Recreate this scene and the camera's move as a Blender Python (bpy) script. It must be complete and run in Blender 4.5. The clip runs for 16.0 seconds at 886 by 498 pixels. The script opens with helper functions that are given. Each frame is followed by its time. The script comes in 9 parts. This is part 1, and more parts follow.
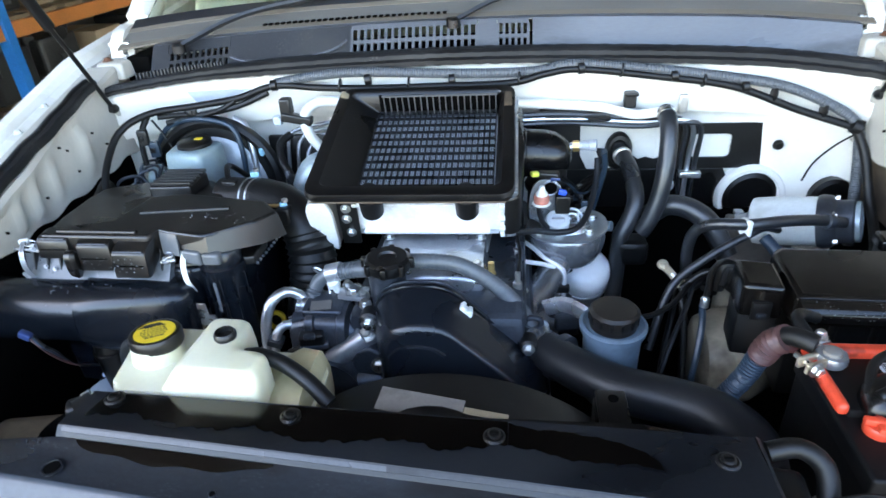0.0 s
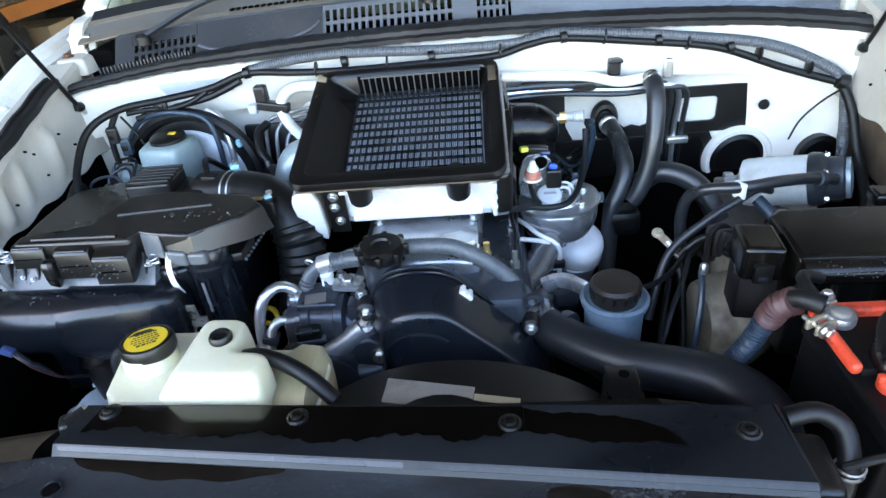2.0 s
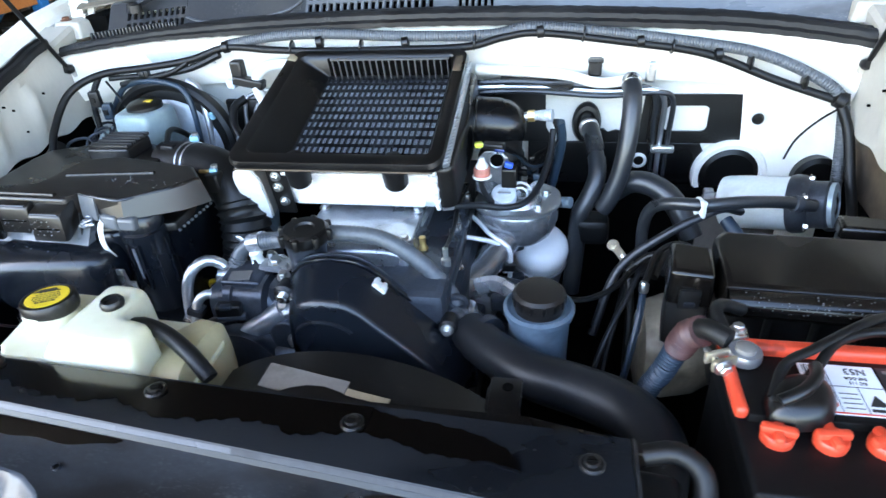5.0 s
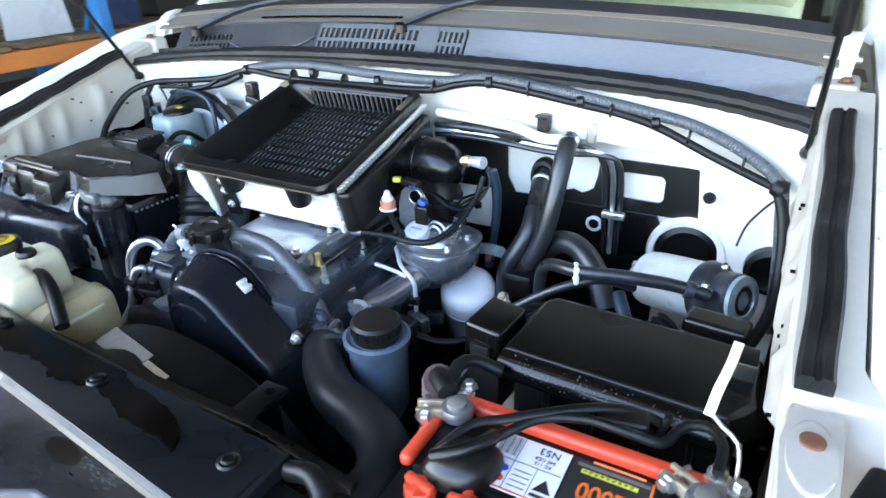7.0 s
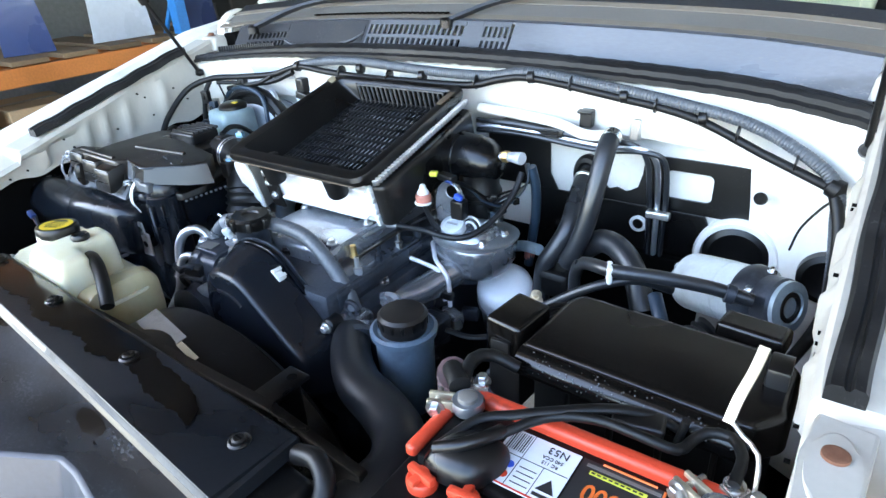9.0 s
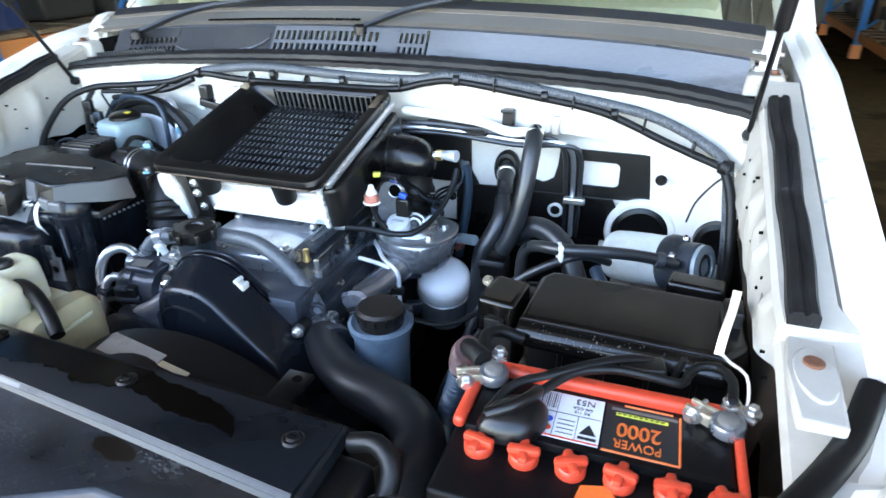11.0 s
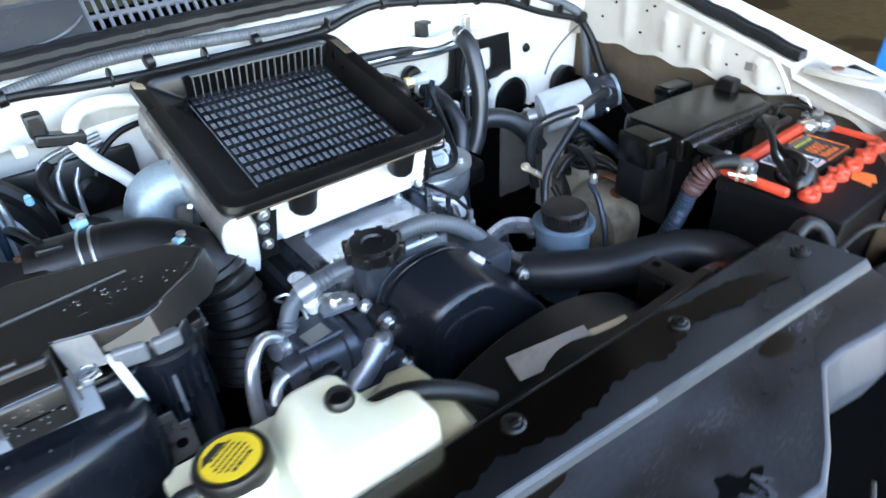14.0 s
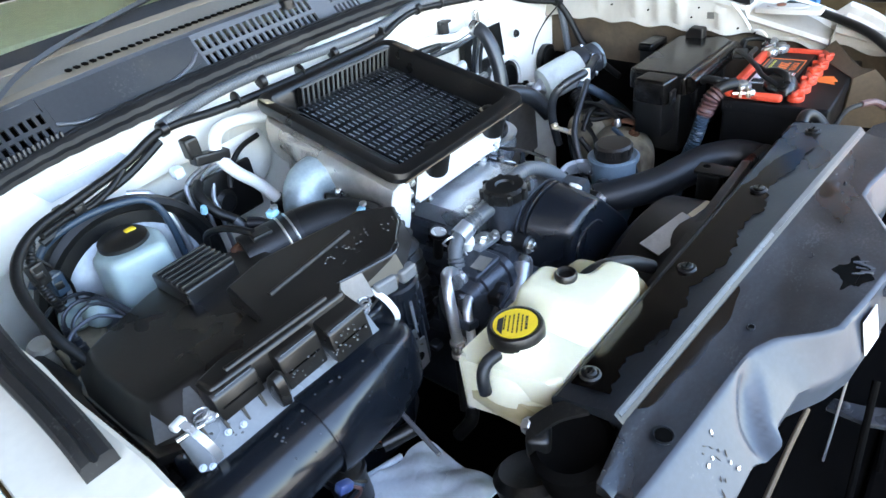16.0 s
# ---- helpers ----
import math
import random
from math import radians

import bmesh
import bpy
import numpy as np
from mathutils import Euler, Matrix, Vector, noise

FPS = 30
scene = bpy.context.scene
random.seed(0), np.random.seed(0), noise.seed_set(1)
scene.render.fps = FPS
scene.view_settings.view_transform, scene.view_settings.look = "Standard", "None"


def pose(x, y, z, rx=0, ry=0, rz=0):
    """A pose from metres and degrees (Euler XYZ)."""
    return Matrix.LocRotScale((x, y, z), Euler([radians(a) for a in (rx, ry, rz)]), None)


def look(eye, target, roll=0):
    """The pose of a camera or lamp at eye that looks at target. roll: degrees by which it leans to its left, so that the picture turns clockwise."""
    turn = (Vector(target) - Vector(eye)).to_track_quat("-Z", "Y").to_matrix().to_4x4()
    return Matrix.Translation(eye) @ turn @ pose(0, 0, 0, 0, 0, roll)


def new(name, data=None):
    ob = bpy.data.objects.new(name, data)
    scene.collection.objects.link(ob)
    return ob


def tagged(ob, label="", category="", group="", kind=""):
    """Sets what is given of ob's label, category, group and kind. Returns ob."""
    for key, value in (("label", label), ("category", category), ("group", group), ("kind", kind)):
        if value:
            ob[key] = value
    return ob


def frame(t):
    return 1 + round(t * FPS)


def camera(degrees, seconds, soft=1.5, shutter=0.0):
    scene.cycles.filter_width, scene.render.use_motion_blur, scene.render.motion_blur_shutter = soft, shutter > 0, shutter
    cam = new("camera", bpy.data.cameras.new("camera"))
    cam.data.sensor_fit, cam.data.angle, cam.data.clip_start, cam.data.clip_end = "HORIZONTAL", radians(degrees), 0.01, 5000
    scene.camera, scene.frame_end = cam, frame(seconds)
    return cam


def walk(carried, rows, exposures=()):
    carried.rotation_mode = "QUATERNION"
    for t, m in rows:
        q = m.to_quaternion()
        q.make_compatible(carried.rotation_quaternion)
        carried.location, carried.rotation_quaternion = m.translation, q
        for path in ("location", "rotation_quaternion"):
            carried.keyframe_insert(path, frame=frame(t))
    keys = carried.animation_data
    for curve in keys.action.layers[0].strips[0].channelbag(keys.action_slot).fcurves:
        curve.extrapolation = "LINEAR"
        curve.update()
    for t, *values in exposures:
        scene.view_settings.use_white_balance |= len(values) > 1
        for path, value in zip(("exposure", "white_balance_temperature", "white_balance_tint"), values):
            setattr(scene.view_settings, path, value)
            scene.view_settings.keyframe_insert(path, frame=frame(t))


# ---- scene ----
cam = camera(72.0, 16.0, shutter=0.5)
PATH = [
    (0, (0.026, 0.031, 1.609), (-0.209, 1.749, 0.612), -3.6),
    (0.5, (0.048, 0.05, 1.614), (-0.285, 1.746, 0.608), -7.3),
    (1, (0.024, 0.042, 1.613), (-0.279, 1.73, 0.584), -4.9),
    (1.5, (0.011, 0.038, 1.609), (-0.222, 1.724, 0.559), -5.0),
    (2, (0.002, 0.052, 1.605), (-0.167, 1.738, 0.543), -6.3),
    (2.5, (-0.011, 0.046, 1.614), (-0.208, 1.727, 0.549), -5.8),
    (3, (-0.012, 0.037, 1.614), (-0.076, 1.738, 0.563), -3.0),
    (3.2, (-0.017, 0.034, 1.61), (-0.074, 1.725, 0.543), -4.0),
    (5.5, (0.265, 0.101, 1.578), (-0.179, 1.739, 0.521), -5.5),
    (6, (0.348, 0.061, 1.582), (-0.151, 1.749, 0.631), -6.9),
    (6.5, (0.452, 0.083, 1.597), (-0.153, 1.717, 0.615), -4.6),
    (7, (0.584, 0.188, 1.566), (-0.301, 1.725, 0.643), -2.2),
    (7.5, (0.615, 0.213, 1.555), (-0.39, 1.671, 0.625), -2.2),
    (8, (0.619, 0.218, 1.554), (-0.451, 1.62, 0.612), -2.7),
    (8.2, (0.623, 0.217, 1.551), (-0.455, 1.626, 0.627), -3.2),
    (10.3, (0.598, 0.18, 1.558), (-0.394, 1.656, 0.644), -2.7),
    (10.5, (0.574, 0.157, 1.566), (-0.308, 1.702, 0.652), -2.3),
    (11, (0.492, 0.086, 1.565), (-0.117, 1.76, 0.654), -0.9),
    (11.5, (0.38, 0.076, 1.559), (0.017, 1.807, 0.626), -1.6),
    (12, (0.225, 0.129, 1.563), (0.178, 1.84, 0.528), -3.2),
    (12.5, (0.03, 0.107, 1.559), (0.27, 1.799, 0.522), -1.4),
    (13, (-0.183, 0.057, 1.587), (0.31, 1.695, 0.55), -1.8),
    (13.5, (-0.334, 0.153, 1.566), (0.453, 1.674, 0.533), -3.8),
    (14, (-0.442, 0.226, 1.566), (0.547, 1.552, 0.441), -3.1),
    (14.5, (-0.646, 0.244, 1.593), (0.539, 1.402, 0.474), -4.5),
    (15, (-0.77, 0.245, 1.618), (0.465, 1.355, 0.503), -5.2),
    (15.5, (-0.772, 0.267, 1.608), (0.438, 1.417, 0.506), -9.0),
    (16, (-0.783, 0.277, 1.607), (0.405, 1.442, 0.498), -9.8),
]
walk(cam, [(t, look(eye, target, roll)) for t, eye, target, roll in PATH], exposures=[(0, 3.58, 6850, 10), (3.2, 3.68, 6850, 10), (5.5, 3.87, 6850, 10), (16, 3.86, 6850, 10)])


# ---- light ----
world = bpy.data.worlds.new("sky")
scene.world = world
world.use_nodes = True
wn = world.node_tree.nodes
sky = wn.new("ShaderNodeTexSky")
sky.sky_type = "NISHITA"
sky.sun_disc = False
sky.sun_elevation = radians(48)
sky.sun_rotation = radians(261)
world.node_tree.links.new(sky.outputs["Color"], wn["Background"].inputs["Color"])
wn["Background"].inputs["Strength"].default_value = 0.15
sun = new("sun", bpy.data.lights.new("sun", "SUN"))
sun.data.energy, sun.data.angle, sun.data.color = 3.5, radians(0.6), (1.0, 0.96, 0.90)
# sun beside the shed; the roof keeps it off the car
sun.matrix_world = look((-13.0, -1.0, 15.5), (0, 1, 1))


# ---- materials ----
def mat(name, color, rough=0.5, metal=0.0, grain=60.0, bump=0.0, vary=0.25, rvary=0.15, coat=0.0, stain=None, stain_scale=5.0,
        stain_at=0.55, stain_rough=None, clear=0.0, sss=0.0, island=0.0, stretch=(1, 1, 1), spec=0.5, soft=0.04, dust=None, dust_at=0.66, dust_scale=260.0):
    """A surface with fine grain, broad colour variation and, with stain, patches of a second colour."""
    m = bpy.data.materials.new(name)
    m.use_nodes = True
    nt = m.node_tree
    n, l = nt.nodes, nt.links
    p = n["Principled BSDF"]
    tc = n.new("ShaderNodeTexCoord")
    mp = n.new("ShaderNodeMapping")
    mp.inputs["Scale"].default_value = stretch
    l.new(tc.outputs["Object"], mp.inputs["Vector"])
    broad = n.new("ShaderNodeTexNoise")
    broad.inputs["Scale"].default_value, broad.inputs["Detail"].default_value = grain * 0.13, 5.0
    fine = n.new("ShaderNodeTexNoise")
    fine.inputs["Scale"].default_value, fine.inputs["Detail"].default_value = grain * 4, 3.0
    for t in (broad, fine):
        l.new(mp.outputs["Vector"], t.inputs["Vector"])
    mul = n.new("ShaderNodeMath")
    mul.operation = "MULTIPLY_ADD"
    mul.inputs[1].default_value, mul.inputs[2].default_value = 0.65, 0.0
    l.new(broad.outputs["Fac"], mul.inputs[0])
    add = n.new("ShaderNodeMath")
    add.operation = "MULTIPLY_ADD"
    add.inputs[1].default_value = 0.35
    l.new(fine.outputs["Fac"], add.inputs[0])
    l.new(mul.outputs[0], add.inputs[2])
    ramp = n.new("ShaderNodeMapRange")
    ramp.inputs["From Min"].default_value, ramp.inputs["From Max"].default_value = 0.3, 0.7
    ramp.inputs["To Min"].default_value, ramp.inputs["To Max"].default_value = 1 - vary, 1 + vary
    l.new(add.outputs[0], ramp.inputs["Value"])
    col = n.new("ShaderNodeVectorMath")
    col.operation = "SCALE"
    col.inputs[0].default_value = color
    l.new(ramp.outputs[0], col.inputs["Scale"])
    out = col.outputs[0]
    if island:
        oi = n.new("ShaderNodeObjectInfo")
        mr = n.new("ShaderNodeMapRange")
        mr.inputs["To Min"].default_value, mr.inputs["To Max"].default_value = 1 - island, 1 + island
        l.new(oi.outputs["Random"], mr.inputs["Value"])
        c2 = n.new("ShaderNodeVectorMath")
        c2.operation = "SCALE"
        l.new(out, c2.inputs[0])
        l.new(mr.outputs[0], c2.inputs["Scale"])
        out = c2.outputs[0]
    rr = n.new("ShaderNodeMapRange")
    rr.inputs["From Min"].default_value, rr.inputs["From Max"].default_value = 0.3, 0.7
    rr.inputs["To Min"].default_value, rr.inputs["To Max"].default_value = max(0.03, rough - rvary), min(1, rough + rvary)
    l.new(broad.outputs["Fac"], rr.inputs["Value"])
    rout = rr.outputs[0]
    if stain:
        sn = n.new("ShaderNodeTexNoise")
        sn.inputs["Scale"].default_value, sn.inputs["Detail"].default_value, sn.inputs["Roughness"].default_value = stain_scale, 4.0, 0.55
        l.new(mp.outputs["Vector"], sn.inputs["Vector"])
        sr = n.new("ShaderNodeMapRange")
        sr.inputs["From Min"].default_value, sr.inputs["From Max"].default_value = stain_at, stain_at + soft
        l.new(sn.outputs["Fac"], sr.inputs["Value"])
        mx = n.new("ShaderNodeMix")
        mx.data_type = "RGBA"
        l.new(sr.outputs[0], mx.inputs["Factor"])
        l.new(out, mx.inputs["A"])
        mx.inputs["B"].default_value = (*stain, 1)
        out = mx.outputs["Result"]
        if stain_rough is not None:
            m2 = n.new("ShaderNodeMix")
            l.new(sr.outputs[0], m2.inputs["Factor"])
            l.new(rout, m2.inputs["A"])
            m2.inputs["B"].default_value = stain_rough
            rout = m2.outputs["Result"]
    if dust:
        dn = n.new("ShaderNodeTexNoise")
        dn.inputs["Scale"].default_value, dn.inputs["Detail"].default_value = dust_scale, 2.0
        l.new(mp.outputs["Vector"], dn.inputs["Vector"])
        dl = n.new("ShaderNodeTexNoise")
        dl.inputs["Scale"].default_value, dl.inputs["Detail"].default_value = dust_scale * 0.06, 4.0
        l.new(mp.outputs["Vector"], dl.inputs["Vector"])
        dm = n.new("ShaderNodeMath")
        dm.operation = "MULTIPLY_ADD"
        dm.inputs[1].default_value = 0.5
        l.new(dn.outputs["Fac"], dm.inputs[0])
        dh = n.new("ShaderNodeMath")
        dh.operation = "MULTIPLY"
        dh.inputs[1].default_value = 0.5
        l.new(dl.outputs["Fac"], dh.inputs[0])
        l.new(dh.outputs[0], dm.inputs[2])
        dr = n.new("ShaderNodeMapRange")
        dr.inputs["From Min"].default_value, dr.inputs["From Max"].default_value = dust_at - 0.12, dust_at
        l.new(dm.outputs[0], dr.inputs["Value"])
        dx = n.new("ShaderNodeMix")
        dx.data_type = "RGBA"
        l.new(dr.outputs[0], dx.inputs["Factor"])
        l.new(out, dx.inputs["A"])
        dx.inputs["B"].default_value = (*dust, 1)
        out = dx.outputs["Result"]
    l.new(out, p.inputs["Base Color"])
    l.new(rout, p.inputs["Roughness"])
    p.inputs["Metallic"].default_value = metal
    p.inputs["Specular IOR Level"].default_value = spec
    p.inputs["Coat Weight"].default_value = coat
    p.inputs["Coat Roughness"].default_value = 0.08
    p.inputs["Transmission Weight"].default_value = clear
    if sss:
        p.inputs["Subsurface Weight"].default_value = sss
        p.inputs["Subsurface Radius"].default_value = (0.02, 0.018, 0.01)
    if bump:
        b = n.new("ShaderNodeBump")
        b.inputs["Strength"].default_value, b.inputs["Distance"].default_value = bump, 0.002
        l.new(add.outputs[0], b.inputs["Height"])
        l.new(b.outputs[0], p.inputs["Normal"])
    return m


PAINT = mat("white_car_paint", (0.84, 0.815, 0.745), 0.32, 0, 30, 0.04, 0.05, 0.1, coat=0.3, stain=(0.60, 0.54, 0.44), stain_scale=6, stain_at=0.54, soft=0.3)
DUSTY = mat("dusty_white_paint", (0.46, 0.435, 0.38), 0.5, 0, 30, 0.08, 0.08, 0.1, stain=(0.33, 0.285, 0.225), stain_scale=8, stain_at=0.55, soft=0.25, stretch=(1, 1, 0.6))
BLACK = mat("black_plastic", (0.0034, 0.0032, 0.0032), 0.36, 0, 50, 0.10, 0.35, 0.12, stain=(0.0065, 0.0058, 0.0050), stain_scale=8, stain_at=0.5, soft=0.2, dust=(0.020, 0.018, 0.0155), dust_at=0.70, spec=0.5)
AIRBOX = mat("satin_black_plastic", (0.0042, 0.0044, 0.0052), 0.42, 0, 45, 0.10, 0.35, 0.1, stain=(0.0070, 0.0068, 0.0068), stain_scale=7, stain_at=0.5, soft=0.25, dust=(0.015, 0.0145, 0.014), dust_at=0.73, spec=0.45)
GLOSS = mat("glossy_black_plastic", (0.004, 0.004, 0.0042), 0.27, 0, 40, 0.05, 0.3, 0.08, spec=0.45)
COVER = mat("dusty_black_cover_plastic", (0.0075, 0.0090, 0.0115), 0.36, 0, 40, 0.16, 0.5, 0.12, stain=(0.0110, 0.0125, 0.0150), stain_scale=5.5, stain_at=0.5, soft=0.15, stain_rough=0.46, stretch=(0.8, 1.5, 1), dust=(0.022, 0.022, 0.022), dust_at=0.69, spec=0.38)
WET = mat("wet_black_plastic", (0.0022, 0.0016, 0.0013), 0.14, 0, 30, 0.02, 0.2, 0.05, spec=0.30)
DROP = mat("clear_water_drop", (0.10, 0.105, 0.11), 0.08, 0, 40, 0, 0.1, 0.02)
# the cover's plastic on the front slope, sky reflection mixed into its grey
APRON = mat("sky_paled_dusty_plastic", (0.043, 0.051, 0.064), 0.38, 0, 40, 0.1, 0.2, 0.08, stain=(0.038, 0.045, 0.056), stain_scale=7, stain_at=0.54, soft=0.15, dust=(0.10, 0.10, 0.10), dust_at=0.78, spec=0.42)
LEDGE = mat("pale_grey_plastic", (0.12, 0.126, 0.133), 0.3, 0, 60, 0.06, 0.15, 0.1, stain=(0.085, 0.084, 0.083), stain_scale=10, stain_at=0.54, soft=0.2)
# olive-cream of the reflections in the windscreen, worn by the dashboard
GLASSTAN = mat("olive_cream_reflection", (0.80, 0.79, 0.56), 0.6, 0, 20, 0.1, 0.2, 0.1)
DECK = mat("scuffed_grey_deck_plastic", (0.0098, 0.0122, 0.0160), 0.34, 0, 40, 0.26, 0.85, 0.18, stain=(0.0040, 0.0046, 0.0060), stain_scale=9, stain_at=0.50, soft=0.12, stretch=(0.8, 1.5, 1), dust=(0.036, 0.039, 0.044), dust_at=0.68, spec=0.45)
# worn plastic edge, lightened to carry the sheen of a bevel
EDGE = mat("worn_edge_with_sheen", (0.036, 0.038, 0.042), 0.28, 0, 60, 0.25, 0.3, 0.15, spec=0.45)
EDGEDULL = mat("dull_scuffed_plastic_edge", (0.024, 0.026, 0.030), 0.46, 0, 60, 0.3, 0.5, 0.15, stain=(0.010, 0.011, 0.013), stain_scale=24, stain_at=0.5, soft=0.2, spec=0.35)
SLAT = mat("dusty_grey_slat", (0.085, 0.085, 0.083), 0.5, 0, 50, 0.1, 0.25, 0.1)
RUBBER = mat("black_rubber", (0.0042, 0.0042, 0.0042), 0.45, 0, 60, 0.1, 0.3, 0.12, dust=(0.014, 0.013, 0.012), dust_at=0.70, spec=0.35)
HOSE = mat("dusty_rubber_hose", (0.0095, 0.0104, 0.0122), 0.40, 0, 50, 0.12, 0.35, 0.12, stain=(0.016, 0.016, 0.0165), stain_scale=12, stain_at=0.55, soft=0.2, dust=(0.040, 0.038, 0.035), dust_at=0.75, spec=0.36)
HEATER = mat("shiny_dusty_hose", (0.0165, 0.0180, 0.0205), 0.33, 0, 50, 0.10, 0.35, 0.12, stain=(0.026, 0.026, 0.026), stain_scale=12, stain_at=0.55, soft=0.2, dust=(0.050, 0.048, 0.044), dust_at=0.75, spec=0.65)
GREYHOSE = mat("grey_ribbed_hose", (0.075, 0.082, 0.090), 0.40, 0, 60, 0.10, 0.3, 0.1)
FOAM = mat("grey_seal_rubber", (0.009, 0.009, 0.0093), 0.5, 0, 50, 0.15, 0.3, 0.1, stain=(0.020, 0.0195, 0.019), stain_scale=16, stain_at=0.5, soft=0.2, dust=(0.065, 0.063, 0.06), dust_at=0.72, spec=0.3)
COWL = mat("grey_cowl_plastic", (0.10, 0.106, 0.118), 0.34, 0, 40, 0.1, 0.2, 0.1, stain=(0.045, 0.045, 0.046), stain_scale=7, stain_at=0.54, soft=0.16, stretch=(0.5, 2.2, 2.2), dust=(0.16, 0.145, 0.12), dust_at=0.72)
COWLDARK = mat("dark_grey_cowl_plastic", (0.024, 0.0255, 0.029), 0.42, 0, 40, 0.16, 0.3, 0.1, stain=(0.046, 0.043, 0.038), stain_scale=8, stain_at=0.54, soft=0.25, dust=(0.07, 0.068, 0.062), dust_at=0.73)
CAST = mat("cast_aluminium", (0.36, 0.375, 0.40), 0.28, 0.75, 70, 0.16, 0.2, 0.12, stain=(0.11, 0.108, 0.106), stain_scale=14, stain_at=0.52, soft=0.3)
DULL = mat("oily_cast_iron", (0.052, 0.060, 0.074), 0.36, 0.55, 60, 0.25, 0.4, 0.15, stain=(0.022, 0.022, 0.024), stain_scale=14, stain_at=0.50, soft=0.25)
ALU = mat("bright_aluminium", (0.90, 0.90, 0.90), 0.40, 0.40, 60, 0.12, 0.12, 0.12, stain=(0.74, 0.71, 0.66), stain_scale=18, stain_at=0.58, soft=0.2)
STEEL = mat("zinc_plated_steel", (0.62, 0.62, 0.60), 0.32, 0.95, 80, 0.15, 0.25, 0.12, stain=(0.30, 0.26, 0.2), stain_scale=60, stain_at=0.62)
PIPE = mat("aluminium_pipe", (0.60, 0.62, 0.64), 0.36, 0.9, 80, 0.08, 0.15, 0.1)
BRASS = mat("brass", (0.65, 0.45, 0.18), 0.35, 0.9, 80, 0.1, 0.2, 0.1)
TANK = mat("milky_reservoir_plastic", (0.67, 0.64, 0.47), 0.36, 0, 40, 0.04, 0.06, 0.08, sss=0.35, stain=(0.62, 0.56, 0.37), stain_scale=7, stain_at=0.56, soft=0.25)
DARKTANK = mat("darker_yellow_reservoir_plastic", (0.44, 0.38, 0.22), 0.38, 0, 40, 0.05, 0.1, 0.08, sss=0.3, stain=(0.28, 0.21, 0.09), stain_scale=9, stain_at=0.50, soft=0.25)
BRAKETANK = mat("pale_blue_brake_fluid_tank", (0.27, 0.34, 0.345), 0.35, 0, 40, 0.04, 0.1, 0.08, sss=0.3, stain=(0.20, 0.25, 0.25), stain_scale=14, stain_at=0.54, soft=0.2)
PSTANK = mat("grey_blue_fluid_tank", (0.095, 0.135, 0.175), 0.40, 0, 50, 0.05, 0.15, 0.1, stain=(0.045, 0.06, 0.075), stain_scale=20, stain_at=0.52, soft=0.25)
FILTERW = mat("white_filter_paint", (0.86, 0.88, 0.89), 0.32, 0, 40, 0.04, 0.05, 0.08, coat=0.2)
FUEL = mat("grey_painted_canister", (0.50, 0.56, 0.62), 0.34, 0.0, 50, 0.05, 0.12, 0.1, stain=(0.22, 0.24, 0.26), stain_scale=12, stain_at=0.55, soft=0.2)
YELLOW = mat("yellow_cap_label", (0.75, 0.52, 0.03), 0.4, 0, 60, 0.05, 0.12, 0.1)
RED = mat("red_battery_plastic", (0.62, 0.06, 0.025), 0.42, 0, 60, 0.1, 0.18, 0.1, stain=(0.35, 0.04, 0.02), stain_scale=18, stain_at=0.62)
ORANGE = mat("orange_print", (0.75, 0.16, 0.03), 0.45, 0, 60, 0.02, 0.15, 0.1)
LABELW = mat("white_label", (0.78, 0.80, 0.82), 0.4, 0, 60, 0.02, 0.06, 0.08)
LABELG = mat("silver_grey_label", (0.16, 0.15, 0.135), 0.45, 0.1, 60, 0.05, 0.12, 0.1)
TAN = mat("tan_sticker", (0.30, 0.245, 0.155), 0.5, 0, 60, 0.05, 0.15, 0.1)
INK = mat("black_print", (0.02, 0.02, 0.02), 0.5, 0, 60, 0, 0.1, 0.05)
BLUE = mat("light_blue_connector", (0.24, 0.46, 0.58), 0.4, 0, 60, 0.03, 0.12, 0.1)
DEEPBLUE = mat("blue_connector", (0.03, 0.10, 0.55), 0.4, 0, 60, 0.03, 0.12, 0.1)
LIME = mat("yellow_green_connector", (0.65, 0.68, 0.08), 0.4, 0, 60, 0.03, 0.12, 0.1)
SALMON = mat("salmon_sensor", (0.46, 0.17, 0.125), 0.5, 0, 60, 0.08, 0.2, 0.1, stain=(0.30, 0.11, 0.08), stain_scale=40, stain_at=0.55, soft=0.2)
CLIPW = mat("off_white_clip", (0.70, 0.70, 0.66), 0.45, 0, 60, 0.03, 0.08, 0.1)
REDWIRE = mat("faded_red_cable", (0.085, 0.038, 0.034), 0.5, 0, 60, 0.15, 0.3, 0.1, stain=(0.045, 0.02, 0.018), stain_scale=40, stain_at=0.5, soft=0.2)
BLUEHOSE = mat("blue_black_corrugated_tube", (0.020, 0.036, 0.056), 0.4, 0, 60, 0.05, 0.2, 0.1)
RUST = mat("rusty_steel", (0.17, 0.075, 0.042), 0.7, 0.3, 60, 0.3, 0.4, 0.1)
CORE = mat("intercooler_fins", (0.74, 0.77, 0.81), 0.42, 0.3, 120, 0.1, 0.15, 0.1, stain=(0.40, 0.41, 0.43), stain_scale=26, stain_at=0.56, soft=0.2)
# near-black for dark parts, and for shade in gaps and the lower bay
DARK = mat("black_parts_and_shade", (0.0022, 0.0021, 0.002), 0.9, 0, 40, 0.2, 0.3, 0.1, spec=0.04)
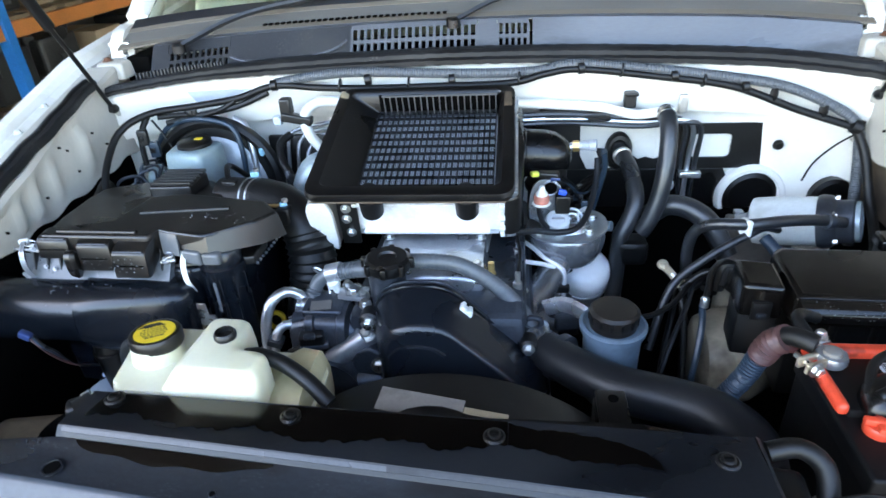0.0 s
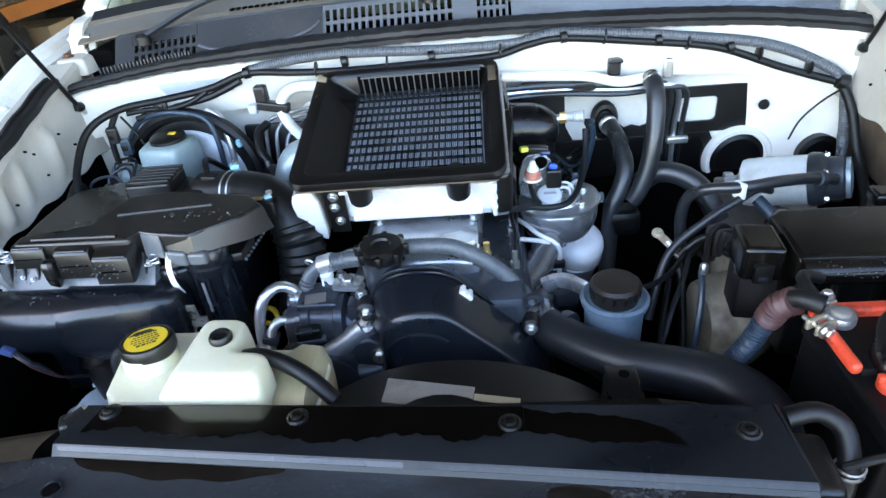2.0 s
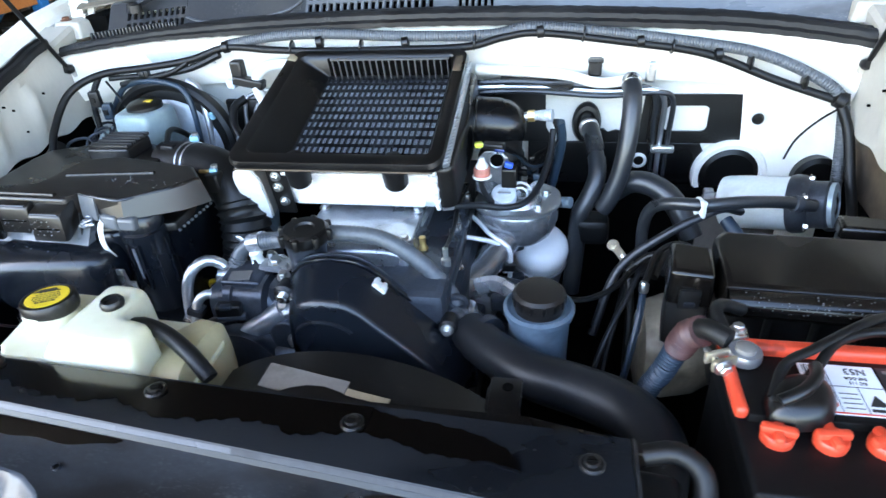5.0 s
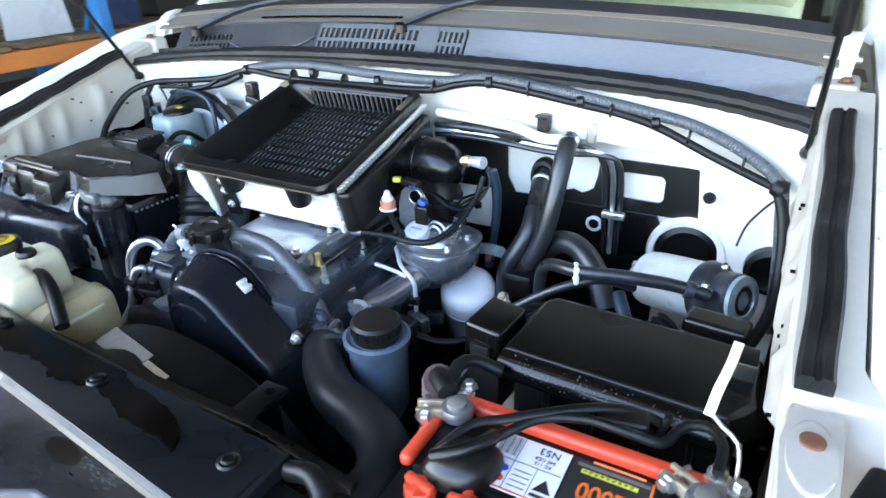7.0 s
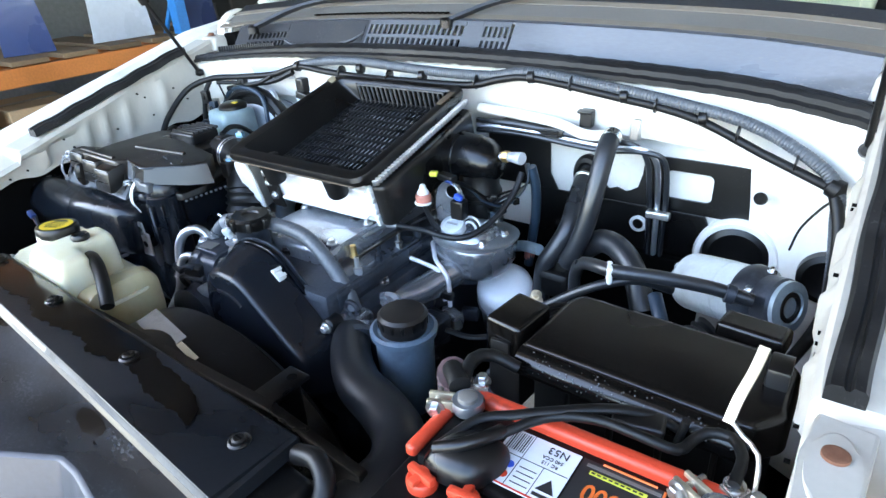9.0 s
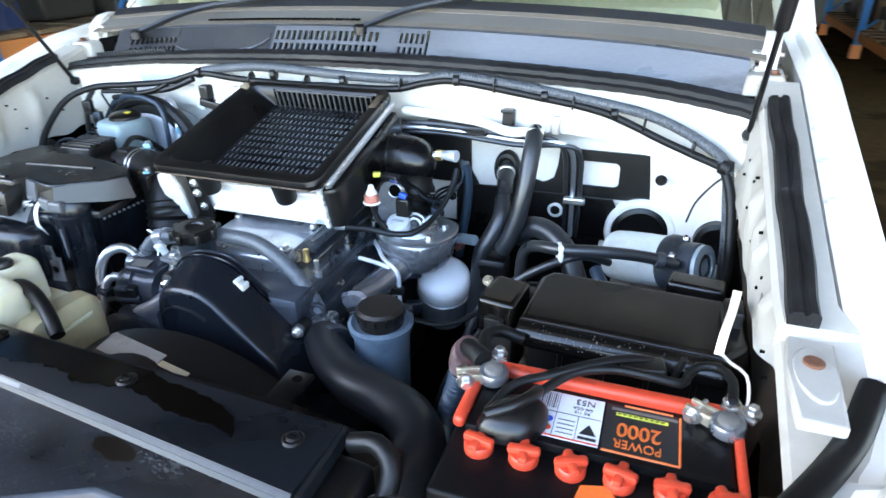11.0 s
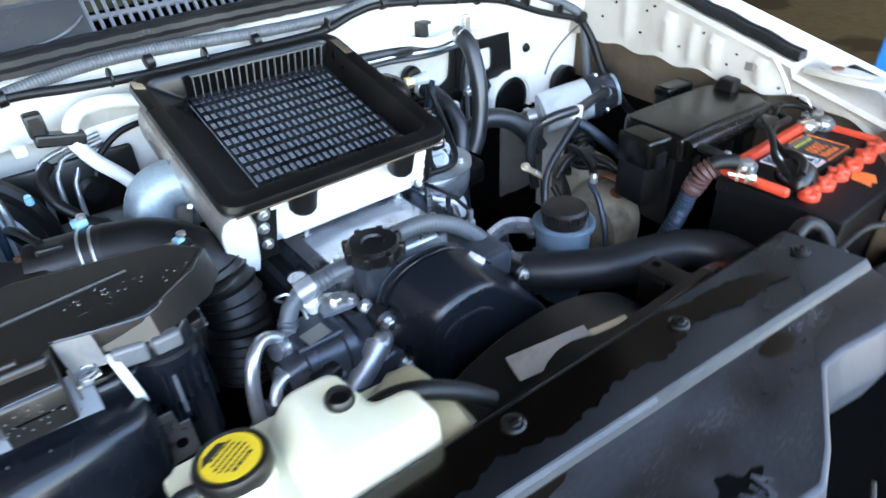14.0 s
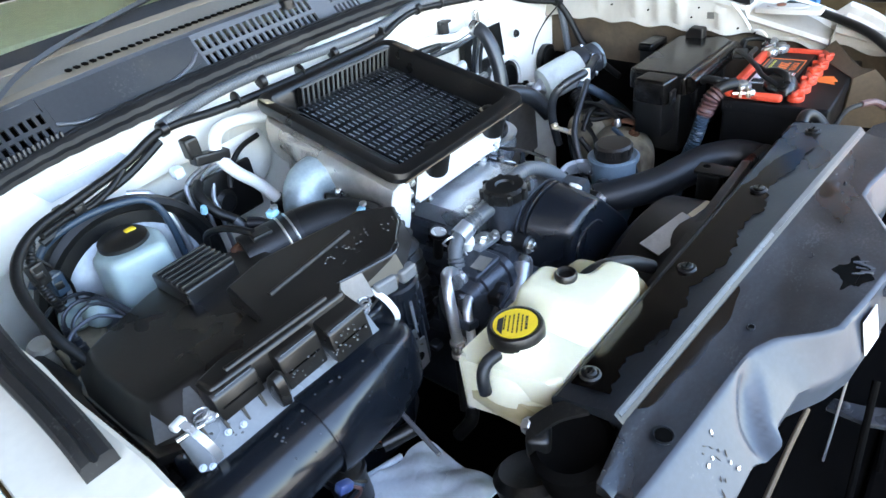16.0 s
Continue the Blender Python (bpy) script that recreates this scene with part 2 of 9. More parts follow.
CONCRETE = mat("oily_concrete", (0.080, 0.050, 0.023), 0.9, 0, 3, 0.3, 0.3, 0.15, stain=(0.042, 0.027, 0.014), stain_scale=0.8, stain_at=0.55, spec=0.0)
YARD = mat("grey_gravel_yard", (0.34, 0.33, 0.31), 0.9, 0, 6, 0.4, 0.25, 0.05, spec=0.2)
SHED = mat("corrugated_shed_steel", (0.20, 0.20, 0.19), 0.6, 0.3, 8, 0.2, 0.3, 0.1)
RACKBLUE = mat("blue_rack_paint", (0.02, 0.20, 0.55), 0.4, 0, 20, 0.1, 0.2, 0.1)
RACKORANGE = mat("orange_rack_paint", (0.60, 0.20, 0.05), 0.5, 0, 20, 0.1, 0.25, 0.1)
WOOD = mat("pallet_wood", (0.20, 0.13, 0.07), 0.75, 0, 25, 0.3, 0.35, 0.1, island=0.3)
SCRAP = mat("greasy_scrap_metal", (0.06, 0.055, 0.05), 0.5, 0.5, 20, 0.4, 0.5, 0.2, island=0.6)
CARTON = mat("brown_cardboard", (0.38, 0.26, 0.15), 0.85, 0, 20, 0.1, 0.2, 0.05, island=0.3)
PANEL = mat("white_body_panel", (0.50, 0.54, 0.60), 0.3, 0, 10, 0.05, 0.1, 0.1, coat=0.3, island=0.2)
NAVY = mat("navy_body_panel", (0.03, 0.05, 0.14), 0.3, 0, 10, 0.05, 0.1, 0.1, coat=0.3, island=0.3)
PAD = mat("brown_black_insulation_pad", (0.010, 0.008, 0.0065), 0.9, 0, 40, 0.4, 0.3, 0.05, spec=0.05)
GRID = mat("worn_black_grid", (0.0065, 0.0070, 0.0080), 0.30, 0, 60, 0.05, 0.25, 0.08, spec=0.5)
GRIME = mat("grimy_grey_paint", (0.19, 0.175, 0.155), 0.6, 0, 20, 0.15, 0.2, 0.1, stain=(0.085, 0.072, 0.058), stain_scale=6, stain_at=0.5, soft=0.25)
LID = mat("brown_black_satin_plastic", (0.0070, 0.0062, 0.0056), 0.34, 0, 45, 0.10, 0.3, 0.12, stain=(0.0105, 0.0088, 0.0074), stain_scale=6, stain_at=0.5, soft=0.25, dust=(0.030, 0.026, 0.022), dust_at=0.74, spec=0.55)
DUCT = mat("blue_black_glossy_plastic", (0.0060, 0.0078, 0.0110), 0.27, 0, 45, 0.05, 0.3, 0.08, spec=0.5)
PALECAST = mat("pale_cast_aluminium", (0.56, 0.52, 0.47), 0.30, 0.80, 60, 0.10, 0.14, 0.1, stain=(0.22, 0.175, 0.13), stain_scale=9, stain_at=0.54, soft=0.3)
BLUEPIPE = mat("pale_blue_grey_pipe", (0.29, 0.355, 0.385), 0.36, 0.25, 50, 0.10, 0.2, 0.1, stain=(0.12, 0.135, 0.14), stain_scale=14, stain_at=0.50, soft=0.2)
BOOST = mat("grey_booster_paint", (0.34, 0.37, 0.40), 0.30, 0.2, 40, 0.06, 0.2, 0.1, stain=(0.15, 0.15, 0.155), stain_scale=9, stain_at=0.55, soft=0.25)
BROWN = mat("brown_surface_rust", (0.095, 0.068, 0.042), 0.65, 0, 30, 0.2, 0.3, 0.1, stain=(0.04, 0.028, 0.02), stain_scale=9, stain_at=0.5, soft=0.2)
PIPEGREY = mat("dull_aluminium_pipe", (0.36, 0.37, 0.39), 0.32, 0.6, 60, 0.06, 0.15, 0.1)
CANISTER = mat("cream_painted_canister", (0.56, 0.59, 0.575), 0.36, 0, 50, 0.05, 0.12, 0.1, stain=(0.36, 0.37, 0.35), stain_scale=12, stain_at=0.56, soft=0.2)
OLDZINC = mat("yellowed_zinc", (0.62, 0.54, 0.40), 0.38, 0.7, 80, 0.1, 0.2, 0.1)
WORNLABEL = mat("worn_silver_label", (0.20, 0.18, 0.155), 0.42, 0.1, 60, 0.08, 0.15, 0.1, stain=(0.11, 0.092, 0.07), stain_scale=24, stain_at=0.50, soft=0.2)
FUSELID = mat("glossy_brown_black_plastic", (0.0040, 0.0034, 0.0030), 0.22, 0, 40, 0.03, 0.3, 0.10, stain=(0.0062, 0.0050, 0.0040), stain_scale=7, stain_at=0.5, soft=0.25, spec=0.40)
STICKER = mat("silver_blue_sticker", (0.52, 0.55, 0.58), 0.4, 0.1, 60, 0.05, 0.12, 0.1, stain=(0.40, 0.42, 0.44), stain_scale=14, stain_at=0.52, soft=0.2)
SCRAPDARK = mat("dark_fin_gap", (0.13, 0.137, 0.15), 0.5, 0.3, 120, 0.1, 0.3, 0.1)
GRIMECREAM = mat("grimy_cream_casting", (0.27, 0.235, 0.175), 0.55, 0.1, 30, 0.25, 0.3, 0.1, stain=(0.06, 0.046, 0.032), stain_scale=11, stain_at=0.50, soft=0.2)
PSCAP = mat("dusty_brown_cap_plastic", (0.0125, 0.0100, 0.0084), 0.36, 0, 50, 0.15, 0.3, 0.1, stain=(0.008, 0.007, 0.0065), stain_scale=22, stain_at=0.55, soft=0.2, spec=0.4)
CASE = mat("matt_black_battery_plastic", (0.0030, 0.0030, 0.0032), 0.45, 0, 50, 0.08, 0.3, 0.12, stain=(0.0055, 0.0052, 0.0050), stain_scale=16, stain_at=0.55, soft=0.2, dust=(0.040, 0.038, 0.036), dust_at=0.74, spec=0.22)
DASH = mat("tan_dashboard", (0.13, 0.11, 0.085), 0.7, 0, 30, 0.1, 0.15, 0.1)

GLASS = bpy.data.materials.new("windscreen_glass")
GLASS.use_nodes = True
gp = GLASS.node_tree.nodes["Principled BSDF"]
gp.inputs["Base Color"].default_value = (0.85, 0.92, 0.88, 1)
gp.inputs["Roughness"].default_value, gp.inputs["Transmission Weight"].default_value, gp.inputs["IOR"].default_value = 0.02, 1.0, 1.45


# ---- building helpers ----
def link(name, bm, material, parent=None, label="", flat=False):
    for f in bm.faces:
        f.smooth = not flat
    bmesh.ops.recalc_face_normals(bm, faces=bm.faces[:])
    for e in bm.edges:
        if len(e.link_faces) == 2:
            e.smooth = e.calc_face_angle(0.0) < radians(38)
    me = bpy.data.meshes.new(name)
    bm.to_mesh(me)
    bm.free()
    me.materials.append(material)
    ob = new(name, me)
    if parent is not None:
        ob.parent = parent
    if label:
        ob["label"] = label
    return ob


def part(name, bm, material, parent, label=""):
    return link(name, bm, material, parent, label)


def thing(name, label, category, group="", kind=""):
    return tagged(new(name), label, category, group, kind)


def box(bm, c, s, bevel=0.0, rot=None, seg=2, taper=1.0):
    """A block of size s round c, its edges rounded; taper scales the top."""
    r = bmesh.ops.create_cube(bm, size=1.0)
    vs = r["verts"]
    for v in vs:
        k = taper if v.co.z > 0 else 1.0
        v.co = Vector((v.co.x * s[0] * k, v.co.y * s[1] * k, v.co.z * s[2]))
    if bevel:
        es = list({e for v in vs for e in v.link_edges})
        r2 = bmesh.ops.bevel(bm, geom=es, offset=bevel, segments=seg, affect="EDGES", profile=0.5)
        vs = list({v for f in r2["faces"] for v in f.verts} | {v for v in vs if v.is_valid})
        if min(s) > 3 * bevel and min(s) > 0.010:
            flat_faces = sorted({f for v in vs for f in v.link_faces}, key=lambda f: -f.calc_area())[:6]
            bmesh.ops.inset_individual(bm, faces=flat_faces, thickness=bevel * 0.25)
            vs = list(set(vs) | {v for f in flat_faces for v in f.verts})
    m = Matrix.Translation(c) @ (rot if rot is not None else Matrix.Identity(4))
    bmesh.ops.transform(bm, matrix=m, verts=vs)
    return bm


def nbox(c, s, bevel=0.0, rot=None, seg=2, taper=1.0):
    return box(bmesh.new(), c, s, bevel, rot, seg, taper)


def spun(bm, profile, m=None, n=24, arc=360.0):
    """A turned body: profile of (radius, height) round z, placed by m."""
    rings = []
    full = arc > 359
    count = n if full else n + 1
    for r, z in profile:
        ring = []
        for k in range(count):
            a = radians(arc) * k / n
            p = Vector((r * math.cos(a), r * math.sin(a), z))
            ring.append(bm.verts.new(m @ p if m is not None else p))
        rings.append(ring)
    for a, b in zip(rings, rings[1:]):
        for k in range(n):
            j = (k + 1) % count
            bm.faces.new((a[k], a[j], b[j], b[k]))
    if full:
        for ring, r in ((rings[0], profile[0][0]), (rings[-1], profile[-1][0])):
            if r > 1e-5:
                bm.faces.new(ring)
    bmesh.ops.remove_doubles(bm, verts=[v for ring in rings for v in ring], dist=1e-6)
    return bm


def turned(profile, m=None, n=24, arc=360.0):
    return spun(bmesh.new(), profile, m, n, arc)


def axis(base, way):
    """The pose that stands z along way at base."""
    return Matrix.Translation(base) @ Vector(way).to_track_quat("Z", "Y").to_matrix().to_4x4()


def curve(points, step=0.008):
    """Points along a smooth line through the given ones."""
    p = [Vector(q) for q in points]
    if len(p) == 2:
        k = max(2, int((p[1] - p[0]).length / step))
        return [p[0].lerp(p[1], i / k) for i in range(k + 1)]
    p = [2 * p[0] - p[1]] + p + [2 * p[-1] - p[-2]]
    out = []
    for a, b, c, d in zip(p, p[1:], p[2:], p[3:]):
        k = max(2, int((c - b).length / step))
        for i in range(k):
            t = i / k
            out.append(0.5 * (2 * b + (c - a) * t + (2 * a - 5 * b + 4 * c - d) * t * t + (3 * b - a - 3 * c + d) * t ** 3))
    out.append(p[-2])
    return out


def sweep(bm, points, radius, n=10, step=0.008, ribs=0.0, pitch=0.008, squash=1.0, cap=True):
    """A tube along a smooth line; ribs: depth of its corrugation. radius: one, or one for each end."""
    pts = curve(points, min(step, pitch / 3) if ribs else step)
    r0, r1 = radius if isinstance(radius, tuple) else (radius, radius)
    up = Vector((0, 0, 1))
    t0 = (pts[1] - pts[0]).normalized()
    side = t0.cross(up)
    if side.length < 0.1:
        side = t0.cross(Vector((0, 1, 0)))
    side.normalize()
    rings, gone = [], 0.0
    for k, p in enumerate(pts):
        t = (pts[min(k + 1, len(pts) - 1)] - pts[max(k - 1, 0)]).normalized()
        side = (side - t * side.dot(t)).normalized()
        over = t.cross(side)
        if k:
            gone += (p - pts[k - 1]).length
        r = r0 + (r1 - r0) * k / (len(pts) - 1)
        if ribs:
            r += ribs * math.cos(2 * math.pi * gone / pitch)
        rings.append([bm.verts.new(p + side * r * math.cos(2 * math.pi * j / n) + over * r * squash * math.sin(2 * math.pi * j / n)) for j in range(n)])
    for a, b in zip(rings, rings[1:]):
        for j in range(n):
            bm.faces.new((a[j], a[(j + 1) % n], b[(j + 1) % n], b[j]))
    if cap:
        bm.faces.new(rings[0])
        bm.faces.new(rings[-1])
    return bm


def tube(points, radius, n=10, step=0.008, ribs=0.0, pitch=0.008, squash=1.0):
    return sweep(bmesh.new(), points, radius, n, step, ribs, pitch, squash)


def prism(bm, outline, low, high, bevel=0.0, m=None, seg=2, shrink=0.0):
    """A plate with the given outline (x, y) from low to high; shrink draws its top in towards the middle."""
    cx, cy = sum(p[0] for p in outline) / len(outline), sum(p[1] for p in outline) / len(outline)
    a = [bm.verts.new((x, y, low)) for x, y in outline]
    b = [bm.verts.new((x + (cx - x) * shrink, y + (cy - y) * shrink, high)) for x, y in outline]
    bottom, top = bm.faces.new(a), bm.faces.new(b)
    sides = [bm.faces.new((a[k], a[(k + 1) % len(a)], b[(k + 1) % len(a)], b[k])) for k in range(len(a))]
    vs = a + b
    if bevel:
        es = [e for e in top.edges] + [e for f in sides for e in f.edges if e not in bottom.edges and e not in top.edges]
        r = bmesh.ops.bevel(bm, geom=list(set(es)), offset=bevel, segments=seg, affect="EDGES", profile=0.5)
        vs = list({v for f in r["faces"] for v in f.verts} | {v for v in vs if v.is_valid})
        lid_face = max({f for v in vs for f in v.link_faces if f.normal.z > 0.99 or f.normal.z < -0.99}, key=lambda f: (f.calc_center_median().z, f.calc_area()))
        bmesh.ops.inset_individual(bm, faces=[lid_face], thickness=bevel * 0.2)
        vs = list(set(vs) | set(lid_face.verts))
    if m is not None:
        bmesh.ops.transform(bm, matrix=m, verts=vs)
    return bm


def plate(outline, low, high, bevel=0.0, m=None, seg=2, shrink=0.0):
    return prism(bmesh.new(), outline, low, high, bevel, m, seg, shrink)


def loft(rings, closed=True, caps=True):
    bm = bmesh.new()
    vs = [[bm.verts.new(p) for p in ring] for ring in rings]
    n = len(vs[0])
    for a, b in zip(vs, vs[1:]):
        for k in range(n if closed else n - 1):
            bm.faces.new((a[k], a[(k + 1) % n], b[(k + 1) % n], b[k]))
    if caps and closed:
        bm.faces.new(vs[0])
        bm.faces.new(vs[-1])
    return bm


def soft_outline(outline, rounds=2):
    """The outline with its corners cut round."""
    for _ in range(rounds):
        out = []
        for a, b in zip(outline, outline[1:] + outline[:1]):
            out += [(a[0] * 0.78 + b[0] * 0.22, a[1] * 0.78 + b[1] * 0.22), (a[0] * 0.22 + b[0] * 0.78, a[1] * 0.22 + b[1] * 0.78)]
        outline = out
    return outline


def round_corners(outline, r, n=5):
    """The outline with every corner turned into an arc of about radius r."""
    out = []
    for k, b in enumerate(outline):
        a, c = outline[k - 1], outline[(k + 1) % len(outline)]
        va, vc = Vector((a[0] - b[0], a[1] - b[1])), Vector((c[0] - b[0], c[1] - b[1]))
        p, q, b = Vector(b) + va.normalized() * min(r, va.length * 0.45), Vector(b) + vc.normalized() * min(r, vc.length * 0.45), Vector(b)
        for j in range(n):
            t = j / (n - 1)
            out.append(tuple(p * (1 - t) ** 2 + b * 2 * t * (1 - t) + q * t * t))
    return out


def mound(outline, levels, rounds=2):
    """A moulded body: the outline at each (height, inset in metres), its corners round."""
    o = soft_outline(list(outline), rounds)
    cx, cy = sum(p[0] for p in o) / len(o), sum(p[1] for p in o) / len(o)
    reach = sum(math.hypot(p[0] - cx, p[1] - cy) for p in o) / len(o)
    levels = list(levels) + [(levels[-1][0], levels[-1][1] + 0.0012)]
    return loft([[(cx + (x - cx) * (1 - d / reach), cy + (y - cy) * (1 - d / reach), z) for x, y in o] for z, d in levels])


def moulded(stations, n=32):
    """A body along x through rounded sections: (x, y, z, half depth, half height, squareness 0 to 1)."""
    rings = []
    for x, y, z, ry, rz, sq in stations:
        e = 1 - 0.75 * sq
        ring_ = []
        for j in range(n):
            c, s_ = math.cos(2 * math.pi * j / n), math.sin(2 * math.pi * j / n)
            ring_.append((x, y + ry * math.copysign(abs(c) ** e, c), z + rz * math.copysign(abs(s_) ** e, s_)))
        rings.append(ring_)
    return loft(rings)


def placed(bm, m):
    bmesh.ops.transform(bm, matrix=m, verts=bm.verts[:])
    return bm


def strap(points, width, thick, way=(1, 0, 0)):
    """A flat band along a smooth line, its breadth along way."""
    pts = curve(points, 0.004)
    w = Vector(way).normalized() * width / 2
    rings = []
    for k, p in enumerate(pts):
        t = (pts[min(k + 1, len(pts) - 1)] - pts[max(k - 1, 0)]).normalized()
        u = t.cross(w).normalized() * thick / 2
        rings.append([p - w - u, p + w - u, p + w + u, p - w + u])
    return loft(rings)


def drops_on(name, places, parent, seed, low=0.0006, high=0.0017):
    """Beads of water at places(random) -> point."""
    bm, r_ = bmesh.new(), random.Random(seed)
    for p in places(r_):
        r = r_.uniform(low, high)
        bmesh.ops.create_icosphere(bm, subdivisions=1, radius=r, matrix=Matrix.Translation(p) @ Matrix.Diagonal((1, r_.uniform(0.9, 1.5), 0.6, 1)))
    return tagged(part(name, bm, DROP, parent), kind="stuff")


def bolt(bm, at, way=(0, 0, 1), r=0.006, h=0.005):
    """A hexagon head on a washer."""
    m = axis(at, way)
    spun(bm, [(r * 1.5, 0), (r * 1.5, h * 0.25), (r * 1.05, h * 0.3)], m, 12)
    spun(bm, [(r, h * 0.2), (r, h), (r * 0.8, h * 1.15)], m, 6)
    return bm


FRONT = Matrix(((1, 0, 0, 0), (0, 0, -1, 0), (0, 1, 0, 0), (0, 0, 0, 1)))  # lays (x, y) out as (x, z), depth towards the front


# ---- the shed and the yard ----
def ground_sheet():
    bm = bmesh.new()
    bmesh.ops.create_grid(bm, x_segments=2, y_segments=2, size=400)
    return tagged(link("ground", bm, YARD), "grey gravel yard in front of the shed", "ground", kind="structure")


ground_sheet()
tagged(link("floor", nbox((4, 6.2, 0.01), (19, 15.4, 0.03)), CONCRETE), "dark oily concrete floor of the shed", "floor", kind="structure")
for nm, c, s in (("wall_west", (-5.4, 6.2, 1.7), (0.1, 14.4, 3.4)), ("wall_east", (5.4, 10.7, 1.7), (0.1, 5.4, 3.4)), ("wall_north", (0, 13.4, 1.7), (11, 0.1, 3.4))):
    tagged(link(nm, nbox(c, s), SHED), "grey corrugated steel shed wall", "wall", kind="structure")
tagged(link("ceiling", nbox((2.2, 6.25, 3.45), (15.4, 14.3, 0.1)), SHED), "grey sheet steel shed roof", "ceiling", kind="structure")

# ---- car body ----
CX = -0.06
car = thing("car_body", "white four wheel drive car with its bonnet open, parked nose out", "car")


def inward(x):
    """How far the firewall bends forwards near the wings."""
    d = max(0.0, abs(x - CX) - 0.50)
    return 1.1 * d * d + 0.10 * d


def firewall():
    rings = []
    for k in range(49):
        x = CX - 0.70 + 1.40 * k / 48
        o = inward(x)
        prof = [(1.210, 0.55), (1.206, 1.05), (1.202, 1.222), (1.192, 1.238), (1.178, 1.252), (1.170, 1.275), (1.166, 1.338), (1.176, 1.346), (1.20, 1.348),
                (1.20, 1.338), (1.186, 1.33), (1.186, 1.28), (1.22, 1.23), (1.222, 0.55)]
        drop = 0.028 * (abs(x - CX) / 0.7) ** 2
        rings.append([(x, y - o, z - (drop if z > 1.24 else 0)) for y, z in prof])
    return loft(rings)


part("firewall", firewall(), PAINT, car, "white painted firewall, lightly soiled")


def seal_z(x):
    return 1.356 - 0.034 * (abs(x - CX) / 0.7) ** 2


lobes = [(-0.021, -0.014), (-0.021, -0.004), (-0.015, 0.0), (-0.013, 0.001), (-0.012, 0.010), (-0.006, 0.016), (0.003, 0.017), (0.008, 0.012), (0.011, 0.012), (0.014, 0.016), (0.022, 0.017), (0.026, 0.010), (0.026, -0.002), (0.0, -0.010)]
seal = loft([[(x / 200, 1.172 + dy * (0.85 - 0.35 * max(0.0, -0.4 - x / 200) / 0.36) - inward(x / 200), seal_z(x / 200) + dz * (0.8 - 0.3 * max(0.0, -0.4 - x / 200) / 0.36) + 0.0008 * math.sin(x * 0.9)) for dy, dz in lobes] for x in range(-152, 133, 3)])
part("cowl_seal", seal, FOAM, car, "dusty black rubber seal along the firewall's top")

# cowl: a steep face with slotted vents, a shelf behind it and a trough below
COWL_Y0, COWL_Z0, COWL_Y1, COWL_Z1 = 1.198, 1.356, 1.238, 1.408


def cowl_point(x, v, lift=0.0):
    drop = 0.028 * (abs(x - CX) / 0.7) ** 2
    back = 0.018 if x > 0.056 else 0.0
    return Vector((x, COWL_Y0 + (COWL_Y1 - COWL_Y0) * v - inward(x) * 0.8 - lift * 0.75 + back * (1 - v), COWL_Z0 + (COWL_Z1 - COWL_Z0) * v - drop + lift * 0.65))


def cowl_sheet(x0, x1, v0, v1, thick=0.003, n=10):
    rings = []
    for k in range(n + 1):
        x = x0 + (x1 - x0) * k / n
        rings.append([cowl_point(x, v0), cowl_point(x, v1), cowl_point(x, v1, -thick), cowl_point(x, v0, -thick)])
    return loft(rings)


def band(y0, z0, y1, z1, thick=0.003, x0=-0.76, x1=0.64):
    """A strip across the car that follows the cowl's curve."""
    rings = []
    for k in range(25):
        x = x0 + (x1 - x0) * k / 24
        d, o = 0.028 * (abs(x - CX) / 0.7) ** 2, inward(x) * 0.8
        rings.append([(x, y0 - o, z0 - d), (x, y1 - o, z1 - d), (x, y1 - o, z1 - d - thick), (x, y0 - o, z0 - d - thick)])
    return loft(rings)


VENTS = ((-0.66, -0.535, 0.10, 0.66, 10), (-0.290, -0.046, 0.10, 0.86, 18), (-0.010, 0.050, 0.10, 0.86, 5))
edges = [-0.690] + [e for v in VENTS for e in v[:2]] + [0.616]
cowl = part("cowl_panel", band(1.2385, 1.408, 1.252, 1.411, x0=-0.690, x1=0.616), COWL, car, "grey plastic cowl panel below the windscreen")
for k, (x0, x1) in enumerate(zip(edges[::2], edges[1::2])):
    # left strips darker grey; the right ones' bluish highlight is in their paler grey
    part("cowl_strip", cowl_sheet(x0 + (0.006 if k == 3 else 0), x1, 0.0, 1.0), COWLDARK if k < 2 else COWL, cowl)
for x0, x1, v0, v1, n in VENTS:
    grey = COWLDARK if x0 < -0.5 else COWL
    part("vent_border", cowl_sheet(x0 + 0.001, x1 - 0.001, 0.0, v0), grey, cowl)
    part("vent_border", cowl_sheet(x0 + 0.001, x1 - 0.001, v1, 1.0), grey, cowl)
    mid = (v0 + v1) / 2
    part("vent_bar", cowl_sheet(x0 + 0.001, x1 - 0.001, mid - 0.05, mid + 0.05, 0.004), grey, cowl)
    for k in range(n + 1):
        x = x0 + 0.002 + (x1 - x0 - 0.004) * k / n
        part("vent_slat", cowl_sheet(x - 0.0025, x + 0.0025, v0, v1, 0.006, 1), grey, cowl)
for k in range(30):
    x = -0.47 + 0.36 * k / 29
    d, o = 0.028 * (abs(x - CX) / 0.7) ** 2, inward(x) * 0.8
    part("rear_slot", nbox((x, 1.259 - o, 1.4195 - d), (0.006, 0.012, 0.003)), DARK, cowl)
for k in range(26):
    x = -0.70 + 0.16 * k / 25
    part("drain_tooth", nbox((x, 1.178 - inward(x) * 0.9, 1.366 - 0.028 * (abs(x - CX) / 0.7) ** 2), (0.0032, 0.006, 0.012), 0.0008), COWLDARK, cowl)
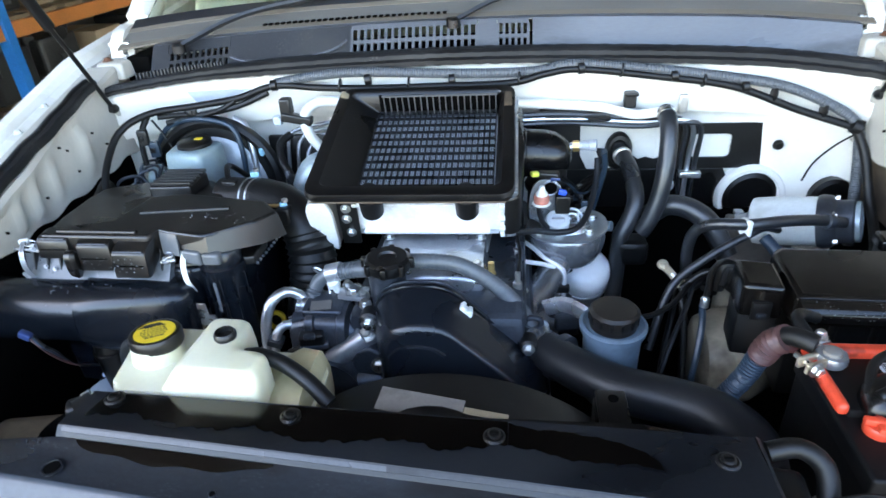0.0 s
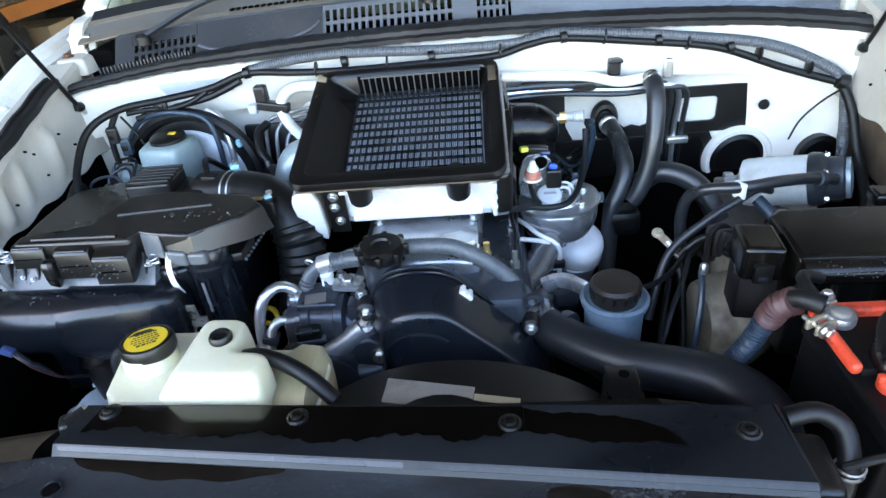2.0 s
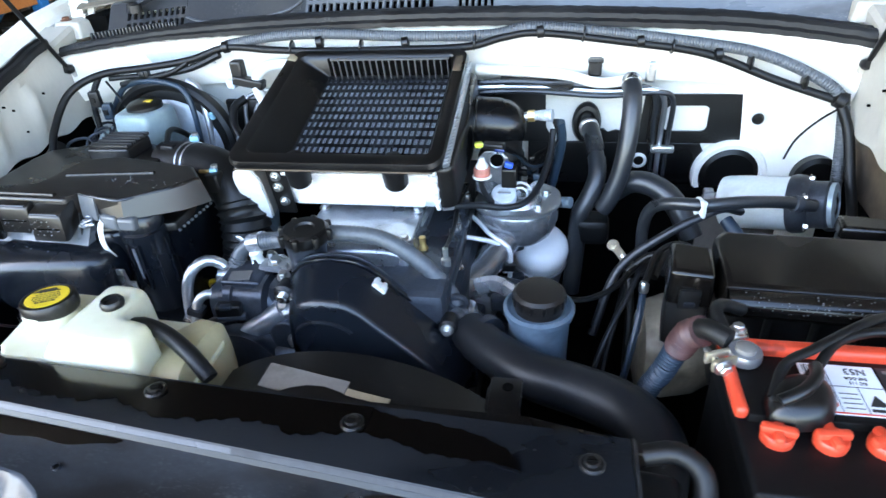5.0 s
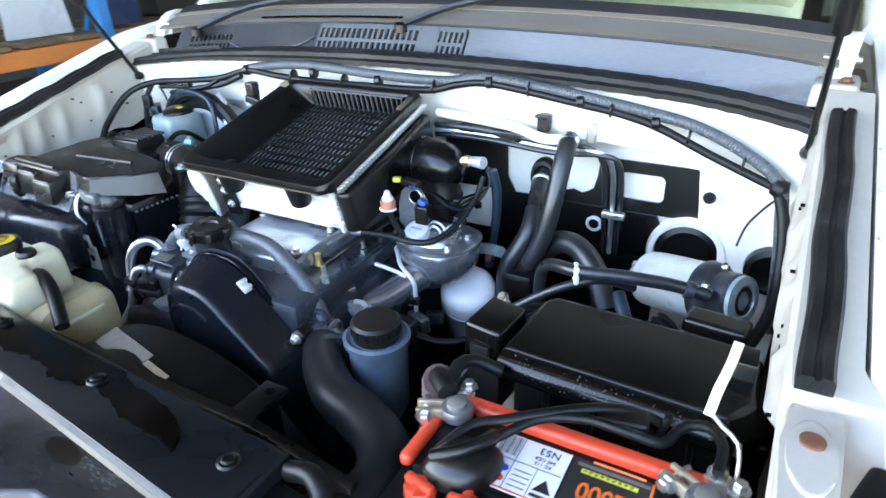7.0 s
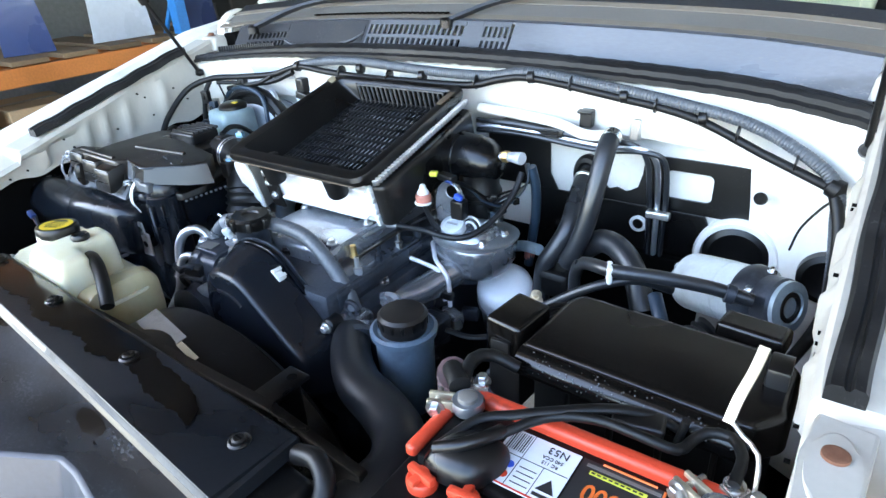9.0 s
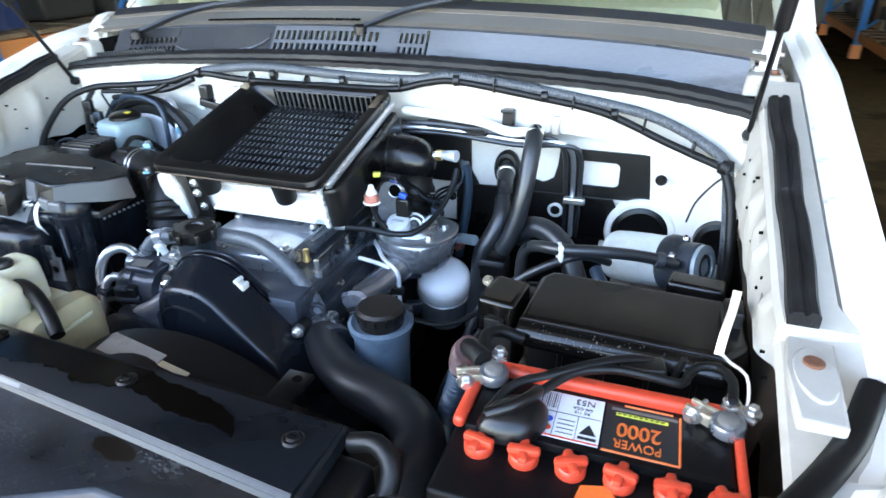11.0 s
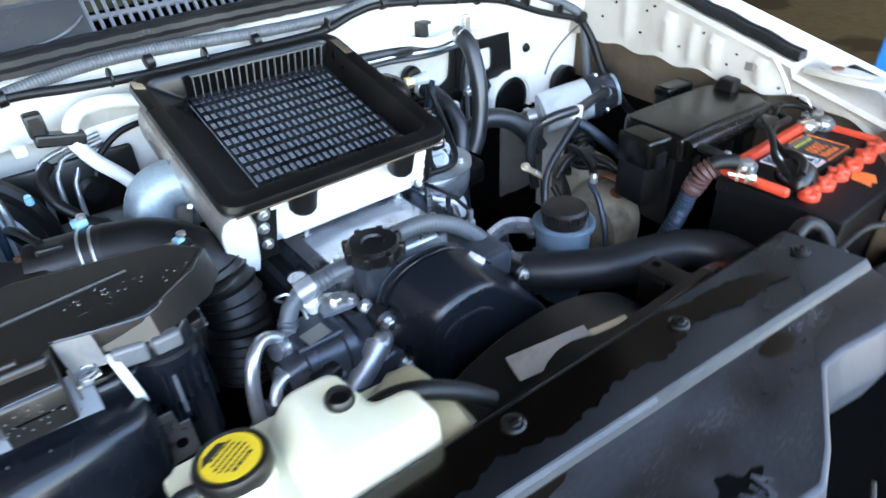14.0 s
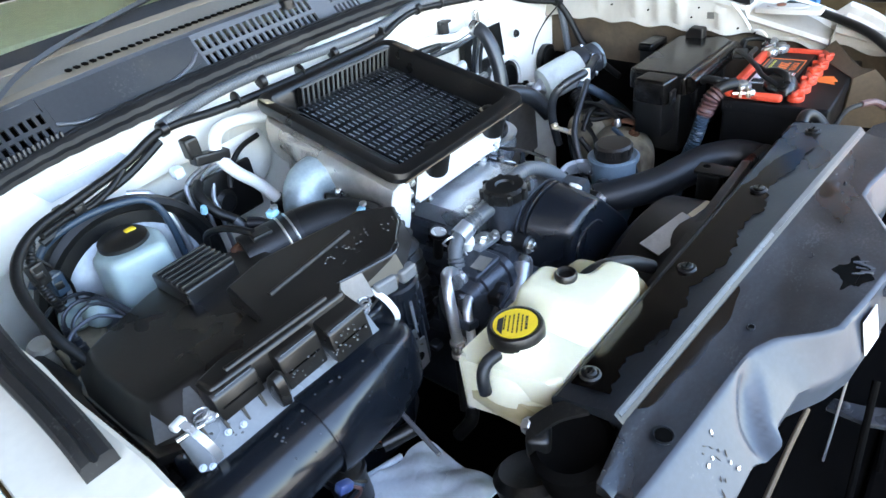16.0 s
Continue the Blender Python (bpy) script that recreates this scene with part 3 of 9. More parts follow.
part("recessed_pad", loft([[cowl_point(x, 0.16 + 0.10 * e, 0.001), cowl_point(x, 0.80, 0.001), cowl_point(x, 0.80, -0.004), cowl_point(x, 0.16 + 0.10 * e, -0.004)] for x, e in ((-0.530, 0.6), (-0.50, 0.2), (-0.44, 0.0), (-0.36, 0.1), (-0.32, 0.5), (-0.298, 1.2))]), COWLDARK, cowl, "dark recessed cowl pad")
part("pad_lip", tube([cowl_point(-0.532, 0.30, 0.003), cowl_point(-0.50, 0.12, 0.004), cowl_point(-0.44, 0.05, 0.005), cowl_point(-0.37, 0.10, 0.005), cowl_point(-0.32, 0.28, 0.004), cowl_point(-0.296, 0.55, 0.002)], 0.0035, n=10, squash=0.6), COWL, cowl, "rounded grey lip under the pad")
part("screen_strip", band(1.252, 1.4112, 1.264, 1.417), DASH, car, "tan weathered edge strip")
part("screen_band", band(1.264, 1.416, 1.305, 1.432), LABELG, car, "grey-brown dusty band at the windscreen's foot")
part("screen_strip", band(1.305, 1.433, 1.313, 1.439), DASH, car, "tan weathered edge strip")
part("screen_gap", band(1.313, 1.436, 1.345, 1.452), COWLDARK, car, "dark rubber strip at the glass")
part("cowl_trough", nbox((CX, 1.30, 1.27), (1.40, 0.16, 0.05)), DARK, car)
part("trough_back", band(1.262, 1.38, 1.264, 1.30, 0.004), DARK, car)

# windscreen, pillars, roof, dashboard
glass = loft([[(x, 1.343 - inward(x) * 0.8, 1.450 - 0.028 * ((x - CX) / 0.7) ** 2), (x * 0.9, 2.15, 1.98), (x * 0.9, 2.156, 1.976), (x, 1.349 - inward(x) * 0.8, 1.446 - 0.028 * ((x - CX) / 0.7) ** 2)]
              for x in [CX - 0.68 + 1.36 * k / 16 for k in range(17)]])
gl = part("windscreen", glass, GLASS, car, "raked windscreen reflecting the shed")
gl.visible_shadow = False
# dashboard set high; its colour stands in for reflections in the glass
part("dashboard", nbox((CX, 1.68, 1.42), (1.28, 0.56, 0.12), 0.04, Matrix.Rotation(0.12, 4, "X")), GLASSTAN, car)
part("cabin_back", nbox((CX, 3.0, 1.4), (1.4, 0.05, 1.2), 0.0), DARK, car)
part("roof", nbox((CX, 3.1, 2.04), (1.35, 1.9, 0.05), 0.02), PAINT, car)
for s in (-1, 1):
    part("pillar", tube([(CX + s * 0.765, 1.42, 1.40), (CX + s * 0.72, 1.78, 1.70), (CX + s * 0.65, 2.2, 2.02)], 0.035, n=10), PAINT, car)
    part("cabin_side", nbox((CX + s * 0.78, 2.6, 1.1), (0.05, 1.9, 0.9), 0.02), PAINT, car)


# inner wings and outer wings
def rail(y):
    """Height of the wing's flange at y."""
    return 1.228 + (y - 0.656) * (0.275 if y > 0.5 else 0.1)


def wing(s):
    name = "right" if s > 0 else "left"
    xr = CX + s * 0.706
    rings, lower, outer = [], [], []
    swell = lambda y, c, w: math.exp(-((y - c) / w) ** 2)
    for k in range(110):
        y = 1.16 - 0.78 * k / 109
        z = rail(y)
        zl = min(1.167 + 0.062 * (y - 0.66), z - 0.05) + 0.004 * math.sin(y * 70)
        step = 0.0 if y > 0.66 else 0.015
        cut = s * max(0.0, 0.50 - y) * 0.4
        if s > 0:
            cut -= 0.016 * min(1.0, max(0.0, (0.70 - y) / 0.03))
        lip = cut - 0.014 * min(1.0, max(0.0, (y - 0.67) / 0.03)) if s > 0 else cut + 0.014 * min(1.0, max(0.0, (y - 0.85) / 0.1)) - 0.010 * min(1.0, max(0.0, (0.80 - y) / 0.1))
        rib = (0.009 if s > 0 else 0.010) * (swell(y, 0.806, 0.011) + swell(y, 0.850, 0.011) + swell(y, 0.905, 0.014) + swell(y, 1.0, 0.014) + swell(y, 0.715, 0.012)) + 0.002 * math.sin(y * 41 + s)
        at = lambda u: z - 0.014 - step + (zl - z + 0.014 + step) * u
        rings.append([(xr + s * 0.040 - cut, y, z - 0.008), (xr - s * 0.027 - lip, y, z - 0.006 - step), (xr - s * 0.032 - lip, y, at(0)), (xr - s * 0.030 - lip, y, at(0.12)), (xr - s * (0.020 + rib) - cut, y, at(0.3)),
                      (xr - s * (0.018 + rib) - cut, y, at(0.75)), (xr - s * 0.021 - cut, y, at(0.9)), (xr - s * 0.024 - cut, y, at(1.0)), (xr - s * 0.021 - cut, y, at(1.0) - 0.002), (xr - s * 0.008 - cut, y, at(0.7)), (xr + s * 0.042 - cut, y, z - 0.02)])
        lower.append([(xr - s * 0.006 - cut, y, at(0.9)), (xr - s * 0.002 - cut, y, at(1.0) - 0.03), (xr - s * 0.022 * swell(y, 0.62, 0.10) - cut, y, at(1.0) - 0.09), (xr + s * 0.02 - cut, y, z - 0.42), (xr + s * 0.05 - cut, y, z - 0.42), (xr + s * 0.03 - cut, y, at(0.9))])
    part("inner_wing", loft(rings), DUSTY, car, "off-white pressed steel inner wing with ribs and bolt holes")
    # the left arch is painted near-black in place of its shade
    part("wheel_arch", loft(lower), BROWN if s > 0 else DARK, car, "wheel arch below the inner wing, grimy right, shade-black left")
    for k in range(64):
        y = 1.90 - 1.62 * k / 63
        z = rail(min(y, 1.16)) + (0.0 if y < 1.16 else (y - 1.16) * 0.12)
        d = s * 2.8 * max(0.0, 0.58 - y) ** 2
        z -= 1.2 * max(0.0, 0.50 - y) ** 2
        outer.append([(xr + s * 0.045 - d, y, z - 0.012), (xr + s * 0.060 - d, y, z - 0.006), (xr + s * 0.066 - d, y, z + 0.006), (xr + s * 0.080 - d, y, z + 0.011), (xr + s * 0.091 - d, y, z + 0.005),
                      (xr + s * 0.097 - d, y, z - 0.02), (xr + s * 0.100 - d, y, z - 0.12), (xr + s * 0.10 - d, y, z - 0.5), (xr + s * 0.09 - d, y, z - 0.5), (xr + s * 0.085 - d, y, z - 0.05), (xr + s * 0.045 - d, y, z - 0.03)])
    part("wing_panel", loft(outer), PAINT, car, "white outer wing with a rolled edge")
    xs = 0.651 if s > 0 else -0.753
    cross = [(-0.014, -0.003), (-0.014, 0.008), (-0.011, 0.0115), (-0.003, 0.0125), (-0.001, 0.0095), (0.002, 0.0095), (0.004, 0.0135), (0.011, 0.0125), (0.014, 0.009), (0.014, -0.003)]
    strip = loft([[(xs + s * dx + 0.0012 * math.sin(y * 0.35), y / 100, rail(y / 100) + dz + 0.0012 * math.sin(y * 0.8)) for dx, dz in cross] for y in range(108, 65 if s > 0 else 70, -1)])
    part("bonnet_seal", strip, FOAM, car, "black foam bonnet seal with a groove")
    for y in (0.60, 0.87, 0.95, 1.03):
        part("wing_bolt", bolt(bmesh.new(), (xr + s * 0.053, y, rail(y) - 0.009), r=0.005), CLIPW, car)
    for k in range(11):
        y = (0.64, 0.675, 0.76, 0.775, 0.83, 0.875, 0.94, 0.955, 0.965, 1.03, 1.06)[k]
        part("wing_hole", turned([(0.0020, -0.001), (0.0020, 0.0035)], axis((xr - s * 0.0195, y, rail(y) - (0.050, 0.052, 0.035, 0.06, 0.03, 0.075, 0.03, 0.045, 0.09, 0.06, 0.10)[k]), (-s, 0, 0)), 10), DARK, car)


wing(1)
wing(-1)
# the mounting pad with the rusty screw in front of the right bonnet seal
part("wing_pad", plate([(0.629, 0.525), (0.666, 0.525), (0.676, 0.645), (0.636, 0.650), (0.630, 0.60)], 1.212, 1.222, 0.003), DUSTY, car)
part("pad_boss", plate([(0.651 + 0.017 * math.cos(a), 0.590 + 0.040 * math.sin(a)) for a in [2 * math.pi * k / 24 for k in range(24)]], 1.221, 1.2245, 0.002), DUSTY, car)
part("rusty_screw", turned([(0.009, 0), (0.009, 0.003), (0.006, 0.004), (0.0, 0.002)], Matrix.Translation((0.651, 0.603, 1.2240)), 18), RUST, car, "rusty brown screw head")

part("wing_bracket", plate([(0.735, 1.13), (0.765, 1.13), (0.775, 1.175), (0.765, 1.188), (0.735, 1.186)], 0, 0.02, 0.004, Matrix.Translation((0.612, 0, 0)) @ Matrix(((0, 0, -1, 0), (1, 0, 0, 0), (0, 1, 0, 0), (0, 0, 0, 1)))), BLACK, car, "black bracket with a hole")
rings_ = []
for k in range(9):
    x = -0.600 + 0.125 * k / 8
    rings_.append([(x - 0.012, 1.1608 - inward(x), 1.308), (x + 0.004, 1.1642 - inward(x), 1.284), (x + 0.004, 1.1690 - inward(x), 1.284), (x - 0.012, 1.1660 - inward(x), 1.308)])
part("firewall_sticker", loft(rings_), STICKER, car, "silver-blue sticker on the firewall")
part("lower_firewall", nbox((0.54, 1.176, 0.93), (0.19, 0.012, 0.20), 0.004), GRIME, car, "grimy lower firewall")
part("wing_sticker", nbox((0.6245, 0.726, 1.206), (0.0012, 0.030, 0.014)), LABELG, car, "small grey label plate")
part("headlamp_seal", tube([(0.70, 0.60, 1.215), (0.665, 0.52, 1.205), (0.60, 0.43, 1.19), (0.52, 0.36, 1.165), (0.44, 0.31, 1.14)], 0.012, n=12, squash=0.6), RUBBER, car, "black rubber headlamp seal")
part("support_panel", loft([[(0.50 + 0.03 * k, 0.40 + 0.022 * k, 1.16 - 0.012 * math.sin(k)), (0.50 + 0.03 * k, 0.43 + 0.022 * k, 1.14), (0.50 + 0.03 * k, 0.435 + 0.022 * k, 0.98), (0.50 + 0.03 * k, 0.36 + 0.022 * k, 0.98), (0.50 + 0.03 * k, 0.36 + 0.022 * k, 1.12)] for k in range(5)]), BROWN, car, "brown rusty radiator support end")
# bonnet, held up by two gas struts
hood = Matrix.Translation((CX, 1.27, 1.50)) @ Matrix.Rotation(radians(-45), 4, "X")
part("bonnet", nbox((0, -0.58, 0.02), (1.42, 1.16, 0.03), 0.012, None), PAINT, car, "white bonnet propped open").matrix_basis = hood
part("bonnet_pad", nbox((0, -0.57, -0.006), (1.36, 1.08, 0.016), 0.006), PAD, car).matrix_basis = hood
for s, x, y, z in ((1, 0.623, 1.099, 1.289), (-1, -0.741, 1.105, 1.293)):
    way = Vector((0.0, -0.485, 0.875))
    b = Vector((x, y, z))
    strut = thing("gas_strut", "black gas strut holding the bonnet up", "gas strut", "bonnet struts")
    part("rod", tube([b, b + way * 0.20], 0.0042, n=10), BLACK, strut, "thin black rod")
    part("cylinder", tube([b + way * 0.19, b + way * 0.92], 0.010, n=12), BLACK, strut)
    part("ball_socket", turned([(0.0, -0.009), (0.007, -0.008), (0.0095, 0.0), (0.007, 0.008), (0.0, 0.009)], axis(b, (0.2 * s, -1, 0.2)), 16), BLACK, strut)
    part("bracket", nbox((x + 0.02 * s, y + 0.018, z - 0.004), (0.05, 0.022, 0.03), 0.005), DUSTY, car)


for s, x, y, z in ((1, 0.640, 1.20, 1.365), (-1, -0.765, 1.20, 1.365)):
    part("hinge_bracket", plate([(x - 0.030, y - 0.04), (x + 0.030, y - 0.04), (x + 0.036, y + 0.05), (x - 0.024, y + 0.06)], z - 0.03, z, 0.006, None, 3, 0.1), DUSTY, car, "off-white bonnet hinge bracket")
    part("hinge_arm", strap([(x + s * 0.004, y + 0.010, z), (x + s * 0.006, y + 0.022, z + 0.026), (x + s * 0.010, y + 0.050, z + 0.044), (x + s * 0.014, y + 0.085, z + 0.050)], 0.026, 0.005, (1, 0, 0)), PAINT, car, "white pressed bonnet hinge arm")
    part("hinge_arm", strap([(x - s * 0.022, y + 0.012, z - 0.004), (x - s * 0.020, y + 0.030, z + 0.020), (x - s * 0.014, y + 0.060, z + 0.030)], 0.014, 0.004, (1, 0, 0)), DUSTY, car, "white pressed bonnet hinge arm")
    part("hinge_pin", turned([(0.006, -0.022), (0.006, 0.022), (0.004, 0.025), (0, 0.025)], axis((x + s * 0.002, y + 0.026, z + 0.024), (s, 0, 0)), 14), STEEL, car)
    part("hinge_floor", nbox((x + s * 0.004, y + 0.075, z - 0.012), (0.075, 0.10, 0.012), 0.003), BROWN, car, "brown stained hinge well")
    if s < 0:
        # solid black block painting the shade of the gap
        part("hinge_well", nbox((x - s * 0.044, y + 0.045, z - 0.02), (0.05, 0.10, 0.05), 0.006), DARK, car, "black block in place of the shaded gap beside the hinge")
    part("hinge_bolt", bolt(bmesh.new(), (x + s * 0.012, y - 0.015, z), (0, 0, 1), 0.007, 0.006), RUST, car, "rusty hinge bolt")
    part("hinge_bolt", bolt(bmesh.new(), (x - s * 0.010, y + 0.015, z), (0, 0, 1), 0.007, 0.006), STEEL, car)


def wiper(name, pivot, mid, tip):
    w = thing(name, "black windscreen wiper arm lying at the foot of the windscreen", "wiper", "wipers")
    part("arm", strap([pivot, mid, tip], 0.016, 0.006, (0.2, -0.9, 0.4)), COWLDARK, w)
    part("pivot_cap", turned([(0.013, -0.012), (0.013, 0.002), (0.009, 0.007), (0, 0.008)], Matrix.Translation(pivot), 16), BLACK, w)
    t = Vector(tip)
    part("blade", tube([t + Vector((-0.05, -0.012, -0.002)), t + Vector((0.10, 0.010, 0.004)), t + Vector((0.30, 0.025, 0.008))], 0.004, n=8, squash=1.4), BLACK, w)


wiper("wiper", (-0.092, 1.232, 1.408), (0.02, 1.29, 1.444), (0.27, 1.36, 1.480))
wiper("wiper", (-0.63, 1.20, 1.385), (-0.50, 1.27, 1.432), (-0.25, 1.345, 1.462))


for x in (CX - 0.78, CX + 0.78):
    for y in (0.85, 3.6):
        part("wheel", turned([(0.0, -0.12), (0.24, -0.12), (0.26, -0.13), (0.34, -0.12), (0.365, -0.09), (0.37, 0.0), (0.365, 0.09), (0.34, 0.12), (0.26, 0.13), (0.24, 0.11), (0.0, 0.10)], axis((x, y, 0.395), (1, 0, 0)), 36), RUBBER, car, "black tyre on a steel wheel")
# added near-black panels that close the bay below and read as deep shade
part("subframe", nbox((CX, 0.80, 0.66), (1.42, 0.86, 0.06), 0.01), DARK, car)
part("firewall_shade_sheet", nbox((CX, 1.185, 0.86), (1.30, 0.02, 0.36), 0.006), DARK, car, "added black sheet for shade on the lower firewall")
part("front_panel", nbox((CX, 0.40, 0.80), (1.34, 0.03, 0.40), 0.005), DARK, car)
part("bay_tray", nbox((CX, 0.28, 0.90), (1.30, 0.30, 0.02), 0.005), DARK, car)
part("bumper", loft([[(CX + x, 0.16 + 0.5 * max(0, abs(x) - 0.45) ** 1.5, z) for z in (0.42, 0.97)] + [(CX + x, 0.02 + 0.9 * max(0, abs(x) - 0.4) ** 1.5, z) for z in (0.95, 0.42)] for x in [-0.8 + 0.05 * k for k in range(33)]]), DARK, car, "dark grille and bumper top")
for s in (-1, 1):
    # side sheet added so that the bay's depth stays black
    part("bay_skirt", plate([(0.10, 0.62), (1.23, 0.62), (1.23, 1.10), (0.62, 1.06), (0.45, 1.00), (0.10, 0.95)], 0, 0.008, 0, Matrix.Translation((CX + s * 0.705, 0, 0)) @ Matrix(((0, 0, 1, 0), (1, 0, 0, 0), (0, 1, 0, 0), (0, 0, 0, 1)))), DARK, car, "added black sheet for shade under the inner wing")
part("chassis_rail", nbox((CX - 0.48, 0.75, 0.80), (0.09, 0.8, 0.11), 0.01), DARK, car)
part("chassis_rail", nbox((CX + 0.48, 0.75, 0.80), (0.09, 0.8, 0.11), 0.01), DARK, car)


# ---- radiator cover and fan shroud ----
def cover_lines(x):
    """Depths of the cover's rear edge, ridge and front crease at x."""
    rear = 0.482 - 0.045 * x
    ridge = 0.393 - 0.090 * x
    knots = ((-0.52, 0.392), (-0.47, 0.386), (-0.300, 0.368), (-0.278, 0.364), (-0.252, 0.350), (-0.222, 0.316), (-0.206, 0.304), (-0.181, 0.299), (-0.146, 0.292), (-0.053, 0.277), (-0.014, 0.291), (0.074, 0.335), (0.104, 0.334), (0.167, 0.322), (0.34, 0.312))
    for (x0, c0), (x1, c1) in zip(knots, knots[1:]):
        if x <= x1:
            break
    return rear, ridge, c0 + (c1 - c0) * (x - x0) / (x1 - x0), 0.0


def apron_foot(x, c):
    """Depth of the apron's lower edge at x, below the crease at c."""
    knots = ((-0.52, 0.342), (-0.40, 0.333), (-0.35, 0.331), (-0.266, 0.322), (-0.222, 0.296), (-0.183, 0.281), (-0.125, 0.273))
    for (x0, y0), (x1, y1) in zip(knots, knots[1:]):
        if x <= x1:
            return min(c - 0.010, y0 + (y1 - y0) * (x - x0) / (x1 - x0))
    return c - 0.013


def wet_film(low, high, x0, x1):
    """A thin film of water on the cover's rear part, between two wavy edges."""
    rings = []
    for k in range(161):
        x = x0 + (x1 - x0) * k / 160
        r, g, _, _ = cover_lines(x)
        a, b = low(x), high(x)
        for_z = lambda y: 1.1535 + (1.1622 - 0.012 * max(0.0, x) - 1.1535) * min(1.0, max(0.0, (r - 0.005 - y) / (r - 0.005 - g - 0.020))) + 0.0002
        rings.append([(x, a, for_z(a)), (x, (a + b) / 2, for_z((a + b) / 2)), (x, b, for_z(b)), (x, b, for_z(b) - 0.0006), (x, a, for_z(a) - 0.0006)])
    return loft(rings)


def radiator_cover():
    top = thing("radiator_cover", "long dusty black plastic radiator cover with wet stains", "radiator cover")
    rings, apron, bevel, deck = [], [], [], []
    for k in range(169):
        x = -0.505 + 0.84 * k / 168
        r, g, c, a = cover_lines(x)
        if x < -0.438:
            g = min(g, 0.432 - 0.12 * (-0.438 - x))
        z0 = 1.1585 - 0.012 * max(0.0, x)
        wave = 0.0006 * math.sin(x * 31) + 0.0004 * math.sin(x * 77)
        if -0.4405 <= x <= 0.252:
            rings.append([(x, r, 1.11), (x, r + 0.001, 1.146), (x, r - 0.005, 1.153), (x, (r + g) / 2, (1.153 + z0 + 0.003) / 2 + wave), (x, g + 0.020, z0 + 0.003), (x, g + 0.006, z0 + 0.0035), (x, g - 0.002, z0 - 0.0045), (x, g - 0.004, z0 - 0.008), (x, g - 0.004, z0 - 0.015), (x, g + 0.010, 1.150), (x, r - 0.008, 1.147), (x, r - 0.004, 1.11)])
        if x <= 0.252:
            deck.append([(x, g - 0.0022, z0 - 0.0050), (x, g - 0.010, z0 - 0.0075), (x, (g + c) / 2, 1.1440 + wave), (x, c + 0.0045, 1.1425), (x, c + 0.0045, 1.136), (x, g - 0.0022, 1.14)])
            if x > -0.44:
                t = 0.0007
                bevel.append([(x, g + 0.0045, z0 + 0.0020 + t), (x, g + 0.0028, z0 + 0.0003 + t), (x, g + 0.0010, z0 - 0.0015 + t), (x, g + 0.0010, z0 - 0.0035), (x, g + 0.0045, z0)])
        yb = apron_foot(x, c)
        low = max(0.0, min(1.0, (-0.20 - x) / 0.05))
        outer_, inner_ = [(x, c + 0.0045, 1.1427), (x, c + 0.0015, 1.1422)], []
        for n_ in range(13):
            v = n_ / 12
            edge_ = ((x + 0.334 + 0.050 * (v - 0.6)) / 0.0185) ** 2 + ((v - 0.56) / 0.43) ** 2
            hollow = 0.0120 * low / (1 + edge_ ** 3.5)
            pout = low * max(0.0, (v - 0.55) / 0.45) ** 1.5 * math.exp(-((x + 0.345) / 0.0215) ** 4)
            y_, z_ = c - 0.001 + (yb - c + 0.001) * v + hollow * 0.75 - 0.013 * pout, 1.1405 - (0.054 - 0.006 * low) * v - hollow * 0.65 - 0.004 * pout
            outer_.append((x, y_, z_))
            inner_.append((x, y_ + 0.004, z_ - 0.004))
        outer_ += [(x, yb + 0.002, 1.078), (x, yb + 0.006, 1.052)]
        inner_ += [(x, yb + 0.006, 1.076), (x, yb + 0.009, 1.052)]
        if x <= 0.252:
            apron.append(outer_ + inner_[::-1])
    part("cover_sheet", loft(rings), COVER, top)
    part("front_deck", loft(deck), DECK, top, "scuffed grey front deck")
    # apron paler than the deck: its sky reflection is in the colour
    part("front_apron", loft(apron), APRON, top, "dusty front apron, paled for the sky it reflects")
    # strips paler than the cover stand in for the ridge's sky sheen
    part("edge_strip", loft(bevel[:70]), EDGE, top, "worn edge along the ridge, paled for its sheen")
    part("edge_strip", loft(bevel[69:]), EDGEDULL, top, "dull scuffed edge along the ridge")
    rr = random.Random(9)
    for k in range(15):
        x, v = rr.uniform(-0.424, -0.388), rr.uniform(0.15, 0.85)
        c = cover_lines(x)[2]
        yb = apron_foot(x, c)
        w, h = ((rr.uniform(0.0006, 0.0012), rr.uniform(0.002, 0.006)) if k % 3 else (rr.uniform(0.002, 0.0045), rr.uniform(0.001, 0.003)))
        chip = plate([(w * math.cos(a) * rr.uniform(0.4, 1), h * math.sin(a) * rr.uniform(0.4, 1)) for a in [math.pi * n_ / 4 for n_ in range(8)]], 0, 0.0007)
        part("paint_chip", placed(chip, Matrix.Translation((x, c - 0.001 + (yb - c) * v, 1.1408 - 0.048 * v)) @ Matrix.Rotation(0.95, 4, "X") @ Matrix.Rotation(rr.uniform(-0.7, 0.7), 4, "Z")), INK if k % 3 else CLIPW, top)
    for x in (-0.404, -0.201, 0.007, 0.217):
        y = 0.449 - 0.078 * x
        clip = part("clip", turned([(0.0105, 0), (0.0110, 0.002), (0.009, 0.0035), (0.007, 0.0025), (0.007, 0.005), (0.005, 0.0062), (0, 0.0055)], Matrix.Translation((x, y, 1.1575 - (0.002 if x > 0.1 else 0))), 20), BLACK, top, "round black plastic clip")
        part("clip_slot", nbox((x, y, 1.164 - (0.002 if x > 0.1 else 0)), (0.008, 0.0016, 0.0012)), DARK, clip)
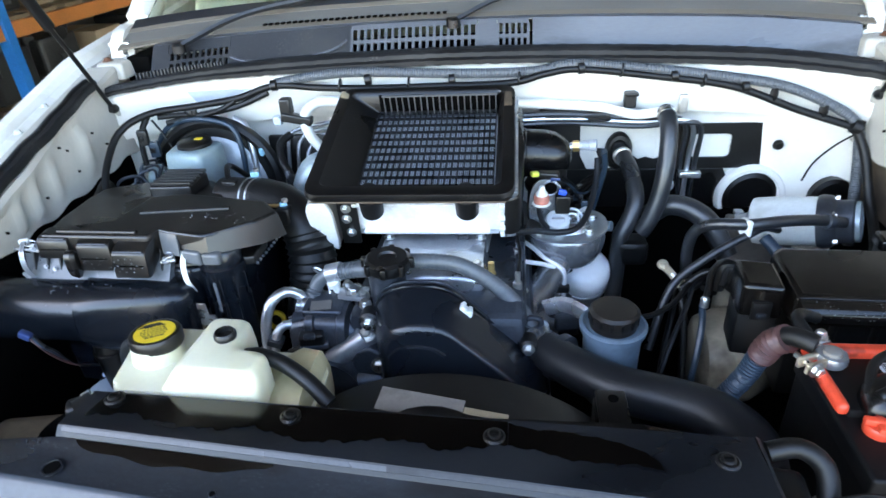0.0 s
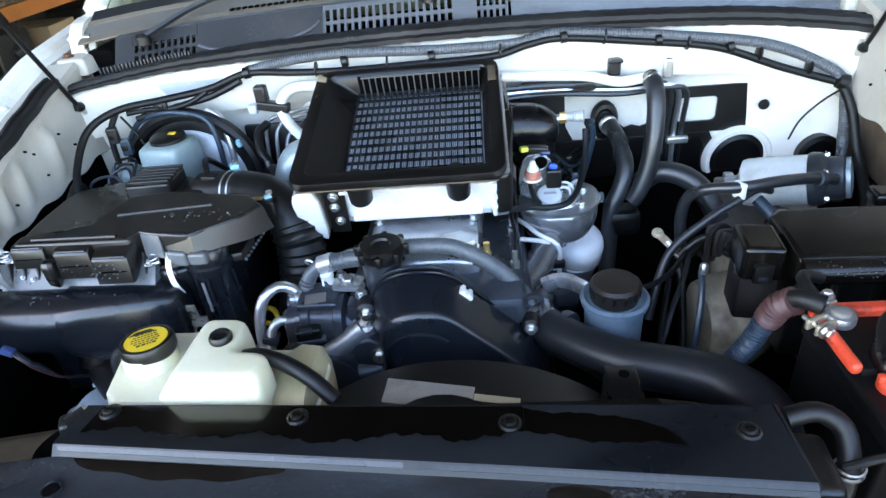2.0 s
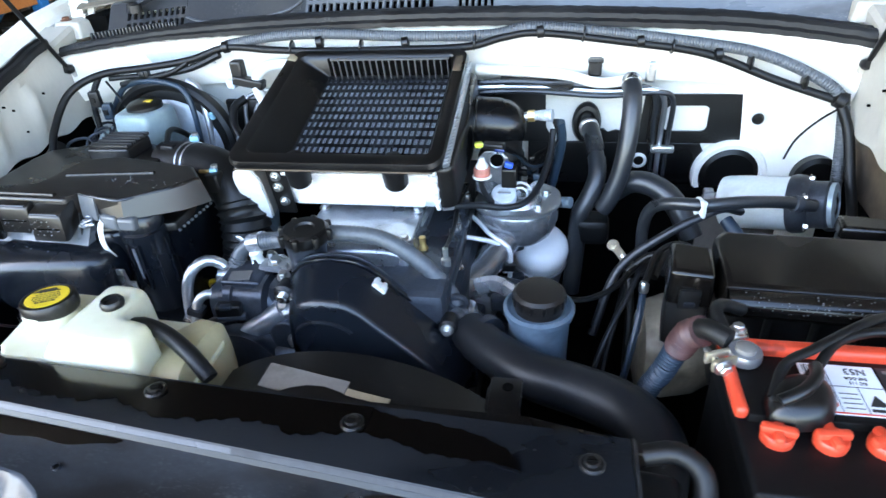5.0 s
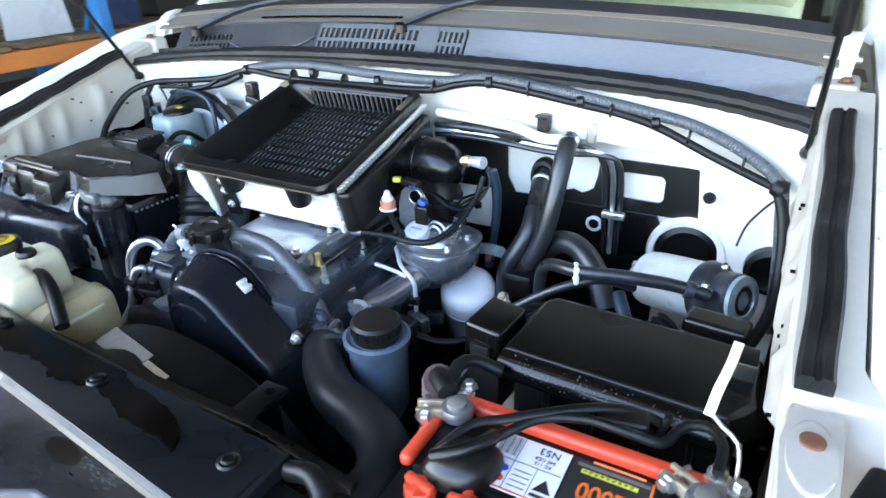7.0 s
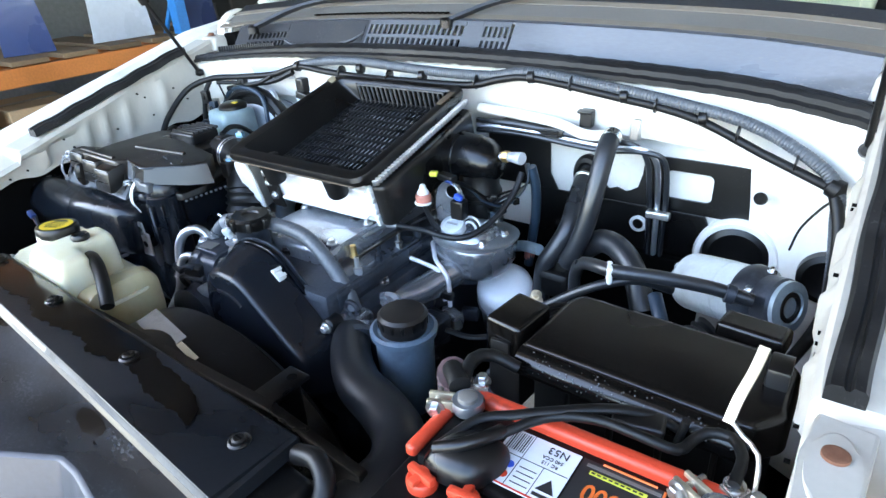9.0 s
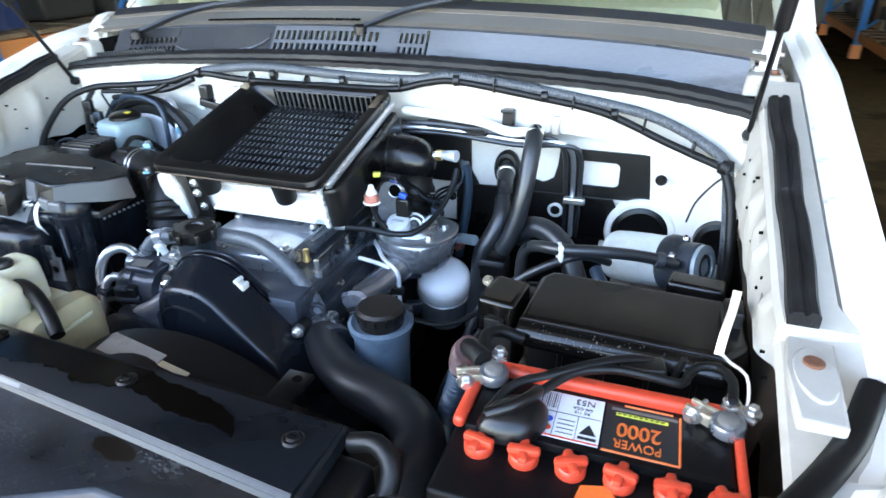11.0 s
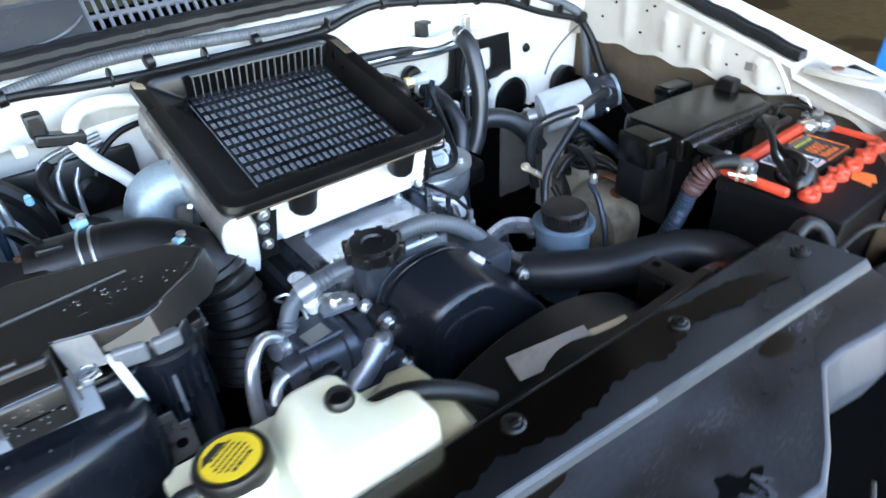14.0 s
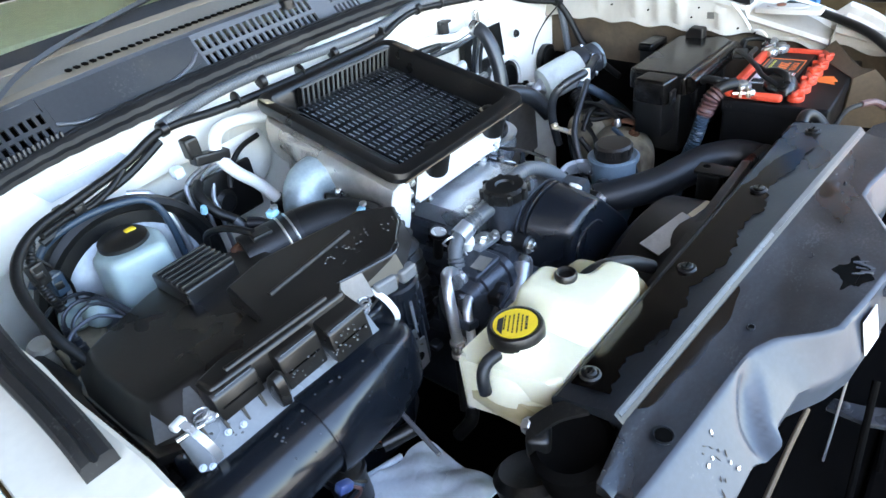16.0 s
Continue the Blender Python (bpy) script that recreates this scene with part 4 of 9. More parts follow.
    for x, y, r in ((-0.425, 0.398, 0.008), (-0.097, 0.362, 0.005), (-0.25, 0.378, 0.003), (0.09, 0.366, 0.0045)):
        part("hole_rim", turned([(r, -0.004), (r * 1.35, 0.0008), (r * 1.1, 0.0012), (r * 0.9, -0.003)], Matrix.Translation((x, y, 1.1452)), 20), DECK, top)
        part("hole", turned([(r * 0.95, -0.006), (r * 0.95, 0.0006)], Matrix.Translation((x, y, 1.1452)), 18), DARK, top)
    jag = [(-0.108 + 0.030 * math.cos(a) * (1 + 0.22 * math.sin(5 * a) + 0.10 * math.sin(9 * a + 1)), 0.314 + 0.015 * math.sin(a) * (1 + 0.30 * math.cos(4 * a) + 0.12 * math.cos(11 * a))) for a in [2 * math.pi * k / 56 for k in range(56)]]
    part("latch_opening", plate(jag, 1.139, 1.1437), DARK, top, "torn opening above the bonnet latch")
    latch = bmesh.new()
    for dx, dy, a, w in ((-0.013, 0.004, 0.5, 0.0030), (-0.006, -0.003, 0.35, 0.0045), (0.001, -0.005, 0.2, 0.0025), (0.008, -0.004, -0.1, 0.004), (0.014, 0.001, 0.7, 0.0025)):
        box(latch, (-0.096 + dx, 0.309 + dy, 1.1400), (w, 0.021, 0.008), 0.0008, Matrix.Rotation(a, 4, "Z") @ Matrix.Rotation(0.15 * dx / abs(dx), 4, "X"))
    part("bonnet_latch", latch, DULL, top, "worn steel latch pieces")
    part("latch_lever", plate([(-0.112, 0.290), (-0.086, 0.284), (-0.094, 0.262), (-0.112, 0.252), (-0.126, 0.250), (-0.122, 0.262), (-0.108, 0.268)], 1.124, 1.133, 0.002), DULL, top, "grey steel latch lever")
    part("white_tag", nbox((-0.159, 0.2820, 1.113), (0.038, 0.0012, 0.042), 0, Matrix.Rotation(radians(-8), 4, "Z") @ Matrix.Rotation(radians(-14), 4, "X")), LABELW, top, "blank white paper tag")
    wob = lambda x, s: 0.0055 * math.sin(47 * x + s) + 0.0035 * math.sin(113 * x + 2 * s) * math.sin(31 * x) + 0.0018 * math.sin(289 * x + s) + 0.0009 * math.sin(611 * x)
    part("wet_patch", wet_film(lambda x: max(cover_lines(x)[1] + 0.020, cover_lines(x)[1] + 0.026 + 0.9 * wob(x, 0) + 0.10 * max(0.0, x + 0.16)), lambda x: cover_lines(x)[0] - 0.008, -0.42, 0.02), WET, top, "wet dark patch of water")
    part("wet_patch", wet_film(lambda x: 0.437 - 0.16 * (x - 0.02) + 0.5 * wob(x, 1), lambda x: 0.472 - 0.22 * (x - 0.02) + 0.4 * wob(x, 3) - 0.030 * max(0.0, (x - 0.12) / 0.045) ** 3, 0.0205, 0.160), WET, top, "wet dark patch of water")
    def deck_film(low, high, x0, x1):
        """A thin wet film on the front deck, between two distances from the ridge."""
        rows_ = []
        for n_ in range(33):
            u = n_ / 32
            x = x0 + (x1 - x0) * u
            _, g, c, _ = cover_lines(x)
            z0 = 1.1585 - 0.012 * max(0.0, x)
            m = g - (g + c) / 2
            z_at = lambda d: 0.0004 + (z0 - 0.005 - (d - 0.0022) * 0.32 if d < 0.010 else z0 - 0.0075 + (1.1440 - z0 + 0.0075) * (d - 0.010) / (m - 0.010))
            a, b = low(u), high(u)
            ds = [a, (a + b) / 2 if not a < 0.010 < b else 0.010, b]
            rows_.append([(x, g - d, z_at(d)) for d in ds] + [(x, g - d, z_at(d) - 0.001) for d in reversed(ds)])
        return loft(rows_)
    arc = lambda u: max(0.0, math.sin(math.pi * u)) ** 0.5
    part("wet_blot", deck_film(lambda u: 0.012 - 0.008 * arc(u), lambda u: 0.0125 + 0.010 * arc(u) + 0.001 * math.sin(14 * u), 0.034, 0.088), WET, top, "dark wet blot")
    # this band paints the ridge's shadow together with the water
    part("wet_blot", deck_film(lambda u: 0.0035, lambda u: 0.0045 + 0.013 * arc(u) + 0.0015 * math.sin(19 * u), -0.415, -0.200), WET, top, "dark band below the ridge, water and painted shadow")
    part("end_lip", loft([[(0.2515, y, 1.1545 + 0.002 * (y < 0.41)), (0.2555, y, 1.152), (0.2565, y, 1.138), (0.2535, y, 1.136), (0.2515, y, 1.148)] for y in (0.466, 0.44, 0.41, 0.378)]), COVER, top)
    part("end_box", nbox((0.262, 0.418, 1.105), (0.055, 0.070, 0.060), 0.010, Matrix.Rotation(-0.1, 4, "Z"), 3), BLACK, top)
    part("corner_cover", plate(soft_outline([(0.252, 0.375), (0.30, 0.372), (0.36, 0.345), (0.40, 0.300), (0.38, 0.262), (0.30, 0.285), (0.252, 0.300)], 1), 1.118, 1.136, 0.006, None, 3), DECK, top, "scuffed black corner cover")
    part("corner_clip", turned([(0.011, 0), (0.0115, 0.002), (0.008, 0.004), (0, 0.004)], Matrix.Translation((0.318, 0.325, 1.136)), 18), BLACK, top)
    part("corner_dot", turned([(0.010, 0), (0.010, 0.0012), (0, 0.0014)], Matrix.Translation((0.372, 0.300, 1.136)), 18), CLIPW, top, "round white paint dot")
    # end fittings
    part("end_socket", turned([(0.040, -0.05), (0.042, 0.0), (0.034, 0.008), (0.026, 0.002), (0.0, -0.004)], axis((-0.460, 0.470, 1.120), (-0.2, 0.1, 1)), 24), DARK, top)
    part("end_lug", nbox((-0.470, 0.500, 1.118), (0.030, 0.024, 0.030), 0.006, Matrix.Rotation(0.5, 4, "Z"), 3), BLACK, top)
    part("lug_screw", bolt(bmesh.new(), (-0.468, 0.512, 1.128), (-0.5, 0.3, 0.8), 0.006, 0.006), STEEL, top)
    part("end_tongue", strap([(-0.436, 0.470, 1.150), (-0.455, 0.490, 1.146), (-0.472, 0.506, 1.132)], 0.020, 0.004, (0.5, 0.8, 0)), BLACK, top)
    return top


radiator_cover()

shroud = thing("fan_shroud", "black plastic fan shroud behind the radiator", "fan shroud")
ring = []
for k in range(41):
    a = radians(6 + 168 * k / 40)
    c, s_ = math.cos(a), math.sin(a)
    cx, cz, r = -0.055, 0.847, 0.268
    ring.append([(cx + (r + 0.004) * c, 0.50, cz + (r + 0.004) * s_), (cx + r * c, 0.585, cz + r * s_), (cx + (r - 0.02) * c, 0.60, cz + (r - 0.02) * s_), (cx + (r - 0.028) * c, 0.60, cz + (r - 0.028) * s_), (cx + (r - 0.01) * c, 0.50, cz + (r - 0.01) * s_)])
part("shroud_ring", loft(ring), BLACK, shroud)
part("shroud_plate", plate([(-0.36, 0.75), (0.29, 0.75), (0.29, 1.09), (0.16, 1.118), (-0.30, 1.118), (-0.36, 1.08)], 0, 0.012, 0.003, Matrix.Translation((0, 0.512, 0)) @ FRONT), BLACK, shroud)
part("shroud_tab", nbox((0.135, 0.545, 1.106), (0.034, 0.055, 0.006), 0.002), BLACK, shroud)
part("tab_hole", turned([(0.006, 0), (0.006, 0.0006), (0, 0.0006)], Matrix.Translation((0.137, 0.558, 1.109)), 16), DARK, shroud)
part("shroud_leg", nbox((0.128, 0.548, 1.05), (0.026, 0.036, 0.11), 0.004), BLACK, shroud)
lab = Matrix.Translation((-0.080, 0.530, 1.1165)) @ Matrix.Rotation(radians(-11), 4, "Z") @ Matrix.Rotation(radians(14), 4, "X")
part("shroud_label", nbox((0, 0, 0), (0.10, 0.030, 0.001)), WORNLABEL, shroud, "worn silver warning label").matrix_basis = lab
part("label_strip", nbox((0.076, 0.003, 0.0), (0.05, 0.008, 0.001)), TAN, shroud, "narrow tan strip").matrix_basis = lab
fan = thing("cooling_fan", "black plastic cooling fan in its shroud", "fan")
part("hub", turned([(0.05, -0.02), (0.05, 0.02), (0.03, 0.03), (0, 0.03)], axis((-0.055, 0.59, 0.855), (0, -1, 0)), 24), DARK, fan)
for k in range(7):
    a = 2 * math.pi * k / 7 + 0.2
    part("blade", nbox((0.14, 0, 0), (0.19, 0.075, 0.006), 0.002, Matrix.Rotation(radians(32), 4, "X")), DARK, fan).matrix_basis = axis((-0.055, 0.59, 0.855), (0, -1, 0)) @ Matrix.Rotation(a, 4, "Z")

# ---- coolant reservoir ----
res = thing("coolant_reservoir", "milky white coolant reservoir with a yellow labelled cap", "coolant tank")


def block_ring(z, d, left):
    """The raised block's outline at a height, drawn in by d."""
    o = [(left + d, 0.5005 + d), (-0.2475 - d, 0.4965 + d), (-0.2475 - d, 0.543 - d), (-0.284 - d, 0.548 - d), (-0.290 - d, 0.603 - d), (left + 0.006 + d, 0.606 - d)]
    return [(x, y, z) for x, y in round_corners(o, 0.011)]


part("tank", plate(round_corners([(-0.428, 0.502), (-0.249, 0.498), (-0.249, 0.541), (-0.286, 0.546), (-0.292, 0.604), (-0.345, 0.612), (-0.449, 0.616)], 0.014), 1.078, 1.151, 0.007, None, 4), TANK, res)
part("raised_block", loft([block_ring(z, d, left) for z, d, left in ((1.085, 0.0, -0.360), (1.150, 0.0, -0.368), (1.168, 0.0010, -0.355), (1.1745, 0.0022, -0.3515), (1.1790, 0.0050, -0.3495), (1.1812, 0.0090, -0.3485), (1.1815, 0.0105, -0.3485))]), TANK, res)
part("lower_half", moulded([(-0.446, 0.566, 1.100, 0.040, 0.008, 0.6), (-0.442, 0.562, 1.098, 0.050, 0.018, 0.6), (-0.425, 0.556, 1.094, 0.062, 0.024, 0.7), (-0.30, 0.550, 1.094, 0.067, 0.024, 0.7), (-0.246, 0.548, 1.095, 0.060, 0.020, 0.7)]), DARKTANK, res, "darker yellow lower half")
part("lower_tank", moulded([(-0.27, 0.552, 1.085, 0.050, 0.040, 0.6), (-0.235, 0.556, 1.092, 0.056, 0.048, 0.75), (-0.212, 0.556, 1.091, 0.054, 0.047, 0.7), (-0.204, 0.556, 1.088, 0.046, 0.040, 0.6), (-0.2015, 0.556, 1.085, 0.03, 0.026, 0.5)]), DARKTANK, res, "darker yellow lower chamber")
part("seam", mound([(-0.434, 0.495), (-0.300, 0.492), (-0.206, 0.490), (-0.197, 0.52), (-0.200, 0.610), (-0.335, 0.618), (-0.420, 0.620), (-0.449, 0.604)], [(1.1125, 0.001), (1.1130, 0.0), (1.1165, 0.0), (1.1170, 0.001)]), TANK, res)
part("filler_neck", turned([(0.050, -0.05), (0.040, -0.020), (0.031, -0.010), (0.028, 0.012), (0, 0.012)], Matrix.Translation((-0.400, 0.565, 1.160)), 28), TANK, res)
cap_m = Matrix.Translation((-0.399, 0.567, 1.161)) @ Matrix.Rotation(radians(-4), 4, "X")
cap = part("cap", turned([(0.026, 0.0), (0.0290, 0.0025), (0.0305, 0.006), (0.0305, 0.017), (0.0290, 0.0205), (0.0260, 0.0215), (0.0242, 0.0200), (0, 0.0200)], cap_m, 40), BLACK, res, "black screw cap")
part("cap_label", turned([(0.0236, 0.0201), (0.0236, 0.0211), (0, 0.0213)], cap_m, 36), YELLOW, cap, "round yellow label with unreadable print")
bars = bmesh.new()
rr = random.Random(2)
for k in range(6):
    y_, w_ = -0.012 + 0.0046 * k, 0.034 - abs(k - 2.5) * 0.005
    x_ = -w_ / 2
    while x_ < w_ / 2 - 0.002:
        l_ = rr.uniform(0.0016, 0.0045)
        box(bars, (x_ + l_ / 2, y_, 0.0214), (l_, 0.0016 if k else 0.0028, 0.0004))
        x_ += l_ + 0.0012
pb = part("label_print", bars, INK, cap)
pb.matrix_basis = cap_m @ Matrix.Rotation(0.5, 4, "Z")
emblem = plate([(-0.018, 0.0125), (0.010, 0.0125), (0.006, 0.0185), (-0.010, 0.0185)], 0.0212, 0.0216)
part("label_emblem", emblem, INK, cap).matrix_basis = cap_m @ Matrix.Rotation(0.5, 4, "Z")
part("plug_boss", turned([(0.020, -0.012), (0.018, 0.0), (0.0145, 0.003), (0, 0.003)], Matrix.Translation((-0.307, 0.561, 1.178)), 24), TANK, res)
part("plug", turned([(0.0120, 0), (0.0130, 0.003), (0.0130, 0.007), (0.0110, 0.010), (0.0085, 0.0085), (0.008, 0.005), (0, 0.005)], Matrix.Translation((-0.307, 0.561, 1.180)), 24), BLACK, res, "black rubber plug")
part("overflow_elbow", tube([(-0.408, 0.562, 1.160), (-0.424, 0.571, 1.160), (-0.440, 0.577, 1.157), (-0.450, 0.577, 1.150), (-0.454, 0.575, 1.138), (-0.454, 0.574, 1.126)], 0.0070, n=14), HOSE, res, "black rubber overflow elbow")
part("return_hose", tube([(-0.292, 0.556, 1.156), (-0.270, 0.553, 1.163), (-0.238, 0.544, 1.160), (-0.205, 0.530, 1.147), (-0.178, 0.515, 1.128)], 0.0092, n=14), RUBBER, res, "thin black return hose")

# ---- air cleaner ----
air = thing("air_cleaner", "large satin black air cleaner box, wet with drops", "air cleaner")
part("lower_box", plate([(-0.700, 0.745), (-0.44, 0.730), (-0.385, 0.765), (-0.395, 0.94), (-0.66, 0.965), (-0.705, 0.91)], 0.94, 1.168, 0.008, None, 3, -0.01), DUCT, air)
part("lid_rim", plate([(-0.712, 0.760), (-0.672, 0.736), (-0.45, 0.736), (-0.352, 0.760), (-0.352, 0.81), (-0.39, 0.90), (-0.49, 0.985), (-0.655, 0.995), (-0.716, 0.94)], 1.160, 1.172, 0.004, None, 2), LID, air, "flanged rim of the lid")
lid_foot = soft_outline([(-0.712, 0.772), (-0.676, 0.744), (-0.48, 0.744), (-0.44, 0.90), (-0.482, 0.990), (-0.575, 1.000), (-0.668, 0.972), (-0.715, 0.945)], 1)
lid_top = soft_outline([(-0.691, 0.802), (-0.672, 0.788), (-0.48, 0.79), (-0.452, 0.90), (-0.487, 0.968), (-0.571, 0.981), (-0.657, 0.951), (-0.692, 0.933)], 1)
lid_rings = []
for t, z in ((0.0, 1.168), (0.30, 1.178), (0.88, 1.1960), (0.96, 1.1990), (1.04, 1.2005)):
    lid_rings.append([(a + (c - a) * t, b + (d - b) * t, z) for (a, b), (c, d) in zip(lid_foot, lid_top)])
edge_ring, mx, my = lid_rings[-1], -0.575, 0.885
for f, z in ((0.975, 1.2010), (0.955, 1.2010)):
    lid_rings.append([(mx + (x - mx) * f, my + (y - my) * f, z) for x, y, _ in edge_ring])
part("lid", loft(lid_rings), LID, air)
part("raised_panel", plate([(-0.654, 0.756), (-0.556, 0.768), (-0.550, 0.858), (-0.491, 0.870), (-0.353, 0.840), (-0.322, 0.804), (-0.346, 0.770), (-0.386, 0.742), (-0.402, 0.730), (-0.446, 0.737), (-0.478, 0.750), (-0.484, 0.726), (-0.652, 0.730)], 1.190, 1.2235, 0.005, None, 3), LID, air, "raised S-shaped panel")
# the panel's skirt above the tower
part("panel_skirt", loft([[(-0.478, 0.752, 1.221), (-0.400, 0.731, 1.221), (-0.345, 0.770, 1.221), (-0.322, 0.804, 1.220), (-0.350, 0.83, 1.216), (-0.47, 0.85, 1.216)],
                          [(-0.476, 0.744, 1.200), (-0.398, 0.722, 1.196), (-0.336, 0.766, 1.190), (-0.315, 0.806, 1.184), (-0.350, 0.83, 1.180), (-0.47, 0.85, 1.190)]]), LID, air)
for x0, y0, z0, x1, y1 in ((-0.532, 0.796, 1.2245, -0.398, 0.811), (-0.628, 0.740, 1.2235, -0.504, 0.735)):
    part("rib", tube([(x0, y0, z0), (x1, y1, 1.2245)], 0.0036, n=10), LID, air)
vent = part("vent_block", plate([(-0.578, 0.897), (-0.506, 0.900), (-0.504, 0.962), (-0.580, 0.976)], 1.196, 1.2215, 0.004, None, 3), LID, air)
for k in range(6):
    y = 0.906 + 0.0115 * k
    part("fin", nbox((-0.542, y, 1.2228), (0.070, 0.0042, 0.006), 0.0014, Matrix.Rotation(0.03, 4, "Z")), LID, vent)
# flaps hanging from the panel's front edge, with worn lips paled as a highlight
for x0, x1, ly, lz, bz in ((-0.532, -0.481, 0.705, 1.207, 1.170), (-0.588, -0.538, 0.714, 1.214, 1.176), (-0.655, -0.607, 0.724, 1.217, 1.190)):
    prof = [(0.752, 1.2222), (ly + 0.006, lz + 0.0035), (ly, lz - 0.001), (ly - 0.005, bz), (ly + 0.004, bz - 0.001), (0.752, 1.192)]
    flap = loft([[(x, y, z) for y, z in prof] for x in (x0, x1)])
    bmesh.ops.bevel(flap, geom=flap.edges[:], offset=0.0022, segments=2, affect="EDGES", profile=0.5)
    f_ = part("front_flap", flap, LID, air)
    part("lip_sheen", tube([(x0 + 0.004, ly + 0.0018, lz + 0.0016), (x1 - 0.004, ly + 0.0018, lz + 0.0016)], 0.0013, n=6), EDGE, f_, "worn lip, paled for its sheen")
    part("flap_line", nbox(((x0 + x1) / 2, ly - 0.0028, (lz + bz) / 2), ((x1 - x0) * 0.8, 0.001, 0.0016)), DARK, f_)
part("drip_lobe", moulded([(-0.606, 0.712, 1.190, 0.006, 0.012, 0.2), (-0.603, 0.711, 1.187, 0.009, 0.020, 0.3), (-0.594, 0.711, 1.186, 0.010, 0.022, 0.3), (-0.590, 0.712, 1.190, 0.006, 0.014, 0.2)], 20), LID, air)
# pale sloping ledge under the lid's front, with gussets and screws
# the ledge's sky reflection is put into its paler grey
ledge = part("ledge", loft([[(x, 0.742, 1.186), (x, 0.738, 1.1885), (x, 0.7155 + d, 1.1605), (x, 0.7125 + d, 1.157), (x, 0.718 + d, 1.150), (x, 0.742, 1.155)] for x, d in ((-0.693, 0.010), (-0.688, 0.003), (-0.66, 0.0), (-0.56, 0.0), (-0.463, 0.0))]), LEDGE, air, "ledge under the lid, paled for the sky it reflects")
for x in (-0.672, -0.652, -0.632, -0.612, -0.592, -0.572, -0.475):
    part("gusset", loft([[(x + d, 0.738, 1.189), (x + d, 0.732, 1.199), (x + d, 0.7225, 1.169)] for d in (-0.0012, 0.0012)]), BLACK, ledge)
for x, y, z in ((-0.690, 0.720, 1.163), (-0.683, 0.716, 1.160), (-0.640, 0.722, 1.171), (-0.655, 0.724, 1.174)):
    part("ledge_screw", bolt(bmesh.new(), (x, y, z), (0, -0.75, 0.65), 0.0024, 0.003), PIPEGREY, ledge)
part("lid_face", loft([[(-0.705, 0.770, 1.1765), (-0.650, 0.7485, 1.1765), (-0.650, 0.7850, 1.1980), (-0.687, 0.7990, 1.1980)], [(-0.705, 0.774, 1.174), (-0.650, 0.752, 1.174), (-0.650, 0.789, 1.195), (-0.687, 0.802, 1.195)]]), LEDGE, air, "pale sloping corner of the lid")
# spring catches
for x, y, z, mirror in ((-0.686, 0.738, 1.208, 1), (-0.444, 0.738, 1.190, -1)):
    ct = part("catch", nbox((x, y, z), (0.015, 0.009, 0.008), 0.0022, Matrix.Rotation(0.2, 4, "Z")), CLIPW, air, "white catch head")
    part("catch_band", strap([(x + 0.002, y - 0.004, z + 0.002), (x + 0.006, y - 0.020, z - 0.010), (x + 0.010, y - 0.027, z - 0.030), (x + 0.012, y - 0.020, z - 0.052)], 0.008, 0.0012), CLIPW if mirror < 0 else PIPEGREY, ct, "bright steel spring band")
    part("catch_coil", tube([(x + 0.018 * mirror + 0.0075 * math.cos(a), y - 0.010 + 0.0055 * math.sin(a), z - 0.008 + 0.0008 * a) for a in [k * 0.7 for k in range(22)]], 0.0013, n=6), PIPEGREY, ct)
    part("catch_bolt", bolt(bmesh.new(), (x + 0.022 * mirror, y - 0.012, z - 0.006), (0, -0.4, 0.9), 0.0045, 0.006), PIPEGREY, ct)
    part("catch_pin", tube([(x - 0.010, y - 0.010, z - 0.006), (x + 0.030 * mirror, y - 0.014, z - 0.008)], 0.0022, n=8), STEEL, ct)
# the plate and tower right of the flaps
part("catch_plate", loft([[(-0.478, 0.746, 1.2215), (-0.448, 0.738, 1.2215), (-0.445, 0.728, 1.190), (-0.474, 0.735, 1.190)], [(-0.478, 0.750, 1.2215), (-0.448, 0.742, 1.2215), (-0.445, 0.732, 1.190), (-0.474, 0.739, 1.190)]]), LEDGE, air, "small grey catch plate")
# thin pale tube painting the specular edge of the worn lip
part("plate_lip", tube([(-0.478, 0.7455, 1.2225), (-0.448, 0.737, 1.2225), (-0.402, 0.728, 1.2225), (-0.386, 0.740, 1.2225)], 0.0016, n=6), EDGE, air, "worn lip, paled for its sheen")
tower = part("tower", turned([(0.029, -0.13), (0.029, -0.012), (0.033, -0.010), (0.033, 0.001), (0.0295, 0.004), (0.029, 0.022), (0.026, 0.026), (0, 0.026)], Matrix.Translation((-0.397, 0.752, 1.168)), 28), DUCT, air, "stepped black outlet tower")
for a in (-150, -115, -80, -45, -10):
    part("tower_rib", nbox((0, 0, 0), (0.006, 0.003, 0.075), 0.001), DUCT, tower).matrix_basis = Matrix.Translation((-0.397, 0.752, 1.118)) @ Matrix.Rotation(radians(a), 4, "Z") @ Matrix.Translation((0.031, 0, 0))
part("tower_boss", nbox((-0.425, 0.735, 1.188), (0.030, 0.022, 0.022), 0.004, Matrix.Rotation(-0.2, 4, "Z"), 3), LEDGE, air)
part("tower_boss", nbox((-0.395, 0.724, 1.190), (0.026, 0.014, 0.018), 0.004, None, 3), LEDGE, air)
part("tower_slit", nbox((-0.401, 0.7215, 1.125), (0.004, 0.002, 0.05)), LEDGE, tower)
for k in range(14):
    part("rim_notch", nbox((-0.351 + 0.0006 * k, 0.765 + 0.010 * k, 1.158), (0.003, 0.004, 0.003)), LEDGE, air)
for k in range(9):
    part("side_fin", nbox((-0.713, 0.770 + 0.014 * k, 1.148), (0.010, 0.003, 0.022), 0.001), LID, air)
